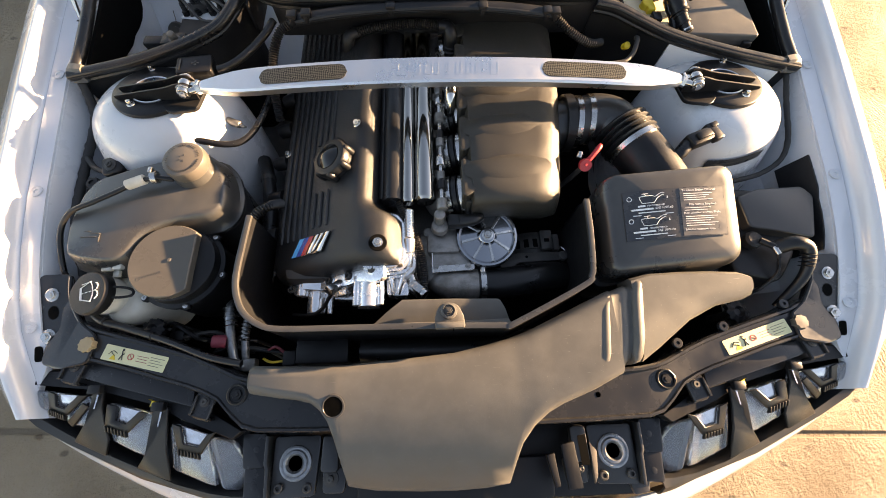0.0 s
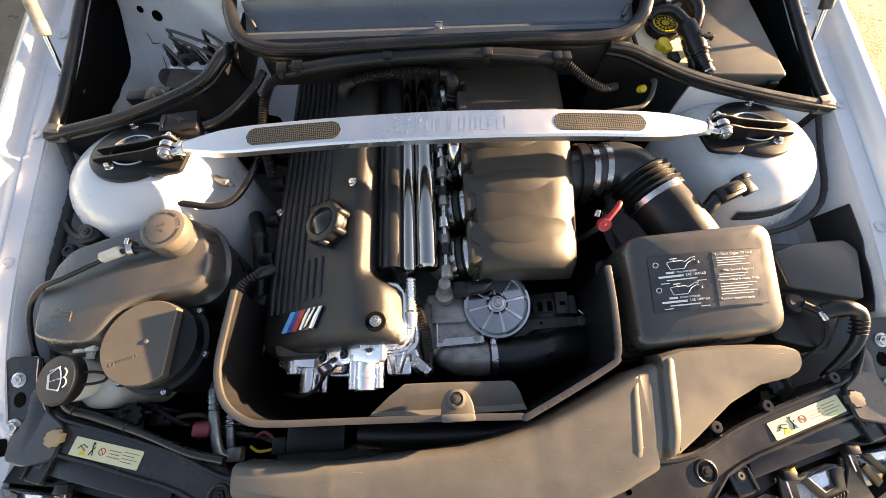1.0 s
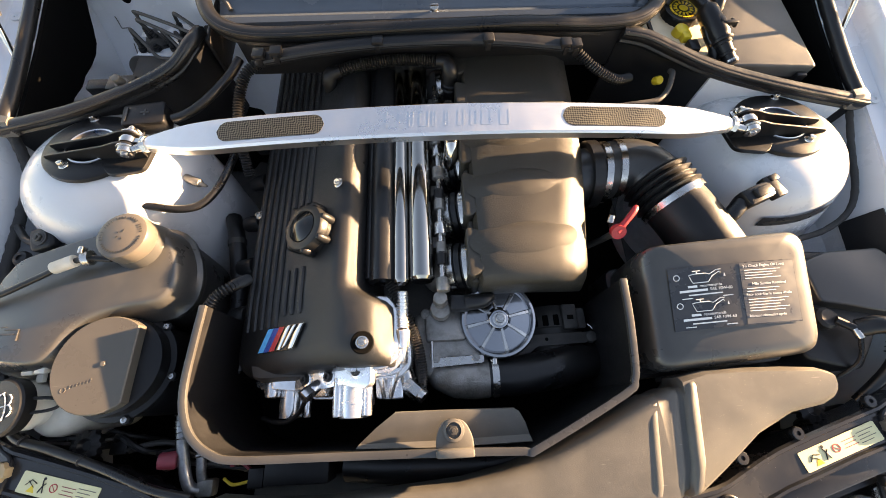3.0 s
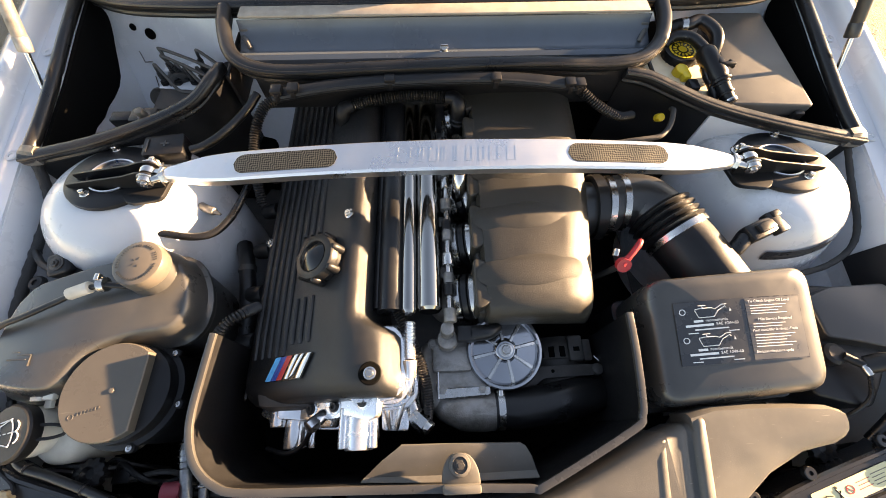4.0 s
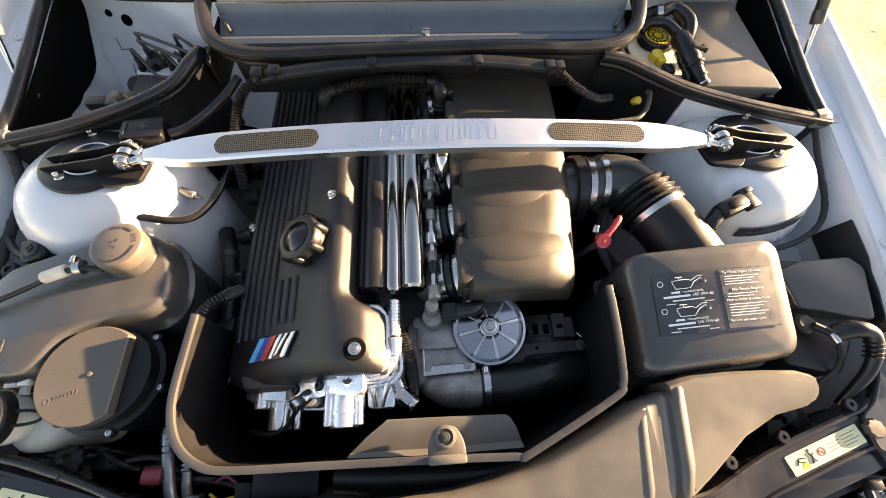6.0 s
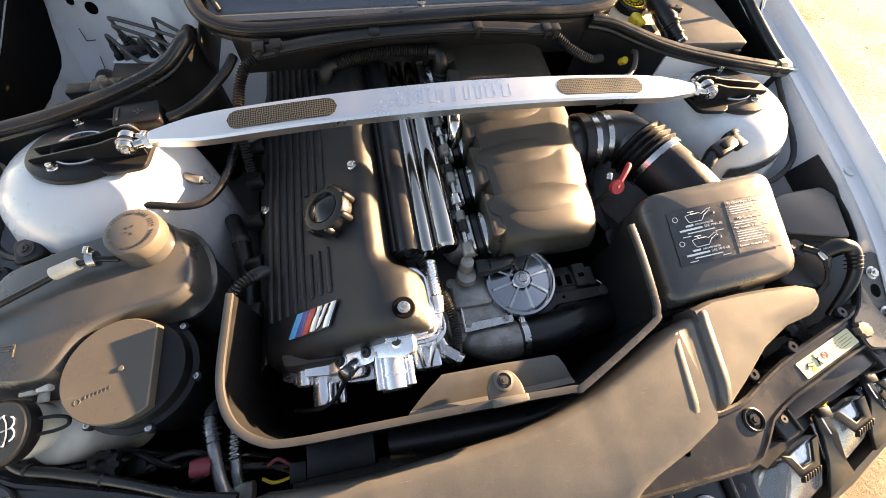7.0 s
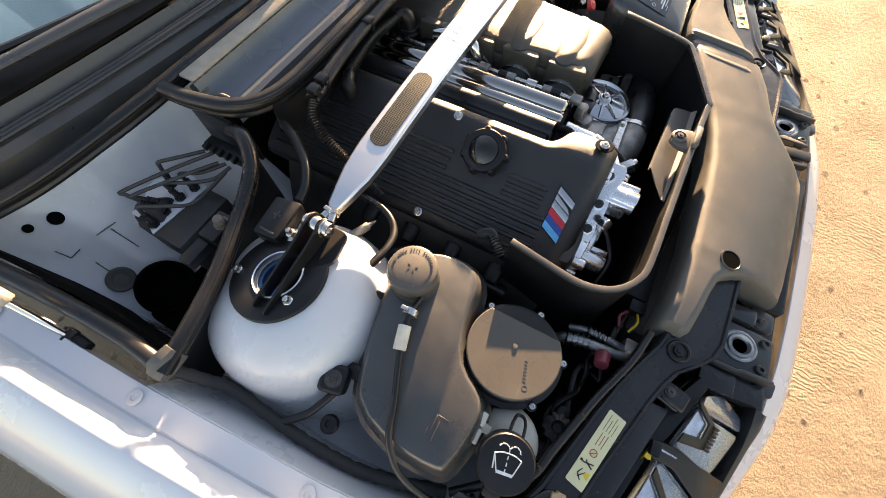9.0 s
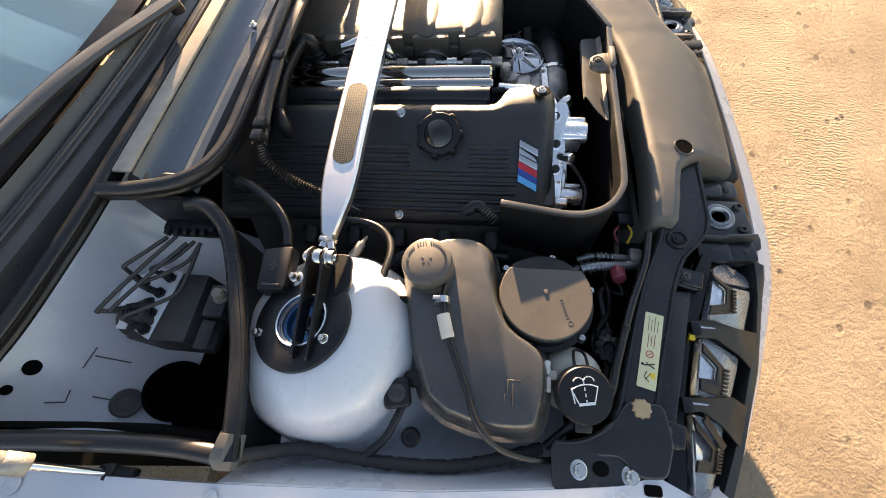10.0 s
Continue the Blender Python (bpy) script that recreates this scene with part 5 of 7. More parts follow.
# ---- fan shroud ----
shroud = thing("fan_shroud", (-0.05, -0.35, 0.56), "black fan shroud wall with a rim paled as if sunlit", "fan shroud")
path = [(-0.338, -0.222), (-0.341, -0.27), (-0.343, -0.325), (-0.337, -0.358), (-0.322, -0.385), (-0.296, -0.404), (-0.262, -0.4115), (-0.15, -0.413), (0.0, -0.415), (0.075, -0.417), (0.092, -0.415), (0.205, -0.360), (0.219, -0.345), (0.224, -0.325), (0.229, -0.27), (0.231, -0.216)]
zs = [0.838, 0.834, 0.829, 0.827, 0.826, 0.826, 0.826, 0.827, 0.829, 0.830, 0.831, 0.836, 0.838, 0.841, 0.849, 0.857]
rest = [0.838, 0.838, 0.838, 0.838, 0.838, 0.838, 0.838, 0.839, 0.841, 0.843, 0.843, 0.850, 0.852, 0.853, 0.856, 0.858]
path = [(-0.02 + (x + 0.02) * (1.36 - z) / (1.36 - o), -0.36 + (y + 0.36) * (1.36 - z) / (1.36 - o)) for (x, y), z, o in zip(path, zs, rest)]
dense = glide([(x, y, z) for (x, y), z in zip(path, zs)], 4)
path, zs = [(p.x, p.y) for p in dense], [p.z for p in dense]
# Paler plastic than the wall stands for sun along the top edge.
part("rim", wall(path, 0.0045, [z - 0.006 for z in zs], zs, 0.0012), TANKBLACK, shroud, "top edge in paler plastic, as if sunlit")
part("wall", wall(path, 0.0035, 0.60, [z - 0.005 for z in zs]), BLACK, shroud)
plate = skin([[(-0.132, -0.409, 0.799), (-0.02, -0.412, 0.801), (0.094, -0.410, 0.803)], [(-0.128, -0.404, 0.797), (-0.01, -0.404, 0.798), (0.092, -0.402, 0.798)],
              [(-0.106, -0.386, 0.8035), (0.0, -0.386, 0.8035), (0.087, -0.386, 0.8020)], [(-0.086, -0.372, 0.8085), (0.0, -0.372, 0.8080), (0.080, -0.374, 0.8055)], [(-0.0815, -0.3685, 0.8080), (0.0, -0.369, 0.8080), (0.0745, -0.3705, 0.8058)], [(-0.0815, -0.3675, 0.800), (0.0, -0.368, 0.800), (0.0745, -0.3695, 0.798)]], 0.0022)
part("fold_plate", plate, FADED, shroud, "folded plate behind the rim")
part("bracket", join(prism(rounded([(-0.030, -0.420), (0.018, -0.420), (0.017, -0.398), (0.006, -0.379), (-0.019, -0.379), (-0.029, -0.396)], 0.010, 5), 0.812, 0.8215, 0.002, 2), box((-0.006, -0.4165, 0.829), (0.046, 0.010, 0.016), 0.003),
                     spin([(0.0135, 0), (0.0130, 0.0035), (0.0095, 0.0045), (0.0090, 0.002), (0, 0.002)], 28, Matrix.Translation((-0.007, -0.392, 0.8215)))), FADED, shroud, "moulded tab that carries the bolt")
part("rim_split", box((-0.001, -0.4185, 0.8300), (0.0012, 0.0125, 0.004), 0, 1), DEEP, shroud)
part("bolt", hexhead((-0.007, -0.392, 0.8235), (0, 0, 1), 0.006, 0.004), IRON, shroud)

# ---- cold air duct ----
duct = thing("air_duct", (0.0, -0.52, 0.70), "wide faded black cold-air duct over the front panel", "air duct")


def duct_main():
    """Lofted along x: each station has its back and front edge and its crown; the top rolls down towards the nose."""
    st = [(-0.330, -0.465, -0.500, 0.776), (-0.322, -0.463, -0.505, 0.789), (-0.28, -0.466, -0.512, 0.795), (-0.25, -0.467, -0.516, 0.797), (-0.225, -0.468, -0.522, 0.798), (-0.210, -0.468, -0.533, 0.799), (-0.198, -0.468, -0.550, 0.799), (-0.188, -0.468, -0.578, 0.800),
          (-0.180, -0.468, -0.615, 0.800), (-0.174, -0.468, -0.650, 0.800), (-0.13, -0.465, -0.659, 0.802), (-0.06, -0.460, -0.663, 0.804), (0.0, -0.455, -0.664, 0.805), (0.05, -0.445, -0.661, 0.806), (0.085, -0.436, -0.655, 0.806),
          (0.092, -0.434, -0.622, 0.806), (0.102, -0.431, -0.592, 0.806), (0.120, -0.425, -0.566, 0.807), (0.142, -0.415, -0.548, 0.8075), (0.165, -0.405, -0.536, 0.808), (0.215, -0.383, -0.517, 0.8112), (0.262, -0.363, -0.495, 0.8125)]

    def top(y, z):
        return z - 0.095 * (max(0.0, -0.47 - y) / 0.19) ** 2.4

    rings = []
    for x, b, f, z in st:
        ring = [(x, b + 0.002, z - 0.060), (x, b + 0.001, z - 0.010), (x, b - 0.004, z - 0.002)]
        for k in np.linspace(0, 1, 9):
            y = (b - 0.014) * (1 - k) + (f + 0.012) * k
            ring.append((x, y, top(y, z)))
        ring += [(x, f + 0.005, top(f + 0.005, z) - 0.003), (x, f + 0.001, top(f, z) - 0.009), (x, f, top(f, z) - 0.018), (x, f + 0.002, top(f, z) - 0.05)]
        rings.append(ring)
    return loft(rings)


main = part("main_duct", duct_main(), FADED, duct, "faded scuffed black duct body", angle=50)
part("drain_hole", done(join(spin([(0.0138, 0.0002), (0.0150, 0.0014), (0.0170, 0.0012), (0.0180, -0.002)], 32, None, None, False)), Matrix.Translation((-0.187, -0.527, 0.7948)) @ Matrix.Rotation(radians(11), 4, "X")), SATIN, main, "round hole rim")
part("hole_plug", done(spin([(0.0148, 0.0009), (0.0, 0.0009)], 28), Matrix.Translation((-0.187, -0.527, 0.7948)) @ Matrix.Rotation(radians(11), 4, "X")), DEEP, main, "dark hole")
def duct_collar():
    """The flexible joint between the duct body and its scoop: two lips with a sunken band and a groove between them."""
    rings = []
    for x, out in ((0.250, -0.006), (0.253, -0.0006), (0.256, 0.0002), (0.263, 0.0002), (0.266, -0.0026), (0.280, -0.0020), (0.292, -0.0026), (0.2955, -0.0060), (0.3015, -0.0060), (0.304, 0.0), (0.308, 0.0006), (0.315, 0.0004), (0.319, -0.004)):
        t = (x - 0.255) / 0.06
        b, f, z = -0.366 + 0.024 * t + out, -0.499 + 0.022 * t - out, 0.811 + 0.004 * t + out
        skew = lambda y: x + 0.16 * (y + 0.34)
        ring = [(skew(b), b, z - 0.06), (skew(b), b, z - 0.014), (skew(b), b - 0.003, z - 0.004), (skew(b), b - 0.011, z)]
        ring += [(skew(y), y, z + 0.0015) for y in np.linspace(b - 0.03, f + 0.03, 5)]
        ring += [(skew(f), f + 0.013, z - 0.001), (skew(f), f + 0.004, z - 0.006), (skew(f), f, z - 0.016), (skew(f), f, z - 0.06)]
        rings.append(ring)
    return loft(rings)


part("collar", duct_collar(), FADED, duct, "flexible joint with two lips", angle=60)


def scoop():
    st = [(0.300, -0.343, -0.478, 0.8125), (0.335, -0.335, -0.455, 0.8135), (0.39, -0.334, -0.415, 0.8155), (0.44, -0.335, -0.392, 0.8170), (0.485, -0.338, -0.384, 0.8178), (0.502, -0.344, -0.376, 0.8180)]
    rings = []
    for x, b, f, z in st:
        drop = 0.06 * (b - f)
        rings.append([(x, b + 0.002, z - 0.05), (x, b, z - 0.008), (x, b - 0.006, z), (x, (b + f) / 2, z - 0.4 * drop), (x, f + 0.008, z - 0.002 - drop), (x, f, z - 0.011 - drop), (x, f + 0.002, z - 0.05 - drop)])
    return loft(rings)


part("scoop", scoop(), FADED, duct, "tapering end of the duct", angle=55)
part("moulding_dot", spin([(0.0065, 0), (0.0060, 0.0008), (0, 0.0009)], 20, Matrix.Translation((0.247, -0.432, 0.8105))), FADED, main)

# ---- coolant tank and neighbours ----
tank = thing("coolant_tank", (-0.52, -0.2, 0.70), "black kidney-shaped coolant expansion tank with a screw cap", "coolant tank")


def tank_shell():
    line = [(-0.650, -0.160), (-0.628, -0.130), (-0.590, -0.114), (-0.540, -0.098), (-0.470, -0.084), (-0.415, -0.094), (-0.386, -0.140), (-0.384, -0.190), (-0.410, -0.220), (-0.470, -0.229), (-0.515, -0.248), (-0.540, -0.286), (-0.575, -0.300), (-0.640, -0.290), (-0.660, -0.268), (-0.662, -0.210)]
    out = [(p.x, p.y) for p in glide([(x, y, 0) for x, y in line + line[:1]], 3)][:-1]
    rings = []
    for z, d in ((-0.16, 0.010), (-0.064, 0.004), (-0.054, 0.001), (-0.048, -0.003), (-0.041, -0.003), (-0.036, 0.003), (-0.022, 0.006), (-0.011, 0.010), (-0.004, 0.0135), (-0.001, 0.016), (0.0, 0.018)):
        rings.append([(x, y, 0.822 + 0.10 * (y + 0.19) * (1 if z > -0.05 else 0.3) + z) for x, y in inset(out, d)])
    return loft(rings)


part("tank_body", tank_shell(), TANKBLACK, tank, "shiny black moulded tank")
part("filler_neck", cyl((-0.453, -0.124, 0.80), (-0.453, -0.124, 0.846), 0.041, 0.034, 32, 0.004), TANKBLACK, tank)
capc = part("tank_cap", spin([(0.0350, 0.842), (0.0358, 0.844), (0.0352, 0.858), (0.0335, 0.862), (0.030, 0.8635), (0.0, 0.8640)], 72, Matrix.Translation((-0.453, -0.124, 0)), lambda a, i: 1 + (0.007 * math.cos(36 * a) if 0 < i < 4 else 0)), BROWNISH, tank, "round grey-brown pressure cap with ridged edge")
for rr, cnt in ((0.0265, 44), (0.006, 5)):
    ring = [box((0, 0, 0), (0.0013, 0.0034, 0.0005), 0, 1, Matrix.Translation((-0.453 + rr * math.cos(a), -0.124 + rr * math.sin(a), 0.8642)) @ Matrix.Rotation(a + math.pi / 2, 4, "Z")) for a in (2 * math.pi * k / cnt for k in range(cnt)) if (a * 3) % 2.1 > 0.25]
    part("raised_print", join(*ring), SATIN, capc, "raised moulded print ring")
part("bleed_hose", tube([(-0.478, -0.150, 0.838), (-0.505, -0.150, 0.845), (-0.535, -0.156, 0.842), (-0.57, -0.170, 0.836), (-0.61, -0.188, 0.832), (-0.65, -0.205, 0.825), (-0.676, -0.24, 0.80), (-0.68, -0.30, 0.76), (-0.655, -0.325, 0.735)], 0.0043, 10, 6), RUBBER, tank, "thin black bleed hose")
part("hose_joint", cyl((-0.522, -0.152, 0.8445), (-0.552, -0.161, 0.8405), 0.0088, n=16, bev=0.001), IVORY, tank, "ivory hose connector")
part("spring_clip", join(cyl((-0.500, -0.149, 0.845), (-0.509, -0.150, 0.8455), 0.0105, n=18), box((-0.505, -0.143, 0.856), (0.006, 0.010, 0.010), 0.001)), ZINC, tank)
part("moulded_mark", join(box((-0.612, -0.246, 0.8166), (0.026, 0.0016, 0.0030), 0.0003, 1), box((-0.603, -0.240, 0.8172), (0.018, 0.0016, 0.0030), 0.0003, 1), box((-0.594, -0.247, 0.8166), (0.0016, 0.016, 0.0030), 0.0003, 1), box((-0.616, -0.236, 0.8176), (0.010, 0.0012, 0.0026), 0.0003, 1)), SATIN, tank, "moulded arrow mark")
sens = thing("level_sensor", (-0.625, -0.10, 0.78), "black sensor plug beside the coolant tank", "sensor")
part("housing", join(done(prism(rounded([(-0.019, -0.018), (0.019, -0.018), (0.019, 0.018), (-0.019, 0.018)], 0.008), -0.035, 0.006, 0.005, 3), pose(-0.621, -0.097, 0.804, 8, -6, 12)), box((-0.600, -0.120, 0.785), (0.020, 0.045, 0.025), 0.005), tube([(-0.605, -0.075, 0.80), (-0.585, -0.070, 0.80), (-0.578, -0.082, 0.795), (-0.590, -0.10, 0.79)], 0.0016, 6, 5)), BLACK, sens)
part("housing_bolt", done(join(spin([(0.0115, 0.006), (0.0115, 0.0075), (0.0075, 0.008), (0, 0.008)], 24), hexhead((0, 0, 0.007), (0, 0, 1), 0.0065, 0.005)), pose(-0.621, -0.097, 0.804, 8, -6, 12)), IRON, sens)
part("screw", join(spin([(0.0125, 0), (0.0125, 0.005), (0.010, 0.008), (0.005, 0.0085), (0.0045, 0.006), (0, 0.006)], 24, Matrix.Translation((-0.671, -0.118, 0.776)))), BLACK, sens)

pump = thing("air_pump", (-0.472, -0.29, 0.66), "round air pump housing with a flat grey lid", "air pump")
part("housing", spin([(0.066, 0.66), (0.068, 0.765), (0.074, 0.767), (0.074, 0.775), (0.067, 0.777), (0.066, 0.795), (0.062, 0.797), (0.0, 0.797)], 56, Matrix.Translation((-0.472, -0.29, 0))), BLACK, pump, "black ribbed drum")
out = [(-0.474 + 0.064 * math.cos(a), -0.290 + 0.064 * math.sin(a)) for a in (radians(52 + k * 256 / 40) for k in range(41))]
plid = part("lid", prism(out, 0.797, 0.813, 0.0015, 1, None, 60), LIDMETAL, pump, "flat grey disc lid with one straight side")
part("centre_rivet", spin([(0.004, 0), (0.003, 0.0018), (0, 0.002)], 14, Matrix.Translation((-0.470, -0.290, 0.813))), BROWNISH, plid)
part("moulded_mark", join(*[box((-0.505 + 0.0042 * k, -0.318 + 0.0012 * k, 0.8134), (0.0012, 0.0042, 0.0003), 0, 1) for k in range(7)], spin([(0.0030, 0), (0.0030, 0.0004), (0.0036, 0.0004), (0.0036, 0)], 18, Matrix.Translation((-0.513, -0.322, 0.813)), None, False)), BROWNISH, plid)
for k in range(6):
    a = radians(47 + 60 * k)
    p = Vector((-0.472 + 0.074 * math.cos(a), -0.29 + 0.074 * math.sin(a), 0.768))
    part("lug", join(cyl(p, p + Vector((0, 0, 0.009)), 0.0065, n=16, bev=0.001)), BLACK, pump)
    part("lug_bolt", spin([(0.0042, 0.009), (0.0042, 0.0112), (0.0022, 0.0115), (0.0018, 0.0095), (0.0, 0.0095)], 14, Matrix.Translation(p)), ZINC, pump)

washer = thing("washer_bottle", (-0.585, -0.335, 0.66), "washer bottle neck with a black printed cap", "washer bottle")
WM = Matrix.Translation((-0.600, -0.338, 0.792)) @ Matrix.Rotation(radians(-12), 4, "Y") @ Matrix.Rotation(radians(6), 4, "X")
part("neck", done(join(spin([(0.030, -0.10), (0.030, -0.03), (0.033, -0.028), (0.033, -0.012), (0.030, -0.010)], 32), spin([(0.046, -0.16), (0.046, -0.062), (0.044, -0.050), (0.038, -0.042), (0.028, -0.038)], 36, Matrix.Translation((0.014, -0.002, 0)))), WM.copy()), IVORY, washer)
part("neck_bracket", done(join(box((0.008, 0.044, -0.012), (0.020, 0.010, 0.008), 0.002), box((0.030, 0.046, -0.012), (0.018, 0.012, 0.009), 0.002), box((0.020, 0.036, -0.020), (0.012, 0.014, 0.006), 0.001)), WM.copy()), IVORY, washer, "pale bracket beside the neck")
part("cap_strap", done(tube([(0.034, 0.009, -0.006), (0.048, 0.008, -0.014), (0.055, 0.004, -0.022), (0.055, -0.004, -0.022), (0.048, -0.008, -0.014), (0.034, -0.009, -0.006)], 0.0022, 8, 5), WM.copy()), BLACK, washer, "black strap loop")
wcap = part("cap", done(join(spin([(0.030, -0.012), (0.036, -0.010), (0.037, 0.004), (0.034, 0.008), (0.0, 0.009)], 40), box((-0.036, 0, -0.004), (0.022, 0.024, 0.010), 0.004)), WM.copy()), BLACK, washer, "black flip cap with a white wiper symbol")
sym = [tube([(-0.018, -0.010, 0), (-0.020, 0.012, 0)], 0.001, 4, 1), tube([(-0.020, 0.010, 0), (-0.010, 0.014, 0), (0, 0.015, 0), (0.010, 0.014, 0), (0.020, 0.010, 0)], 0.001, 4, 3), tube([(0.012, -0.012, 0), (0.020, 0.010, 0)], 0.001, 4, 1),
       tube([(-0.012, -0.012, 0), (-0.020, 0.010, 0)], 0.001, 4, 1), box((0, -0.0125, 0), (0.024, 0.004, 0.001), 0, 1)]
for sx in (-1, 1):
    for k in range(4):
        a = radians(20 + 40 * k)
        sym.append(box((0, 0, 0), (0.0045, 0.0016, 0.001), 0, 1, Matrix.Translation((sx * 0.008 + 0.008 * math.cos(a), 0.018 + 0.008 * math.sin(a), 0)) @ Matrix.Rotation(a + math.pi / 2, 4, "Z")))
for k in range(4):
    sym.append(box((0, 0.018 - 0.009 * k, 0), (0.0016, 0.005, 0.001), 0, 1))
part("wiper_symbol", done(join(*sym), WM @ Matrix.Translation((0, 0.0, 0.0092)) @ Matrix.Rotation(radians(-80), 4, "Z") @ Matrix.Diagonal((0.85, 0.85, 1, 1))), PRINT, wcap, "white printed washer symbol")

# ---- front panel ----
front = thing("front_panel", (0, -0.5, 0.70), "black moulded front panel across the nose", "front panel")


def panel_half(s, side):
    """Rear edge, front edge and height of the panel at stations across one half."""
    st = [(0.645, -0.372, -0.440, 0.759), (0.632, -0.376, -0.443, 0.762), (0.60, -0.390, -0.445, 0.763), (0.546, -0.405, -0.459, 0.763), (0.486, -0.422, -0.477, 0.764), (0.436, -0.438, -0.491, 0.764), (0.405, -0.450, -0.502, 0.765), (0.380, -0.461, -0.514, 0.766),
          (0.355, -0.472, -0.538, 0.767), (0.335, -0.478, -0.554, 0.768), (0.31, -0.482, -0.561, 0.769), (0.25, -0.485, -0.563, 0.769), (0.12, -0.486, -0.565, 0.769), (0.0, -0.487, -0.566, 0.769)]
    rings = []
    for x, b, f, z in st:
        rings.append([(x, b, z - 0.05), (x, b, z - 0.003), (x, b - 0.003, z), (x, b - 0.007, z), (x, b - 0.010, z - 0.005), (x, f + 0.008, z - 0.006), (x, f + 0.0055, z - 0.003),
                      (x, f + 0.002, z - 0.003), (x, f, z - 0.006), (x, f - 0.001, z - 0.03)])
    part("panel", side(loft(rings)), PANEL, front)
    # lower tier before the panel, carrying the lamp clips
    part("lower_tier", side(prism(rounded([(0.640, -0.436), (0.43, -0.488), (0.428, -0.521), (0.578, -0.481), (0.645, -0.462)], 0.004), 0.715, 0.742, 0.0025, 2)), PANEL, front)
    end = prism(rounded([(0.655, -0.298), (0.712, -0.298), (0.716, -0.40), (0.706, -0.440), (0.660, -0.452), (0.650, -0.40)], 0.012), -0.004, 0.002, 0.0015, 1)
    for v in end.verts:
        v.co.z += 0.758 + 0.29 * (v.co.y + 0.362)
    part("end_plate", side(end), PANEL, front)
    arm = prism(rounded([(0.598, -0.402), (0.628, -0.380), (0.645, -0.354), (0.654, -0.337), (0.663, -0.340), (0.671, -0.356), (0.668, -0.386), (0.691, -0.412), (0.688, -0.446), (0.650, -0.456), (0.600, -0.448)], 0.010, 4), -0.010, 0.006, 0.003, 2)
    for v in arm.verts:
        v.co.z += 0.757 + 0.16 * max(0.0, v.co.y + 0.40) - 0.22 * max(0.0, v.co.x - 0.63)
    part("end_arm", side(arm), PANEL, front, "black moulded arm that runs up to the wing", angle=18)
    part("end_lip", side(tube([(0.628, -0.384, 0.762), (0.646, -0.356, 0.766), (0.656, -0.330, 0.770), (0.659, -0.302, 0.775)], 0.0035, 8, 4)), PANEL, front)
    part("panel_bolt", side(hexhead((0.689, -0.400, 0.7485), (0, -0.28, 1), 0.0095, 0.007)), ZINC, front, "zinc hexagon bolt")
    part("panel_bolt", side(hexhead((0.687, -0.332, 0.7685), (0, -0.28, 1), 0.0085, 0.006)), ZINC, front, "zinc hexagon bolt")
    part("slot", side(done(spin([(0.0105, 0), (0.0, 0.0004)], 24), Matrix.Translation((0.6835, -0.3615, 0.7608)) @ Matrix.Rotation(radians(16), 4, "X") @ Matrix.Diagonal((0.85, 1.1, 1, 1)))), DEEP, front)
    tag = frame_at((-0.584, -0.441, 0.7590), (0.972, -0.235, 0), (0.235, 0.972, 0)) if s < 0 else frame_at((0.470, -0.470, 0.7590), (0.960, 0.28, 0), (-0.28, 0.960, 0)) @ Matrix.Diagonal((1.16, 1, 1, 1))
    st = part("warning_sticker", done(prism(rounded([(0, 0), (0.110, 0), (0.110, 0.025), (0, 0.025)], 0.002), 0, 0.0006), tag.copy()), PALE, front, "pale yellow warning sticker with small symbols")
    part("symbol", done(join(tube([(0.010, 0.010, 0.001), (0.016, 0.017, 0.001), (0.024, 0.014, 0.001)], 0.0006, 4, 1), tube([(0.012, 0.015, 0.001), (0.022, 0.009, 0.001)], 0.0005, 4, 1), tube([(0.030, 0.005, 0.001), (0.033, 0.013, 0.001), (0.031, 0.019, 0.001)], 0.0010, 4, 1),
                             tube([(0.036, 0.005, 0.001), (0.033, 0.013, 0.001), (0.036, 0.016, 0.001)], 0.0008, 4, 1), spin([(0.0018, 0), (0.0018, 0.0006), (0, 0.0006)], 10, Matrix.Translation((0.032, 0.021, 0.0006)))), tag.copy()), BLACK, st)
    part("symbol", done(prism([(0.014, 0.003), (0.025, 0.003), (0.0195, 0.012)], 0.0006, 0.0009), tag.copy()), YELLOW, st, "yellow warning triangle")
    part("symbol", done(join(spin([(0.0042, 0.0006), (0.0042, 0.0011), (0.0052, 0.0011), (0.0052, 0.0006)], 22, Matrix.Translation((0.048, 0.013, 0)), None, False), tube([(0.045, 0.016, 0.0009), (0.051, 0.010, 0.0009)], 0.0005, 4, 1)), tag.copy()), RED, st, "red prohibition ring")
    part("print_lines", done(join(*[box((0.068, 0.017 - 0.0042 * k, 0.0007), (0.020 - 0.004 * (k % 2), 0.0009, 0.0003), 0, 1) for k in range(3)]), tag.copy()), DULLRED, st)
    part("print_lines", done(join(*[box((0.093 - 0.003 * (k % 2), 0.019 - 0.0042 * k, 0.0007), (0.024 - 0.006 * (k % 2), 0.0008, 0.0003), 0, 1) for k in range(4)]), tag.copy()), BROWNISH, st)
    part("bump_stop", side(spin([(0.012, 0), (0.0125, 0.008), (0.0115, 0.011), (0, 0.0115)], 32, Matrix.Translation((0.608, -0.418, 0.757)), lambda a, i: 1 + (0.07 * (1 if math.cos(9 * a) > 0.2 else -1) if i < 3 else 0))), TAN if s < 0 else BROWNISH, front, "dusty rubber bump stop")
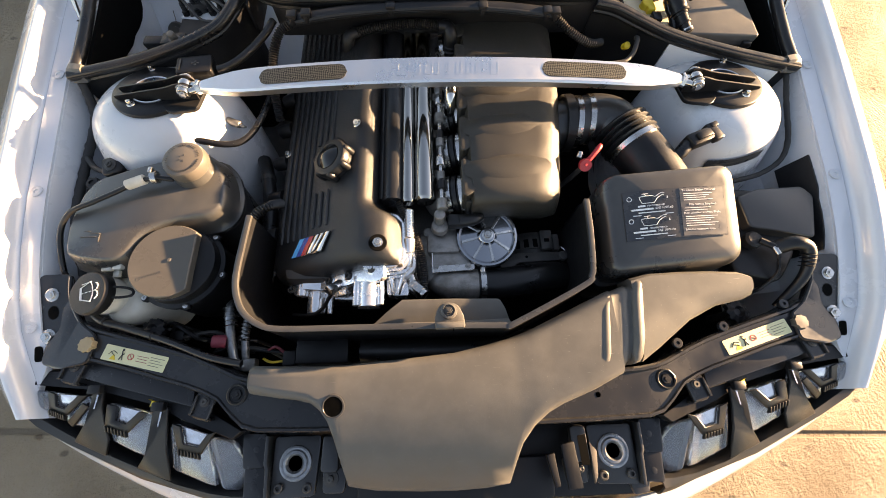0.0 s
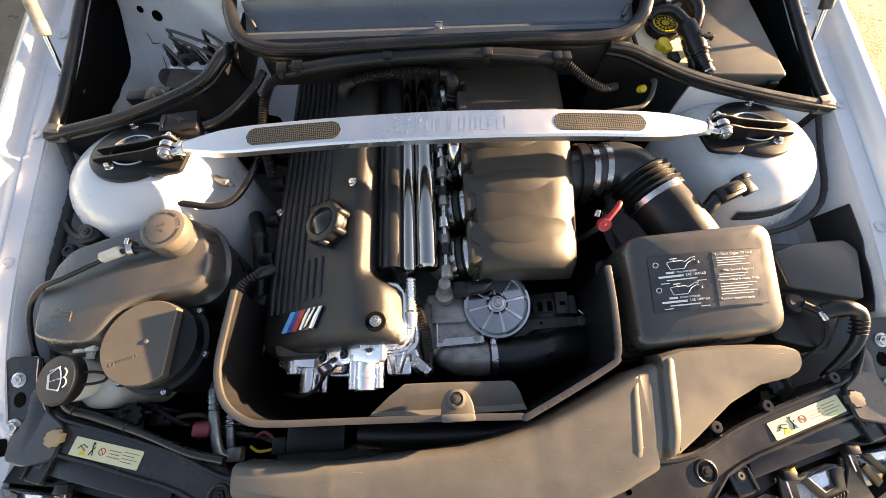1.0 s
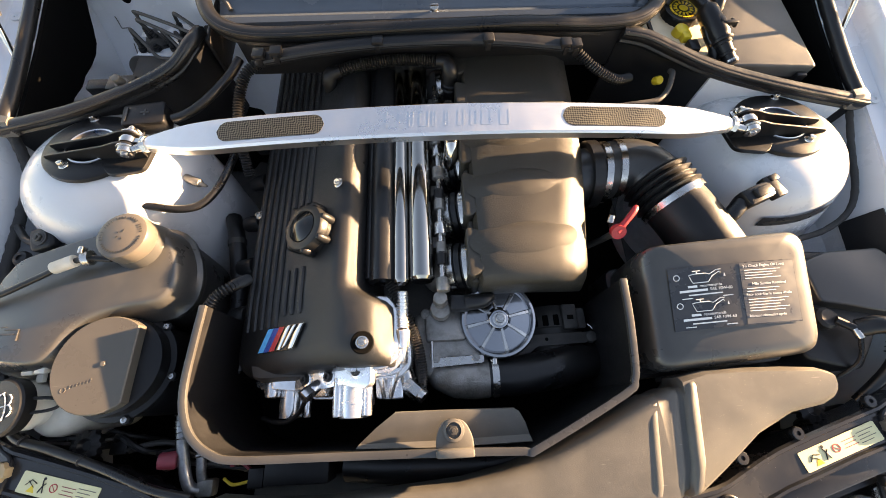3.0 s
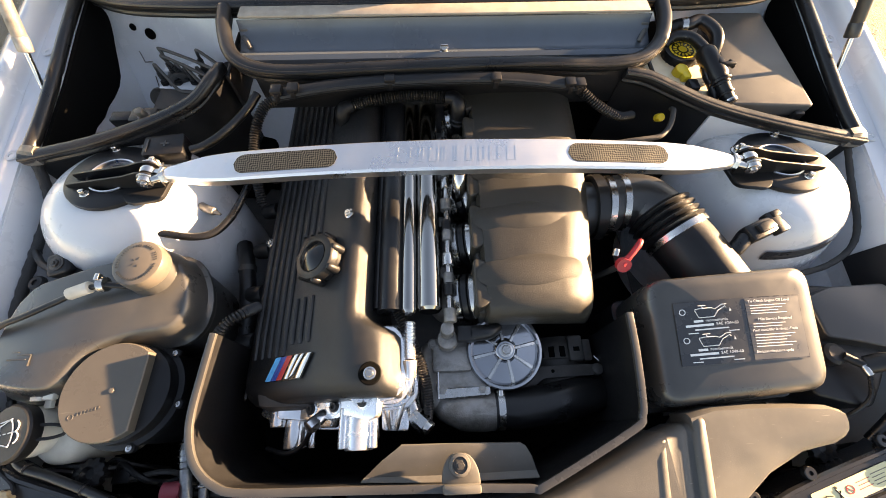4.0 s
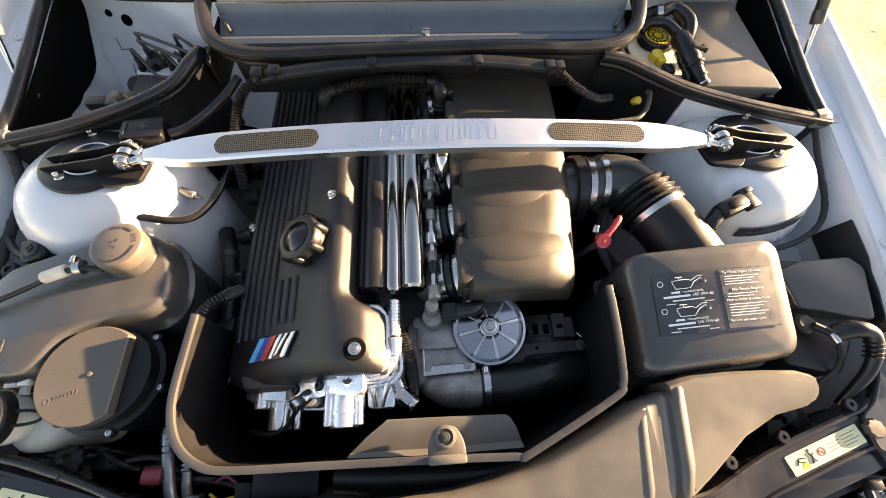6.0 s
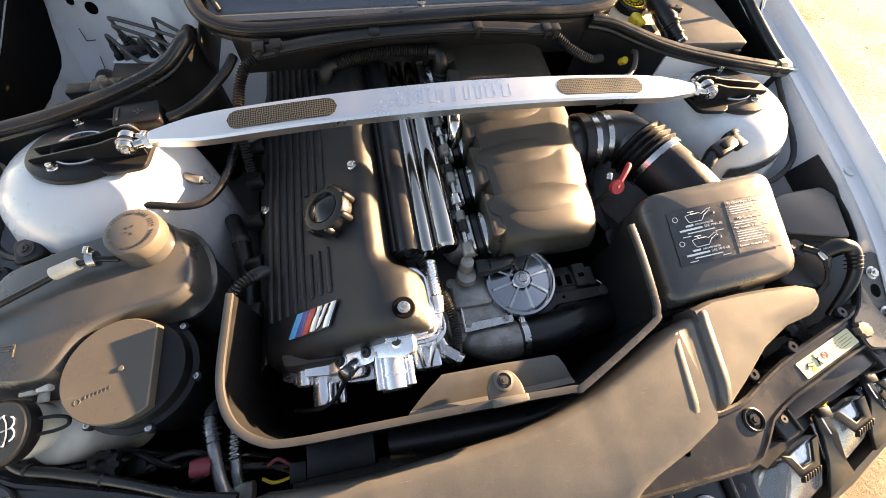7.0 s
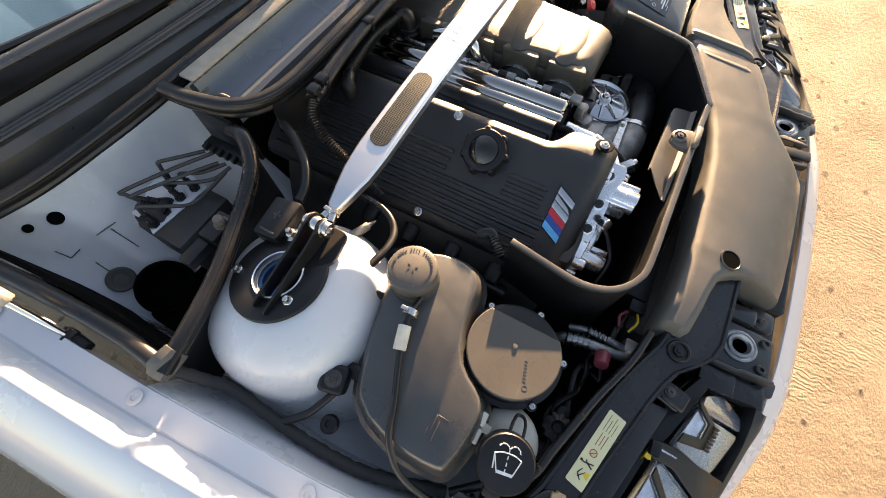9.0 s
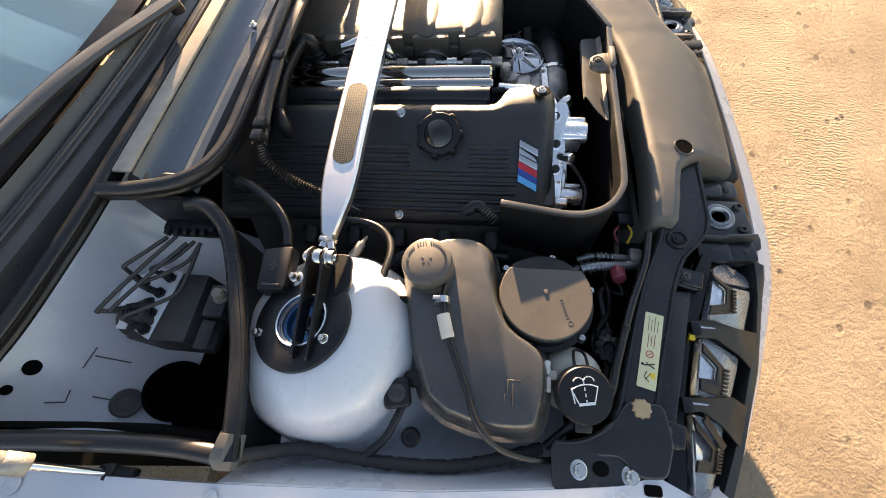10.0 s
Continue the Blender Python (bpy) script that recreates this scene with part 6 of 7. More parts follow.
    part("plug", side(join(spin([(0.0165, 0), (0.0165, 0.003), (0.0145, 0.0045), (0.0125, 0.003), (0.012, 0.001), (0, 0.001)], 28, Matrix.Translation((0.349, -0.504, 0.7615))), hexhead((0.349, -0.504, 0.7605), (0, 0, 1), 0.0085, 0.005))), BLACK, front, "round plug with a hexagon centre")
    if s > 0:
        part("small_hole", spin([(0.0042, 0.7640), (0.0, 0.7640)], 18, Matrix.Translation((0.232, -0.524, 0))), DEEP, front)
        for x, y, z in ((0.382, -0.447, 0.760), (0.470, -0.421, 0.759), (0.590, -0.385, 0.759)):
            part("rear_tab", spin([(0.0085, 0), (0.0085, 0.006), (0.0075, 0.007), (0.003, 0.007), (0.0025, 0.004), (0, 0.004)], 20, Matrix.Translation((x, y, z))), PANEL, front)
    # clips that hold the lamp to the panel
    for x, y in ((0.408, -0.517), (0.633, -0.455)):
        m = Matrix.Translation((x, y, 0.744)) @ Matrix.Rotation(radians(14), 4, "Z")
        cl = part("lamp_bracket", side(join(prism(rounded([(-0.016, 0.018), (0.016, 0.018), (0.017, -0.014), (0.010, -0.022), (-0.015, -0.022)], 0.004), -0.004, 0.004, 0.0015, 1, m.copy()), box((0.013, -0.004, 0.004), (0.004, 0.030, 0.010), 0.001, 1, m.copy()), box((-0.002, -0.022, -0.016), (0.026, 0.004, 0.030), 0.001, 1, m.copy()))), PANEL, front)
        part("bracket_screw", side(done(join(spin([(0.008, 0.004), (0.008, 0.0055), (0.0055, 0.0062), (0.0052, 0.008), (0.002, 0.008), (0.0015, 0.006), (0, 0.006)], 20)), m @ Matrix.Translation((-0.001, 0.004, 0)))), IRON, cl)
    # latch carrier: stepped leg, ring plate and inner stay
    leg = part("latch_leg", side(join(prism(rounded([(0.318, -0.566), (0.358, -0.566), (0.352, -0.619), (0.318, -0.618)], 0.004), 0.690, 0.702, 0.002), prism(rounded([(0.318, -0.616), (0.351, -0.616), (0.347, -0.664), (0.314, -0.662)], 0.005), 0.682, 0.697, 0.002))), PANEL, front)
    for x, y, z in ((0.332, -0.590, 0.7015), (0.331, -0.646, 0.6965)):
        part("rivet", side(spin([(0.0055, 0), (0.0055, 0.0008), (0.0045, 0.0012), (0, 0.0010)], 16, Matrix.Translation((x, y, z)))), PANEL, leg)
    part("leg_rib", side(wall([(0.313, -0.570), (0.312, -0.612), (0.309, -0.618), (0.306, -0.664)], 0.003, 0.66, 0.712, 0.0015)), SATIN, front)
    pl = part("latch_plate", side(prism(rounded([(0.226, -0.572), (0.304, -0.572), (0.303, -0.664), (0.232, -0.662)], 0.008), 0.688, 0.700, 0.002, 2)), SATIN, front)
    part("catch_ring", side(spin([(0.010, 0.690), (0.0115, 0.703), (0.0150, 0.707), (0.0190, 0.706), (0.0205, 0.7035), (0.0235, 0.7045), (0.0262, 0.7035), (0.0275, 0.699)], 40, Matrix.Translation((0.2655, -0.613, 0)), None, False)), GREYMETAL, pl, "grey metal catch ring")
    part("catch_hole", side(spin([(0.0118, 0.7020), (0.0, 0.7020)], 24, Matrix.Translation((0.2655, -0.613, 0)))), DEEP, pl)
    for x, y in ((0.2435, -0.649), (0.290, -0.648)):
        part("plate_bolt", side(spin([(0.0075, 0.699), (0.0075, 0.7045), (0.0058, 0.706), (0.0034, 0.706), (0.003, 0.702), (0, 0.702)], 18, Matrix.Translation((x, y, 0)))), IRON, pl)
    part("latch_lug", side(prism(rounded([(0.288, -0.655), (0.325, -0.650), (0.322, -0.678), (0.296, -0.682)], 0.005), 0.680, 0.690, 0.002)), SATIN, front)
    part("inner_stay", side(join(prism(rounded([(0.196, -0.572), (0.222, -0.572), (0.224, -0.628), (0.194, -0.628)], 0.008), 0.690, 0.707, 0.003), prism(rounded([(0.180, -0.622), (0.222, -0.622), (0.220, -0.660), (0.184, -0.660)], 0.008), 0.684, 0.697, 0.003))), SATIN, front)
    part("stay_washer", side(spin([(0.0125, 0.696), (0.0125, 0.699), (0.0060, 0.7000), (0.0055, 0.705), (0.003, 0.706), (0, 0.705)], 24, Matrix.Translation((0.207, -0.638, 0)))), IRON, front)
    if s > 0:
        part("latch_flap", join(prism([(0.176, -0.600), (0.198, -0.596), (0.204, -0.664), (0.180, -0.666)], 0.706, 0.712, 0.001), prism([(0.150, -0.615), (0.163, -0.612), (0.168, -0.660), (0.160, -0.662)], 0.700, 0.712, 0.001)), BLACK, front, "brown dusty latch flap")
        part("latch_slot", prism([(0.206, -0.588), (0.220, -0.586), (0.222, -0.632), (0.208, -0.632)], 0.7075, 0.7082), DEEP, front)
        part("latch_tongue", prism([(0.225, -0.598), (0.236, -0.612), (0.232, -0.648), (0.226, -0.660)], 0.700, 0.708, 0.001), BROWNISH, front)


both(panel_half)


# ---- headlights ----
def headlight(s, flip):
    def side(bm):
        """The lamp rises towards its back edge."""
        for v in bm.verts:
            v.co.z += 0.040 - 0.55 * max(0.0, -0.475 - 0.30 * (0.735 - v.co.x) - v.co.y)
        return flip(bm)

    def sheet(outline, z0, z1, bev=0.001, seg=1):
        return side(prism(outline, 0.690 + z0, 0.690 + z1, bev, seg))

    h = thing("headlight", (s * 0.56, -0.56, 0.60), "clear headlight seen from above under black clip frames", "headlight", "headlights")
    part("tray", sheet([(0.735, -0.452), (0.645, -0.455), (0.578, -0.478), (0.43, -0.515), (0.352, -0.560), (0.345, -0.66), (0.40, -0.662), (0.50, -0.628), (0.62, -0.575), (0.735, -0.512)], -0.075, -0.040), BLACK, h)
    part("rear_ledge", sheet([(0.728, -0.452), (0.645, -0.458), (0.578, -0.478), (0.43, -0.517), (0.352, -0.560), (0.366, -0.572), (0.45, -0.541), (0.50, -0.516), (0.60, -0.490), (0.715, -0.476)], -0.030, -0.006), BLACK, h)
    for k, (out, drop) in enumerate((([(0.705, -0.484), (0.604, -0.500), (0.612, -0.548), (0.640, -0.543), (0.706, -0.512)], 0.0), ([(0.580, -0.508), (0.492, -0.532), (0.514, -0.597), (0.535, -0.590), (0.577, -0.570)], 0.002), ([(0.470, -0.545), (0.405, -0.566), (0.398, -0.645), (0.412, -0.643), (0.474, -0.617)], 0.004))):
        part("lens", sheet(rounded(out, 0.006), -0.026 - drop, -0.004 - drop, 0.004, 3), LENS, h, "clear plastic lens chamber")
        part("reflector", sheet(rounded(inset(out, 0.003), 0.006), -0.036, -0.030 - drop), SILVER, h, "silvered lamp interior")
    fold = prism(rounded([(0.402, -0.567), (0.372, -0.578), (0.350, -0.615), (0.366, -0.655), (0.390, -0.650)], 0.006), 0.660, 0.684, 0.004, 3)
    for v in fold.verts:
        v.co.z -= 0.5 * max(0, 0.400 - v.co.x)
    part("lens", side(fold), LENS, h, "clear plastic lens chamber")
    # clip frames: open trapezoids with a comb along the front
    for outer, inner in (([(0.573, -0.511), (0.578, -0.545), (0.538, -0.557), (0.505, -0.527)], [(0.556, -0.514), (0.557, -0.537), (0.539, -0.543), (0.518, -0.524)]),
                         ([(0.461, -0.544), (0.452, -0.585), (0.413, -0.593), (0.388, -0.559)], [(0.446, -0.549), (0.440, -0.576), (0.416, -0.581), (0.402, -0.563)]),
                         ([(0.676, -0.487), (0.676, -0.517), (0.647, -0.527), (0.608, -0.496)], [(0.662, -0.492), (0.662, -0.511), (0.647, -0.516), (0.624, -0.496)])):
        fr = part("clip_frame", sheet(outer + inner[::-1], 0.0, 0.005), BLACK, h, "black angular clip frame")
        part("bulb_cover", sheet(inner, -0.006, -0.001), SILVER, h, "silvered bulb cover")
        a, b = Vector(outer[1]), Vector(outer[2])
        for k in range(7):
            q = a.lerp(b, (k + 0.5) / 7)
            part("comb_tooth", side(box((q.x, q.y - 0.003, 0.694), (0.0028, 0.009, 0.008), 0.0005, 1)), BLACK, fr)
    for line in ([(0.603, -0.484), (0.585, -0.490), (0.582, -0.515), (0.575, -0.566), (0.585, -0.592), (0.640, -0.568), (0.616, -0.541), (0.601, -0.512)],
                 [(0.497, -0.515), (0.472, -0.520), (0.469, -0.548), (0.473, -0.585), (0.472, -0.634), (0.530, -0.612), (0.512, -0.590), (0.497, -0.549)]):
        part("strap", sheet(line, -0.002, 0.004, 0.0012), BLACK, h, "black lamp strap")
        x, y = (line[0][0] + line[1][0]) / 2, line[1][1]
        part("strap_hook", side(box((x + 0.001, y + 0.002, 0.697), (0.020, 0.014, 0.012), 0.002)), BLACK, h)
        part("strap_slit", sheet([(x - 0.004, y - 0.006), (x - 0.001, y - 0.006), (x - 0.001, y - 0.028), (x - 0.003, y - 0.028)], 0.0042, 0.0048, 0), SILVER, h)
    part("brace", sheet([(0.604, -0.514), (0.614, -0.508), (0.648, -0.536), (0.640, -0.545)], -0.002, 0.003, 0.001), BLACK, h)
    # dark lip between the lens and the bumper
    rows = []
    for x, yi, yo in ((0.742, -0.470, -0.492), (0.735, -0.500, -0.524), (0.705, -0.530, -0.551), (0.650, -0.560, -0.580), (0.594, -0.588, -0.604), (0.530, -0.614, -0.630), (0.468, -0.640, -0.648), (0.410, -0.655, -0.665), (0.372, -0.660, -0.678), (0.345, -0.660, -0.684)):
        zi = 0.730 - 0.55 * max(0.0, -0.475 - 0.30 * (0.735 - x) - yi)
        rows.append([(x, yi + 0.012, zi - 0.045), (x, yi + 0.003, zi - 0.008), (x, yi, zi - 0.003), (x - 0.2 * (yo - yi), yi * 0.4 + yo * 0.6, zi - 0.006), (x, yo, 0.676), (x, yo - 0.003, 0.668), (x, yo - 0.002, 0.64)])
    part("front_lip", flip(skin(rows, 0.003)), LIPRUBBER, h, "black rubber lip above the bumper")
    part("adjuster", flip(prism([(0.500, -0.509), (0.507, -0.506), (0.487, -0.513), (0.486, -0.517), (0.502, -0.517)], 0.728, 0.736, 0.001)), YELLOW, h, "small yellow adjuster tab")


both(headlight)

# ---- right-hand side of the bay ----
fuse = thing("fuse_box", (0.62, -0.24, 0.62), "smooth dark box beside the airbox with a hose", "fuse box")
part("cover", prism(rounded([(0.600, -0.164), (0.690, -0.160), (0.706, -0.182), (0.676, -0.268), (0.560, -0.243), (0.556, -0.180)], 0.008, 4), 0.72, 0.785, 0.004, 3), SATIN, fuse, "smooth dark moulded cover")
part("shoulder", prism(rounded([(0.545, -0.150), (0.655, -0.158), (0.690, -0.180), (0.676, -0.240), (0.640, -0.300), (0.600, -0.345), (0.520, -0.322), (0.530, -0.20)], 0.014, 5), 0.70, 0.764, 0.006, 3), BLACK, fuse)
part("base", prism(rounded([(0.54, -0.155), (0.66, -0.15), (0.675, -0.24), (0.60, -0.335), (0.52, -0.315)], 0.014), 0.60, 0.70), BLACK, fuse)
part("round_connector", join(spin([(0.016, 0.768), (0.016, 0.782), (0.012, 0.786), (0, 0.786)], 24, Matrix.Translation((0.562, -0.268, 0))), cyl((0.568, -0.272, 0.786), (0.590, -0.288, 0.790), 0.006, n=12)), BLACK, fuse)
part("connector_tip", cyl((0.586, -0.285, 0.790), (0.592, -0.300, 0.788), 0.0055, n=12, bev=0.001), ZINC, fuse)
part("connector_cable", tube([(0.592, -0.300, 0.788), (0.590, -0.33, 0.775), (0.575, -0.35, 0.75), (0.56, -0.36, 0.72)], 0.003, 8), RUBBER, fuse)
part("vent_hose", tube([(0.597, -0.286, 0.785), (0.615, -0.284, 0.800), (0.635, -0.292, 0.800), (0.640, -0.315, 0.790), (0.632, -0.345, 0.770), (0.60, -0.385, 0.735)], [0.013, 0.013, 0.012, 0.010, 0.009, 0.007], 14, 6), RUBBER, fuse, "curved black rubber hose")
for k in range(4):
    y = -0.305 - k * 0.006
    part("hose_ridge", spin([(0.0115, -0.001), (0.0128, 0), (0.0115, 0.001)], 18, Matrix.Translation((0.6385 - 0.001 * k, y, 0.795 - 0.003 * k)) @ Vector((-0.1, -1, -0.4)).to_track_quat("Z", "Y").to_matrix().to_4x4()), RUBBER, fuse)
stick = thing("dipstick", (0.255, -0.13, 0.78), "red plastic oil dipstick loop handle", "dipstick")
part("handle", join(tube([(0.245, -0.140, 0.842), (0.258, -0.128, 0.850), (0.272, -0.113, 0.854), (0.277, -0.106, 0.852)], [0.006, 0.0045, 0.005, 0.004], 10, 5), spin([(0.004, -0.004), (0.011, -0.004), (0.011, 0.004), (0.004, 0.004)], 20, Matrix.Translation((0.247, -0.140, 0.842)) @ Matrix.Rotation(radians(50), 4, "X"))), RED, stick)
part("tube", tube([(0.246, -0.139, 0.838), (0.240, -0.13, 0.78), (0.23, -0.11, 0.68)], 0.005, 10, 4), IRON, stick)
part("collar", cyl((0.236, -0.128, 0.846), (0.240, -0.118, 0.850), 0.005, n=12, bev=0.001), ZINC, stick)
tl = thing("tower_label", (0.56, -0.10, 0.80), "narrow black sticker on the strut tower with a pale line", "sticker")
rows, line_rows = [], []
for k in range(15):
    t = k / 14
    a = radians(-104 + 42 * t)
    f = (1 + 0.035 * math.cos(2 * a)) / 0.9685
    spot = lambda v, out: (0.546 + (0.1444 - 0.002 * t - 0.0042 * v + out) * f * math.cos(a), 0.034 + (0.1444 - 0.002 * t - 0.0042 * v + out) * f * math.sin(a), 0.7785 + 0.0165 * t + 0.0195 * v)
    rows.append([spot(v, 0.0050) for v in (0.0, 0.33, 0.67, 1.0)])
    line_rows.append([spot(v, 0.0056) for v in (0.46, 0.56)])
part("foil", skin(rows, 0.0005), FOIL, tl)
part("print_line", skin(line_rows[2:-2], 0.0003), BROWNISH, tl)

# brake fluid reservoir, hoses and filter housing in the back corner
brake = thing("brake_reservoir", (0.43, 0.24, 0.78), "milky brake fluid reservoir with a black yellow-printed cap", "brake reservoir")
part("tank_body", prism(rounded([(0.385, 0.325), (0.480, 0.315), (0.488, 0.25), (0.478, 0.180), (0.41, 0.190), (0.365, 0.225)], 0.014, 5), 0.77, 0.860, 0.008, 3), CREAM, brake, "milky plastic tank")
bc = part("cap", spin([(0.034, 0.846), (0.0345, 0.868), (0.032, 0.873), (0.0, 0.874)], 60, Matrix.Translation((0.447, 0.283, 0)), lambda a, i: 1 + (0.03 * math.cos(24 * a) if i < 2 else 0)), BLACK, brake, "black ridged cap")
part("cap_print", join(*[box((0, 0, 0), (0.0035, 0.0065, 0.0006), 0, 1, Matrix.Translation((0.447 + r * math.cos(a), 0.283 + r * math.sin(a), 0.8742)) @ Matrix.Rotation(a + (math.pi / 2 if r != 0.0225 else 0), 4, "Z")) for r, cnt in ((0.0225, 18), (0.0145, 14)) for a in (2 * math.pi * k / cnt for k in range(cnt))], spin([(0.004, 0.8738), (0.008, 0.8747), (0.004, 0.8747)], 20, Matrix.Translation((0.447, 0.283, 0)))), YELLOW, bc, "yellow printed warning ring")
part("sensor", join(cyl((0.432, 0.236, 0.850), (0.432, 0.233, 0.874), 0.013, 0.012, 20, 0.003), box((0.437, 0.222, 0.866), (0.016, 0.020, 0.014), 0.003)), YELLOW, brake, "yellow level sensor plug")
part("sensor_plug", box((0.445, 0.198, 0.862), (0.018, 0.024, 0.018), 0.003), BLACK, brake)
hoses = thing("vacuum_hose", (0.48, 0.26, 0.82), "black vacuum hoses with a valve behind the reservoir", "hose")
part("loop", tube([(0.425, 0.335, 0.872), (0.447, 0.337, 0.884), (0.460, 0.331, 0.889), (0.488, 0.338, 0.892), (0.506, 0.308, 0.891), (0.508, 0.287, 0.880), (0.503, 0.272, 0.855), (0.500, 0.262, 0.82)], 0.0118, 16, 6), RUBBER, hoses)
part("clamp", spin([(0.0125, -0.005), (0.0138, -0.005), (0.0138, 0.005), (0.0125, 0.005)], 24, Matrix.Translation((0.456, 0.332, 0.8875)) @ Vector((1, -0.1, 0.2)).to_track_quat("Z", "Y").to_matrix().to_4x4()), ZINC, hoses)
part("second_hose", tube([(0.418, 0.300, 0.872), (0.432, 0.306, 0.884), (0.455, 0.294, 0.891), (0.469, 0.270, 0.890), (0.473, 0.252, 0.889)], 0.0098, 16, 6), RUBBER, hoses)
line = [Vector((0.470, 0.260, 0.890)), Vector((0.4785, 0.205, 0.884)), Vector((0.4865, 0.179, 0.876)), Vector((0.499, 0.152, 0.864))]
steps = ((0.0, 0.0125), (0.04, 0.0165), (0.10, 0.0172), (0.40, 0.0168), (0.42, 0.0150), (0.47, 0.0150), (0.475, 0.0178), (0.53, 0.0178), (0.535, 0.0140), (0.60, 0.0145), (0.605, 0.0125), (0.76, 0.0118), (0.765, 0.0135), (0.80, 0.0135), (0.805, 0.0110), (0.92, 0.0105), (0.925, 0.0122), (0.97, 0.0120), (1.0, 0.008))
barrel = glide(line, 10)
spots = [barrel[min(len(barrel) - 1, int(k * (len(barrel) - 1)))].lerp(barrel[min(len(barrel) - 1, int(k * (len(barrel) - 1)) + 1)], k * (len(barrel) - 1) % 1) for k, r in steps]
part("valve", tube(spots, [r for k, r in steps], 20, 0), BLACK, hoses, "black stepped valve body")
part("valve_clip", join(box((0.492, 0.212, 0.898), (0.026, 0.007, 0.008), 0.002), box((0.503, 0.217, 0.894), (0.006, 0.018, 0.007), 0.002), box((0.480, 0.219, 0.9005), (0.010, 0.016, 0.005), 0.0015)), BLACK, hoses)
part("clamp", spin([(0.0110, -0.002), (0.0118, -0.002), (0.0118, 0.002), (0.0110, 0.002)], 20, Matrix.Translation((0.496, 0.158, 0.867)) @ Vector((0.4, -0.9, -0.35)).to_track_quat("Z", "Y").to_matrix().to_4x4()), ZINC, hoses)
part("drop_hose", tube([(0.466, 0.225, 0.880), (0.468, 0.206, 0.877), (0.476, 0.187, 0.868), (0.481, 0.172, 0.852), (0.482, 0.165, 0.82)], 0.0085, 14, 5), RUBBER, hoses)
filt = thing("filter_housing", (0.58, 0.28, 0.70), "dark slab-sided filter housing behind the strut tower", "filter housing")
part("box", prism(rounded([(0.545, 0.41), (0.655, 0.408), (0.650, 0.148), (0.495, 0.156), (0.500, 0.23), (0.545, 0.33)], 0.006, 3), 0.70, 0.862, 0.007, 3), FADED, filt, "smooth dark slab box")
part("lid_seam", prism(rounded([(0.543, 0.412), (0.657, 0.410), (0.652, 0.146), (0.493, 0.154), (0.498, 0.231), (0.543, 0.332)], 0.006, 3), 0.832, 0.838, 0.002, 2), BLACK, filt, "narrow lid flange round the box")
for x, y in ((0.512, 0.160), (0.630, 0.150)):
    part("clip", box((x, y - 0.008, 0.838), (0.018, 0.010, 0.028), 0.003), BLACK, filt)
brake_line = thing("brake_pipe", (0.34, 0.07, 0.84), "thin dark metal pipe rising to the bulkhead", "pipe")
part("brake_line", tube([(0.395, 0.150, 0.858), (0.394, 0.140, 0.862), (0.385, 0.116, 0.856), (0.372, 0.100, 0.852), (0.355, 0.0925, 0.850), (0.312, 0.088, 0.848), (0.27, 0.085, 0.842)], 0.0046, 12, 6), IRON, brake_line)
part("yellow_cap", spin([(0.007, -0.012), (0.0075, 0.0), (0.006, 0.003), (0, 0.0035)], 18, Matrix.Translation((0.380, 0.142, 0.846)) @ Matrix.Rotation(radians(40), 4, "X")), YELLOW, brake_line, "small yellow cap")


# ---- left-hand back corner ----
absu = thing("brake_control_unit", (-0.52, 0.29, 0.70), "brake control block with bent steel pipes and a bright plate", "brake unit")
part("block", box((-0.525, 0.285, 0.755), (0.11, 0.10, 0.09), 0.006), IRON, absu)
# Lifted white in place of zinc, which would mirror the dark corner.
part("plate", prism([(-0.580, 0.291), (-0.470, 0.279), (-0.462, 0.330), (-0.500, 0.372), (-0.520, 0.372), (-0.562, 0.335)], 0.800, 0.803, 0.0006, 1), PANELWHITE, absu, "bright bent sheet plate")
part("motor", cyl((-0.555, 0.345, 0.79), (-0.535, 0.30, 0.80), 0.024, 0.024, 20, 0.004), IRON, absu)
part("motor_label", box((-0.553, 0.330, 0.815), (0.034, 0.016, 0.001), 0, 1, None), PRINT, absu)
for (bx, by), (ax, ay, az), run in (((-0.540, 0.301), (-0.555, 0.333, 0.856), [(-0.49, 0.306, 0.853), (-0.427, 0.274, 0.848)]), ((-0.526, 0.312), (-0.550, 0.319, 0.850), [(-0.49, 0.290, 0.846), (-0.436, 0.258, 0.842)]),
                                 ((-0.566, 0.300), (-0.562, 0.300, 0.846), [(-0.538, 0.278, 0.836), (-0.513, 0.254, 0.826), (-0.480, 0.250, 0.825), (-0.440, 0.246, 0.830)]), ((-0.508, 0.301), (-0.510, 0.303, 0.842), [(-0.486, 0.280, 0.834), (-0.460, 0.256, 0.828), (-0.430, 0.244, 0.832)]),
                                 ((-0.482, 0.294), (-0.484, 0.297, 0.840), [(-0.462, 0.276, 0.835), (-0.430, 0.252, 0.836)]), ((-0.496, 0.334), (-0.487, 0.332, 0.852), [(-0.462, 0.316, 0.850), (-0.430, 0.290, 0.847)])):
    base, peak = Vector((bx, by, 0.804)), Vector((ax, ay, az))
    part("pipe", tube([base, base.lerp(peak, 0.5), base.lerp(peak, 0.93), peak + Vector((0.003, -0.001, 0.002))] + run, 0.0031, 10, 6), IRON, absu, "bent dark steel brake pipe")
    part("pipe_sleeve", tube([base.lerp(peak, 0.12), base.lerp(peak, 0.62)], 0.0050, 10, 2, ridge=0.0005, pitch=0.004), RUBBER, absu, "black pipe sleeve")
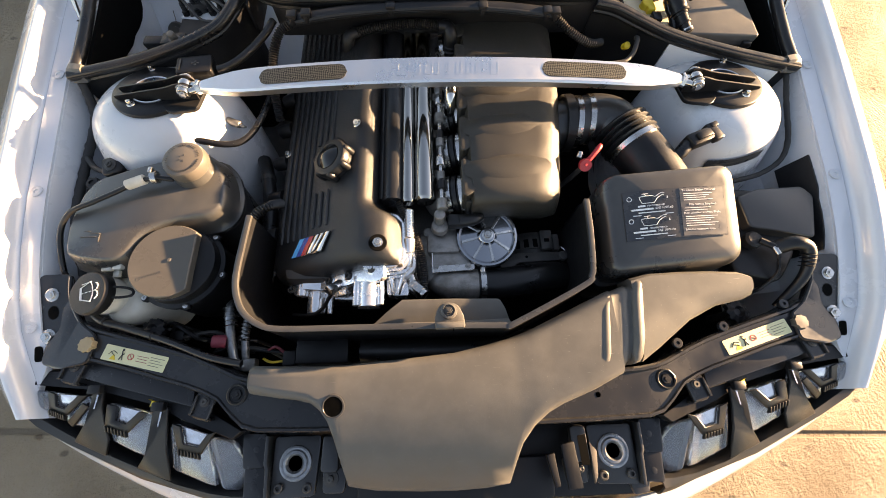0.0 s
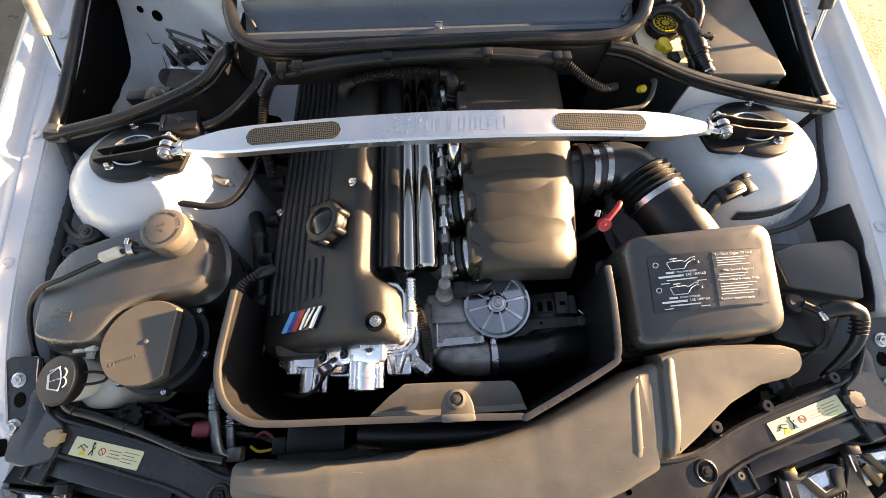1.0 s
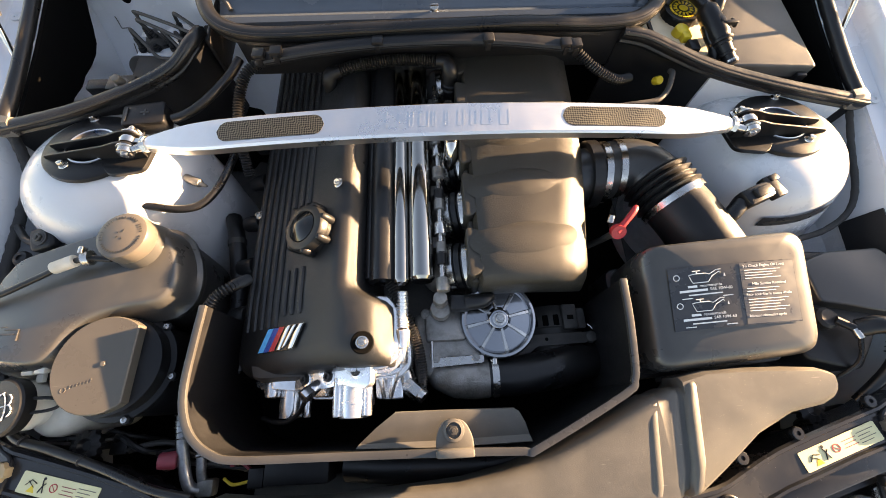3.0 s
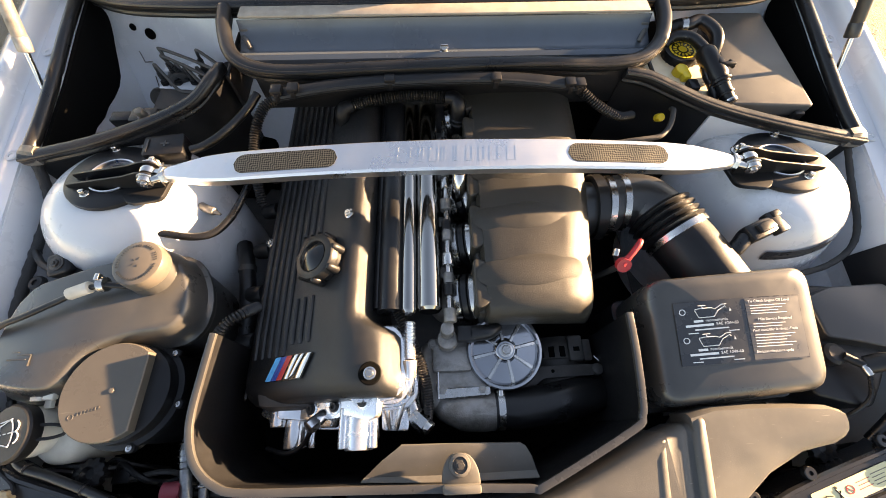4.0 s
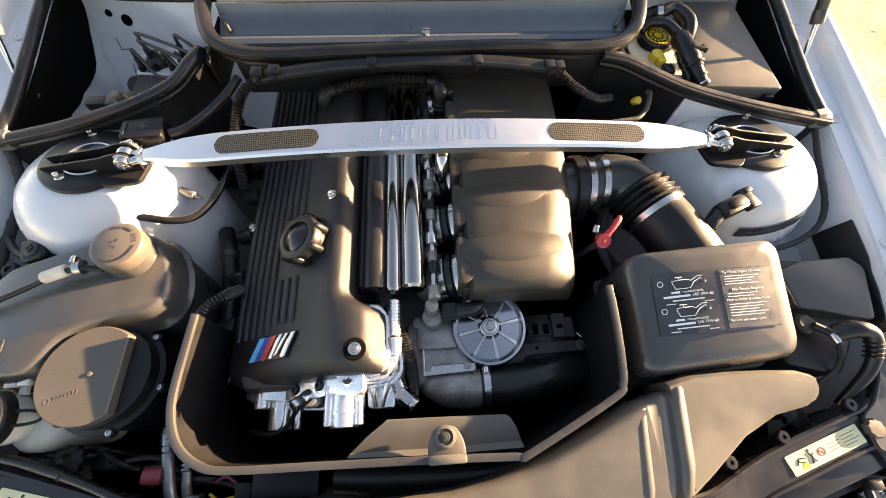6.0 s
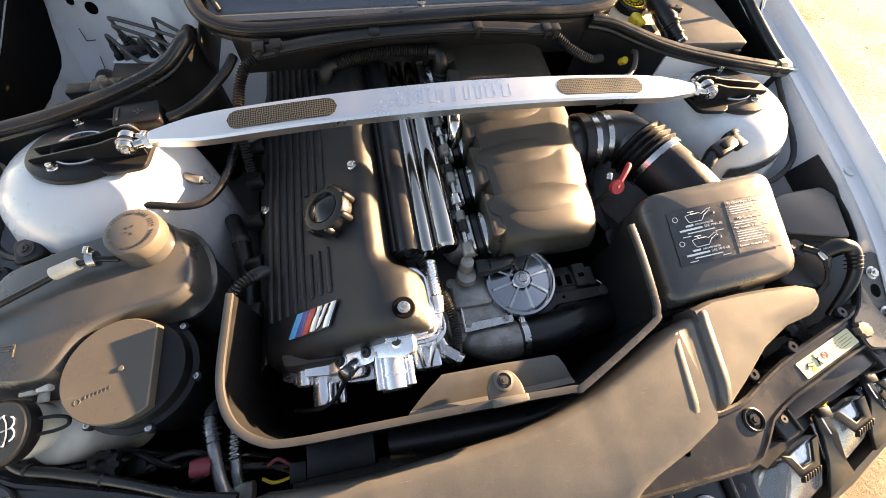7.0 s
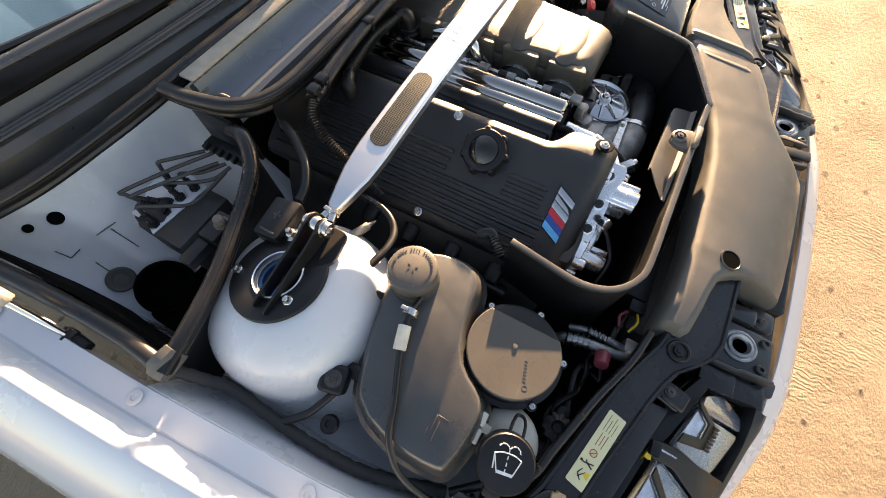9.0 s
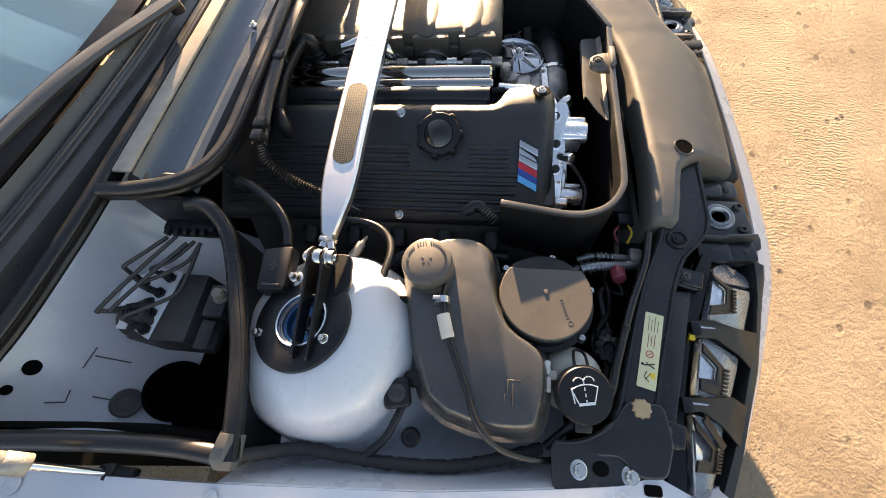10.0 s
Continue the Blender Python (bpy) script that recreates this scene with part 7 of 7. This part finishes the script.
    part("pipe_nut", join(cyl(base, base + Vector((0, 0, 0.006)), 0.0085, 0.0085, 6), cyl(base + Vector((0, 0, 0.006)), base.lerp(peak, 0.2), 0.0062, 0.0055, 14)), BLACK, absu)
part("pipe_holder", box((-0.412, 0.252, 0.845), (0.020, 0.085, 0.026), 0.003), BLACK, absu, "black pipe comb")
for k in range(5):
    part("comb_tooth", box((-0.425, 0.222 + 0.015 * k, 0.858), (0.012, 0.007, 0.010), 0.001, 1), BLACK, absu)
conn = thing("corner_connector", (-0.525, 0.15, 0.84), "black cable connector with a grey stud in the corner", "connector")
part("housing", join(box((-0.530, 0.158, 0.852), (0.045, 0.030, 0.022), 0.003), box((-0.575, 0.165, 0.845), (0.040, 0.022, 0.018), 0.003)), BLACK, conn)
part("stud", join(cyl((-0.524, 0.152, 0.862), (-0.524, 0.150, 0.880), 0.008, 0.007, 16, 0.002), cyl((-0.524, 0.152, 0.862), (-0.524, 0.152, 0.866), 0.011, n=16)), BROWNISH, conn)
part("cable", tube([(-0.545, 0.145, 0.845), (-0.56, 0.14, 0.82), (-0.555, 0.16, 0.78), (-0.53, 0.18, 0.74)], 0.0035, 8), RUBBER, conn)
plus = thing("terminal_box", (-0.478, 0.09, 0.82), "flat black terminal cover with a moulded cross", "terminal box")
part("cover", prism(rounded([(-0.508, 0.068), (-0.512, 0.108), (-0.448, 0.116), (-0.441, 0.072)], 0.006, 4), 0.835, 0.862, 0.003, 2), BLACK, plus)
part("cross", join(box((-0.474, 0.092, 0.8625), (0.014, 0.003, 0.001), 0, 1), box((-0.474, 0.092, 0.8625), (0.003, 0.012, 0.001), 0, 1)), SATIN, plus)
part("side_ridge", box((-0.502, 0.088, 0.863), (0.003, 0.026, 0.002), 0.0005, 1), SATIN, plus)
part("thick_cable", tube([(-0.436, 0.088, 0.850), (-0.41, 0.094, 0.855), (-0.38, 0.115, 0.862), (-0.35, 0.155, 0.868), (-0.335, 0.19, 0.872)], 0.0072, 12, 6), RUBBER, plus, "thick black battery cable")
well = thing("corner_liner", (-0.6, 0.25, 0.58), "dark liner and grommet in the back corner", "liner")
part("grommet", spin([(0.008, 0.0), (0.010, 0.008), (0.020, 0.010), (0.023, 0.004), (0.023, -0.01)], 28, Matrix.Translation((-0.668, 0.380, 0.696)) @ Matrix.Rotation(radians(48), 4, "X")), FADED, well, "worn grey grommet")
part("grommet_core", spin([(0.0125, 0.0), (0.0110, 0.0105), (0.0, 0.0110)], 20, Matrix.Translation((-0.668, 0.380, 0.696)) @ Matrix.Rotation(radians(48), 4, "X")), BROWNISH, well, "brown grommet core")
# Mouth and floor take near-black for the shadow deep in the corner.
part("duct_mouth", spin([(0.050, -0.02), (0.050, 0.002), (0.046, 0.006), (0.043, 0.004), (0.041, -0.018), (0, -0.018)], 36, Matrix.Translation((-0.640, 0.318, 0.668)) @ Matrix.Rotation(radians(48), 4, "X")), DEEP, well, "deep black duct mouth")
part("well_floor", prism(rounded([(-0.70, 0.12), (-0.44, 0.17), (-0.40, 0.30), (-0.46, 0.33), (-0.60, 0.325), (-0.70, 0.345)], 0.02), 0.56, 0.640, 0.012, 2), DEEP, well, "floor of the corner, near-black for the shadow there")
for x, z, r in ((-0.635, 0.812, 0.011), (-0.668, 0.822, 0.007), (-0.475, 0.872, 0.007)):
    part("wall_hole", spin([(r, 0.0), (r * 0.9, 0.0016), (0.0, 0.0012)], 20, Matrix.Translation((x, 0.42 + 0.05 * (x / 0.7) ** 2 + float(np.interp(z, [0.77, 0.82, 0.86, 0.90], [-0.035, -0.012, 0.004, 0.022])) - 0.002, z)) @ Matrix.Rotation(radians(65), 4, "X")), DEEP, well, "dark round hole in the panel")

def bulk_y(x, z):
    """The face of the bulkhead at a place across and up it."""
    return 0.42 + 0.05 * (x / 0.7) ** 2 + float(np.interp(z, [0.60, 0.66, 0.72, 0.77, 0.82, 0.86, 0.90], [-0.18, -0.11, -0.065, -0.035, -0.012, 0.004, 0.022]))


# pressed creases and drip stains in the pale panel
for ends in (((-0.626, 0.762), (-0.592, 0.760)), ((-0.605, 0.757), (-0.606, 0.714)), ((-0.679, 0.779), (-0.676, 0.759)), ((-0.676, 0.759), (-0.658, 0.761)), ((-0.664, 0.735), (-0.666, 0.712))):
    line = [(x, bulk_y(x, z) - 0.0022, z) for x, z in (ends[0], tuple((a + b) / 2 for a, b in zip(*ends)), ends[1])]
    part("crease", tube(line, 0.0009, 6, 2), FADED, body, "thin dirty crease in the panel")

# ---- wiring and hoses ----
rail = thing("wiring_rail", (-0.03, 0.17, 0.88), "black plastic wiring rail under the cowl", "wiring rail")
rp = [(-0.290, 0.156, 0.897), (-0.20, 0.170, 0.902), (-0.10, 0.178, 0.905), (0.0, 0.180, 0.906), (0.10, 0.176, 0.906), (0.215, 0.160, 0.904)]
part("channel", tube(rp, 0.0125, 8, 5, squash=0.8), BLACK, rail)
part("channel_lip", tube([(x, y - 0.010, z + 0.004) for x, y, z in rp], 0.004, 6, 5), BLACK, rail)
for x in (-0.281, -0.255, -0.098, 0.078, 0.20, 0.215):
    y = float(np.interp(x, [p[0] for p in rp], [p[1] for p in rp]))
    part("clip", join(box((x, y - 0.004, 0.912), (0.018, 0.018, 0.010), 0.002), box((x, y - 0.012, 0.905), (0.008, 0.006, 0.014), 0.001)), BLACK, rail)
part("loom_end", tube([(-0.288, 0.154, 0.895), (-0.312, 0.140, 0.885), (-0.328, 0.105, 0.862), (-0.334, 0.06, 0.83), (-0.335, 0.02, 0.78)], 0.0078, 12, 6, ridge=0.0014, pitch=0.0045), RUBBER, rail, "corrugated black sleeve")
part("loom_end", tube([(0.215, 0.158, 0.902), (0.25, 0.135, 0.885), (0.29, 0.125, 0.868), (0.32, 0.135, 0.86)], 0.0072, 12, 6, ridge=0.0013, pitch=0.0045), RUBBER, rail, "corrugated black sleeve")
breather = thing("breather_hose", (-0.09, 0.18, 0.80), "corrugated black breather hose with two elbows", "hose")
part("hose", tube([(-0.178, 0.178, 0.850), (-0.14, 0.184, 0.858), (-0.07, 0.190, 0.862), (0.0, 0.184, 0.862)], 0.0095, 14, 6, ridge=0.0013, pitch=0.0045), RUBBER, breather)
part("elbow", tube([(-0.172, 0.179, 0.852), (-0.186, 0.174, 0.850), (-0.192, 0.169, 0.838), (-0.193, 0.166, 0.80)], [0.011, 0.0125, 0.0135, 0.012], 14, 5), BLACK, breather)
part("elbow", tube([(-0.004, 0.184, 0.862), (0.012, 0.180, 0.862), (0.018, 0.168, 0.850), (0.018, 0.160, 0.80)], [0.011, 0.013, 0.0145, 0.012], 14, 5), BLACK, breather)
for y, z, x in ((0.166, 0.834, 0.018), (0.164, 0.825, 0.018)):
    part("elbow_ring", spin([(0.014, -0.002), (0.0165, 0), (0.014, 0.002)], 20, Matrix.Translation((x, y, z))), BLACK, breather)
stud = thing("cowl_stud", (-0.003, 0.262, 0.885), "grey winged fastener on the cowl panel", "fastener")
part("wing", join(spin([(0.0085, 0.890), (0.0085, 0.899), (0.0058, 0.901), (0.0058, 0.906), (0.0072, 0.908), (0.0, 0.909)], 20, Matrix.Translation((-0.005, 0.256, 0))), box((-0.005, 0.256, 0.910), (0.013, 0.0035, 0.006), 0.0012)), ZINC, stud)
for s in (-1, 1):
    w = thing("strip_clip", (s * 0.362, 0.318, 0.90), "grey bent clip at the end of the cowl strip", "clip", "cowl clips")
    part("clip", join(box((s * 0.362, 0.318, 0.908), (0.016, 0.030, 0.012), 0.003), tube([(s * 0.366, 0.300, 0.902), (s * 0.356, 0.285, 0.905), (s * 0.350, 0.275, 0.898)], 0.004, 8, 4)), FADED, w)

loom = thing("wiring_loom", (-0.70, -0.05, 0.76), "cloth-taped wiring loom along the inner wing", "wiring loom")
part("taped_cable", tube([(-0.712, 0.085, 0.828), (-0.705, 0.055, 0.805), (-0.698, 0.02, 0.790), (-0.702, -0.04, 0.778), (-0.704, -0.10, 0.770), (-0.700, -0.17, 0.764), (-0.688, -0.225, 0.756), (-0.668, -0.29, 0.742)], 0.0080, 12, 8, wobble=0.14), TAPE, loom)
part("branch", tube([(-0.700, -0.06, 0.778), (-0.675, -0.085, 0.782), (-0.648, -0.098, 0.786), (-0.628, -0.105, 0.785)], 0.0055, 10, 6), RUBBER, loom)
part("branch", tube([(-0.665, -0.295, 0.748), (-0.63, -0.335, 0.762), (-0.60, -0.375, 0.768), (-0.55, -0.392, 0.768), (-0.47, -0.418, 0.770), (-0.40, -0.445, 0.772), (-0.345, -0.458, 0.772)], 0.0058, 10, 6), RUBBER, loom, "black cable along the front panel")
for x, y in ((-0.585, -0.381), (-0.50, -0.408), (-0.42, -0.438)):
    part("cable_tie", spin([(0.0062, -0.002), (0.0075, 0), (0.0062, 0.002)], 14, Matrix.Translation((x, y, 0.769)) @ Vector((1, -0.35, 0)).to_track_quat("Z", "Y").to_matrix().to_4x4()), BLACK, loom)
rl = thing("wiring_loom", (0.68, -0.08, 0.76), "thin black cable run round the strut tower", "wiring loom")
part("taped_cable", tube([(0.545, -0.140, 0.765), (0.590, -0.132, 0.765), (0.64, -0.118, 0.766), (0.685, -0.09, 0.772), (0.703, -0.05, 0.785), (0.708, 0.02, 0.805), (0.712, 0.08, 0.825)], 0.005, 10, 7, wobble=0.1), TAPE, rl)
heat = thing("heater_pipe", (-0.44, -0.03, 0.76), "thin black pipe bent over the strut tower front", "pipe")
part("pipe", tube([(-0.490, -0.105, 0.800), (-0.496, -0.082, 0.814), (-0.490, -0.062, 0.820), (-0.468, -0.055, 0.821), (-0.425, -0.058, 0.812), (-0.395, -0.050, 0.806), (-0.374, -0.028, 0.806), (-0.362, 0.010, 0.804), (-0.356, 0.07, 0.795)], 0.0062, 12, 6), RUBBER, heat)
bolt = thing("tower_bolt", (-0.43, 0.005, 0.79), "grey bolt with a cone tip on the tower side", "bolt")
part("bolt", join(cyl((-0.430, 0.008, 0.80), (-0.402, -0.006, 0.802), 0.0075, 0.007, 16, 0.002), cyl((-0.404, -0.005, 0.802), (-0.390, -0.012, 0.803), 0.0045, 0.002, 12)), CAST, bolt)
side_hose = thing("heater_hose", (-0.36, -0.1, 0.72), "black hose between the tower and the engine", "hose")
part("hose", tube([(-0.395, -0.02, 0.70), (-0.378, -0.06, 0.712), (-0.368, -0.11, 0.710), (-0.362, -0.17, 0.70), (-0.362, -0.24, 0.69)], 0.014, 14, 6), RUBBER, side_hose)
part("clamp", spin([(0.0145, -0.005), (0.0155, -0.005), (0.0155, 0.005), (0.0145, 0.005)], 20, Matrix.Translation((-0.3745, -0.075, 0.7115)) @ Vector((0.15, -1, 0)).to_track_quat("Z", "Y").to_matrix().to_4x4()), IRON, side_hose)
part("sleeve", tube([(-0.352, -0.215, 0.80), (-0.338, -0.20, 0.806), (-0.322, -0.185, 0.80), (-0.315, -0.165, 0.77)], 0.008, 12, 6, ridge=0.0013, pitch=0.0045), RUBBER, side_hose)
man = thing("exhaust_shield", (-0.35, 0.0, 0.60), "dark shielded parts beside the engine block", "heat shield")
part("shield", skin([[(-0.325, y, 0.74), (-0.345, y, 0.70), (-0.375, y, 0.62), (-0.40, y, 0.54)] for y in (0.25, 0.1, -0.1, -0.3)], 0.003), IRON, man)
for k in range(5):
    y = 0.13 - 0.085 * k
    part("boss", cyl((-0.330, y, 0.722), (-0.362, y, 0.712), 0.016, 0.014, 16, 0.003), BLACK, man)

# ---- low front left: pipes and boxes ----
ac = thing("cooling_pipe", (-0.39, -0.40, 0.66), "silver refrigerant pipes with a dull red service cap", "pipe")
part("pipe", tube([(-0.405, -0.335, 0.70), (-0.398, -0.355, 0.735), (-0.392, -0.385, 0.738), (-0.386, -0.425, 0.730), (-0.378, -0.452, 0.722), (-0.362, -0.458, 0.712)], 0.0078, 14, 6), GREYMETAL, ac, "bent silver pipe")
part("pipe", tube([(-0.372, -0.360, 0.715), (-0.368, -0.385, 0.726), (-0.367, -0.425, 0.722), (-0.365, -0.452, 0.712)], 0.0066, 14, 6), GREYMETAL, ac, "bent silver pipe")
for k in range(5):
    part("ferrule", spin([(0.0095, -0.002), (0.0125, 0), (0.0095, 0.002)], 18, Matrix.Translation((-0.398 + 0.002 * k, -0.357 - 0.008 * k, 0.735)) @ Vector((0.15, -1, 0)).to_track_quat("Z", "Y").to_matrix().to_4x4()), ZINC, ac)
    part("ferrule", spin([(0.0085, -0.002), (0.011, 0), (0.0085, 0.002)], 18, Matrix.Translation((-0.3685, -0.385 - 0.007 * k, 0.726)) @ Vector((0.05, -1, 0)).to_track_quat("Z", "Y").to_matrix().to_4x4()), ZINC, ac)
part("service_cap", cyl((-0.394, -0.416, 0.734), (-0.416, -0.416, 0.743), 0.0118, 0.0108, 24, 0.003), DULLRED, ac, "dull red service cap")
part("union", box((-0.358, -0.455, 0.712), (0.024, 0.022, 0.020), 0.004), CAST, ac)
ecu = thing("relay_box", (-0.23, -0.435, 0.66), "flat black relay box behind the duct", "relay box")
part("box", box((-0.230, -0.436, 0.70), (0.092, 0.042, 0.05), 0.003), BLACK, ecu)
part("plug", box((-0.288, -0.446, 0.712), (0.022, 0.026, 0.020), 0.002), BLACK, ecu)
part("wire", tube([(-0.298, -0.45, 0.715), (-0.318, -0.452, 0.722), (-0.335, -0.445, 0.715)], 0.0022, 6), YELLOW, ecu, "thin yellow wire")
part("wire", tube([(-0.30, -0.435, 0.712), (-0.315, -0.425, 0.716), (-0.33, -0.43, 0.71)], 0.0026, 6), DULLRED, ecu, "thin red wire")
rad = thing("radiator_hose", (0.05, -0.44, 0.66), "thick black radiator hose in front of the shroud", "hose")
part("hose", tube([(-0.16, -0.436, 0.70), (-0.08, -0.440, 0.715), (0.05, -0.442, 0.718), (0.15, -0.43, 0.71)], 0.024, 18, 5), RUBBER, rad)
radi = thing("radiator", (0, -0.445, 0.52), "dark radiator core below the shroud", "radiator")
part("core", box((0.0, -0.47, 0.60), (0.62, 0.04, 0.14), 0.004), IRON, radi)
clut = thing("cable_bundle", (-0.5, -0.40, 0.66), "dark tangle of cables behind the front panel", "cables")
random.seed(4)
for k in range(9):
    a = Vector((-0.60 + 0.03 * k, -0.375 - 0.007 * k, 0.69 + 0.015 * random.random()))
    pts = [a, a + Vector((0.03 * random.uniform(-1, 1), 0.02 * random.uniform(-1, 1), 0.02 * random.uniform(0.2, 1))), a + Vector((0.05, -0.01 + 0.02 * random.random(), 0.01)), a + Vector((0.08, -0.02 * random.random(), -0.03))]
    part("cable", tube(pts, 0.003 + 0.002 * random.random(), 8, 5), (RUBBER, IRON, BLACK)[k % 3], clut)
for x, y in ((-0.56, -0.392), (-0.50, -0.398)):
    part("connector", box((x, y, 0.70), (0.026, 0.020, 0.02), 0.003), BLACK, clut)
for s in (-1, 1):
    adj = thing("lamp_adjuster", (s * 0.525, -0.39, 0.70), "black toothed headlight adjuster wheel", "adjuster", "lamp adjusters")
    part("wheel", spin([(0.006, 0.728), (0.018, 0.728), (0.018, 0.738), (0.010, 0.742), (0.006, 0.736)], 60, Matrix.Translation((s * 0.525, -0.392, 0)), lambda a, i: 1 + (0.16 if math.cos(10 * a) > 0 else 0) * (i in (1, 2))), BLACK, adj)
    part("stem", cyl((s * 0.525, -0.392, 0.66), (s * 0.525, -0.392, 0.735), 0.008, n=12), BLACK, adj)
    base = thing("lamp_wiring", (s * 0.60, -0.40, 0.66), "dark wiring sockets behind the headlight", "wiring")
    for k in range(4):
        part("socket", cyl((s * (0.62 - 0.05 * k), -0.41 - 0.016 * k, 0.66), (s * (0.615 - 0.05 * k), -0.40 - 0.016 * k, 0.70), 0.016, 0.012, 16, 0.003), BLACK, base)

# ---- gas struts ----
for s in (-1, 1):
    g = thing("gas_strut", (s * 0.745, 0.235, 0.845), "gas strut with a bright rod and grey cylinder", "gas strut", "gas struts")
    a, b, c = Vector((s * 0.745, 0.232, 0.838)), Vector((s * 0.7375, 0.270, 0.902)), Vector((s * 0.700, 0.45, 1.20))
    part("rod", cyl(a, b, 0.0042, n=14), CHROME, g, "bright steel rod")
    part("cylinder", join(cyl(b, c, 0.0105, n=20, bev=0.002), cyl(b, b + (c - b) * 0.07, 0.0115, n=20, bev=0.002)), CAST if s < 0 else SATIN, g, "grey gas cylinder")
    part("foot", join(box((s * 0.745, 0.225, 0.832), (0.016, 0.05, 0.014), 0.004), cyl((s * 0.752, 0.232, 0.838), (s * 0.735, 0.232, 0.838), 0.007, n=14)), BLACK, g)
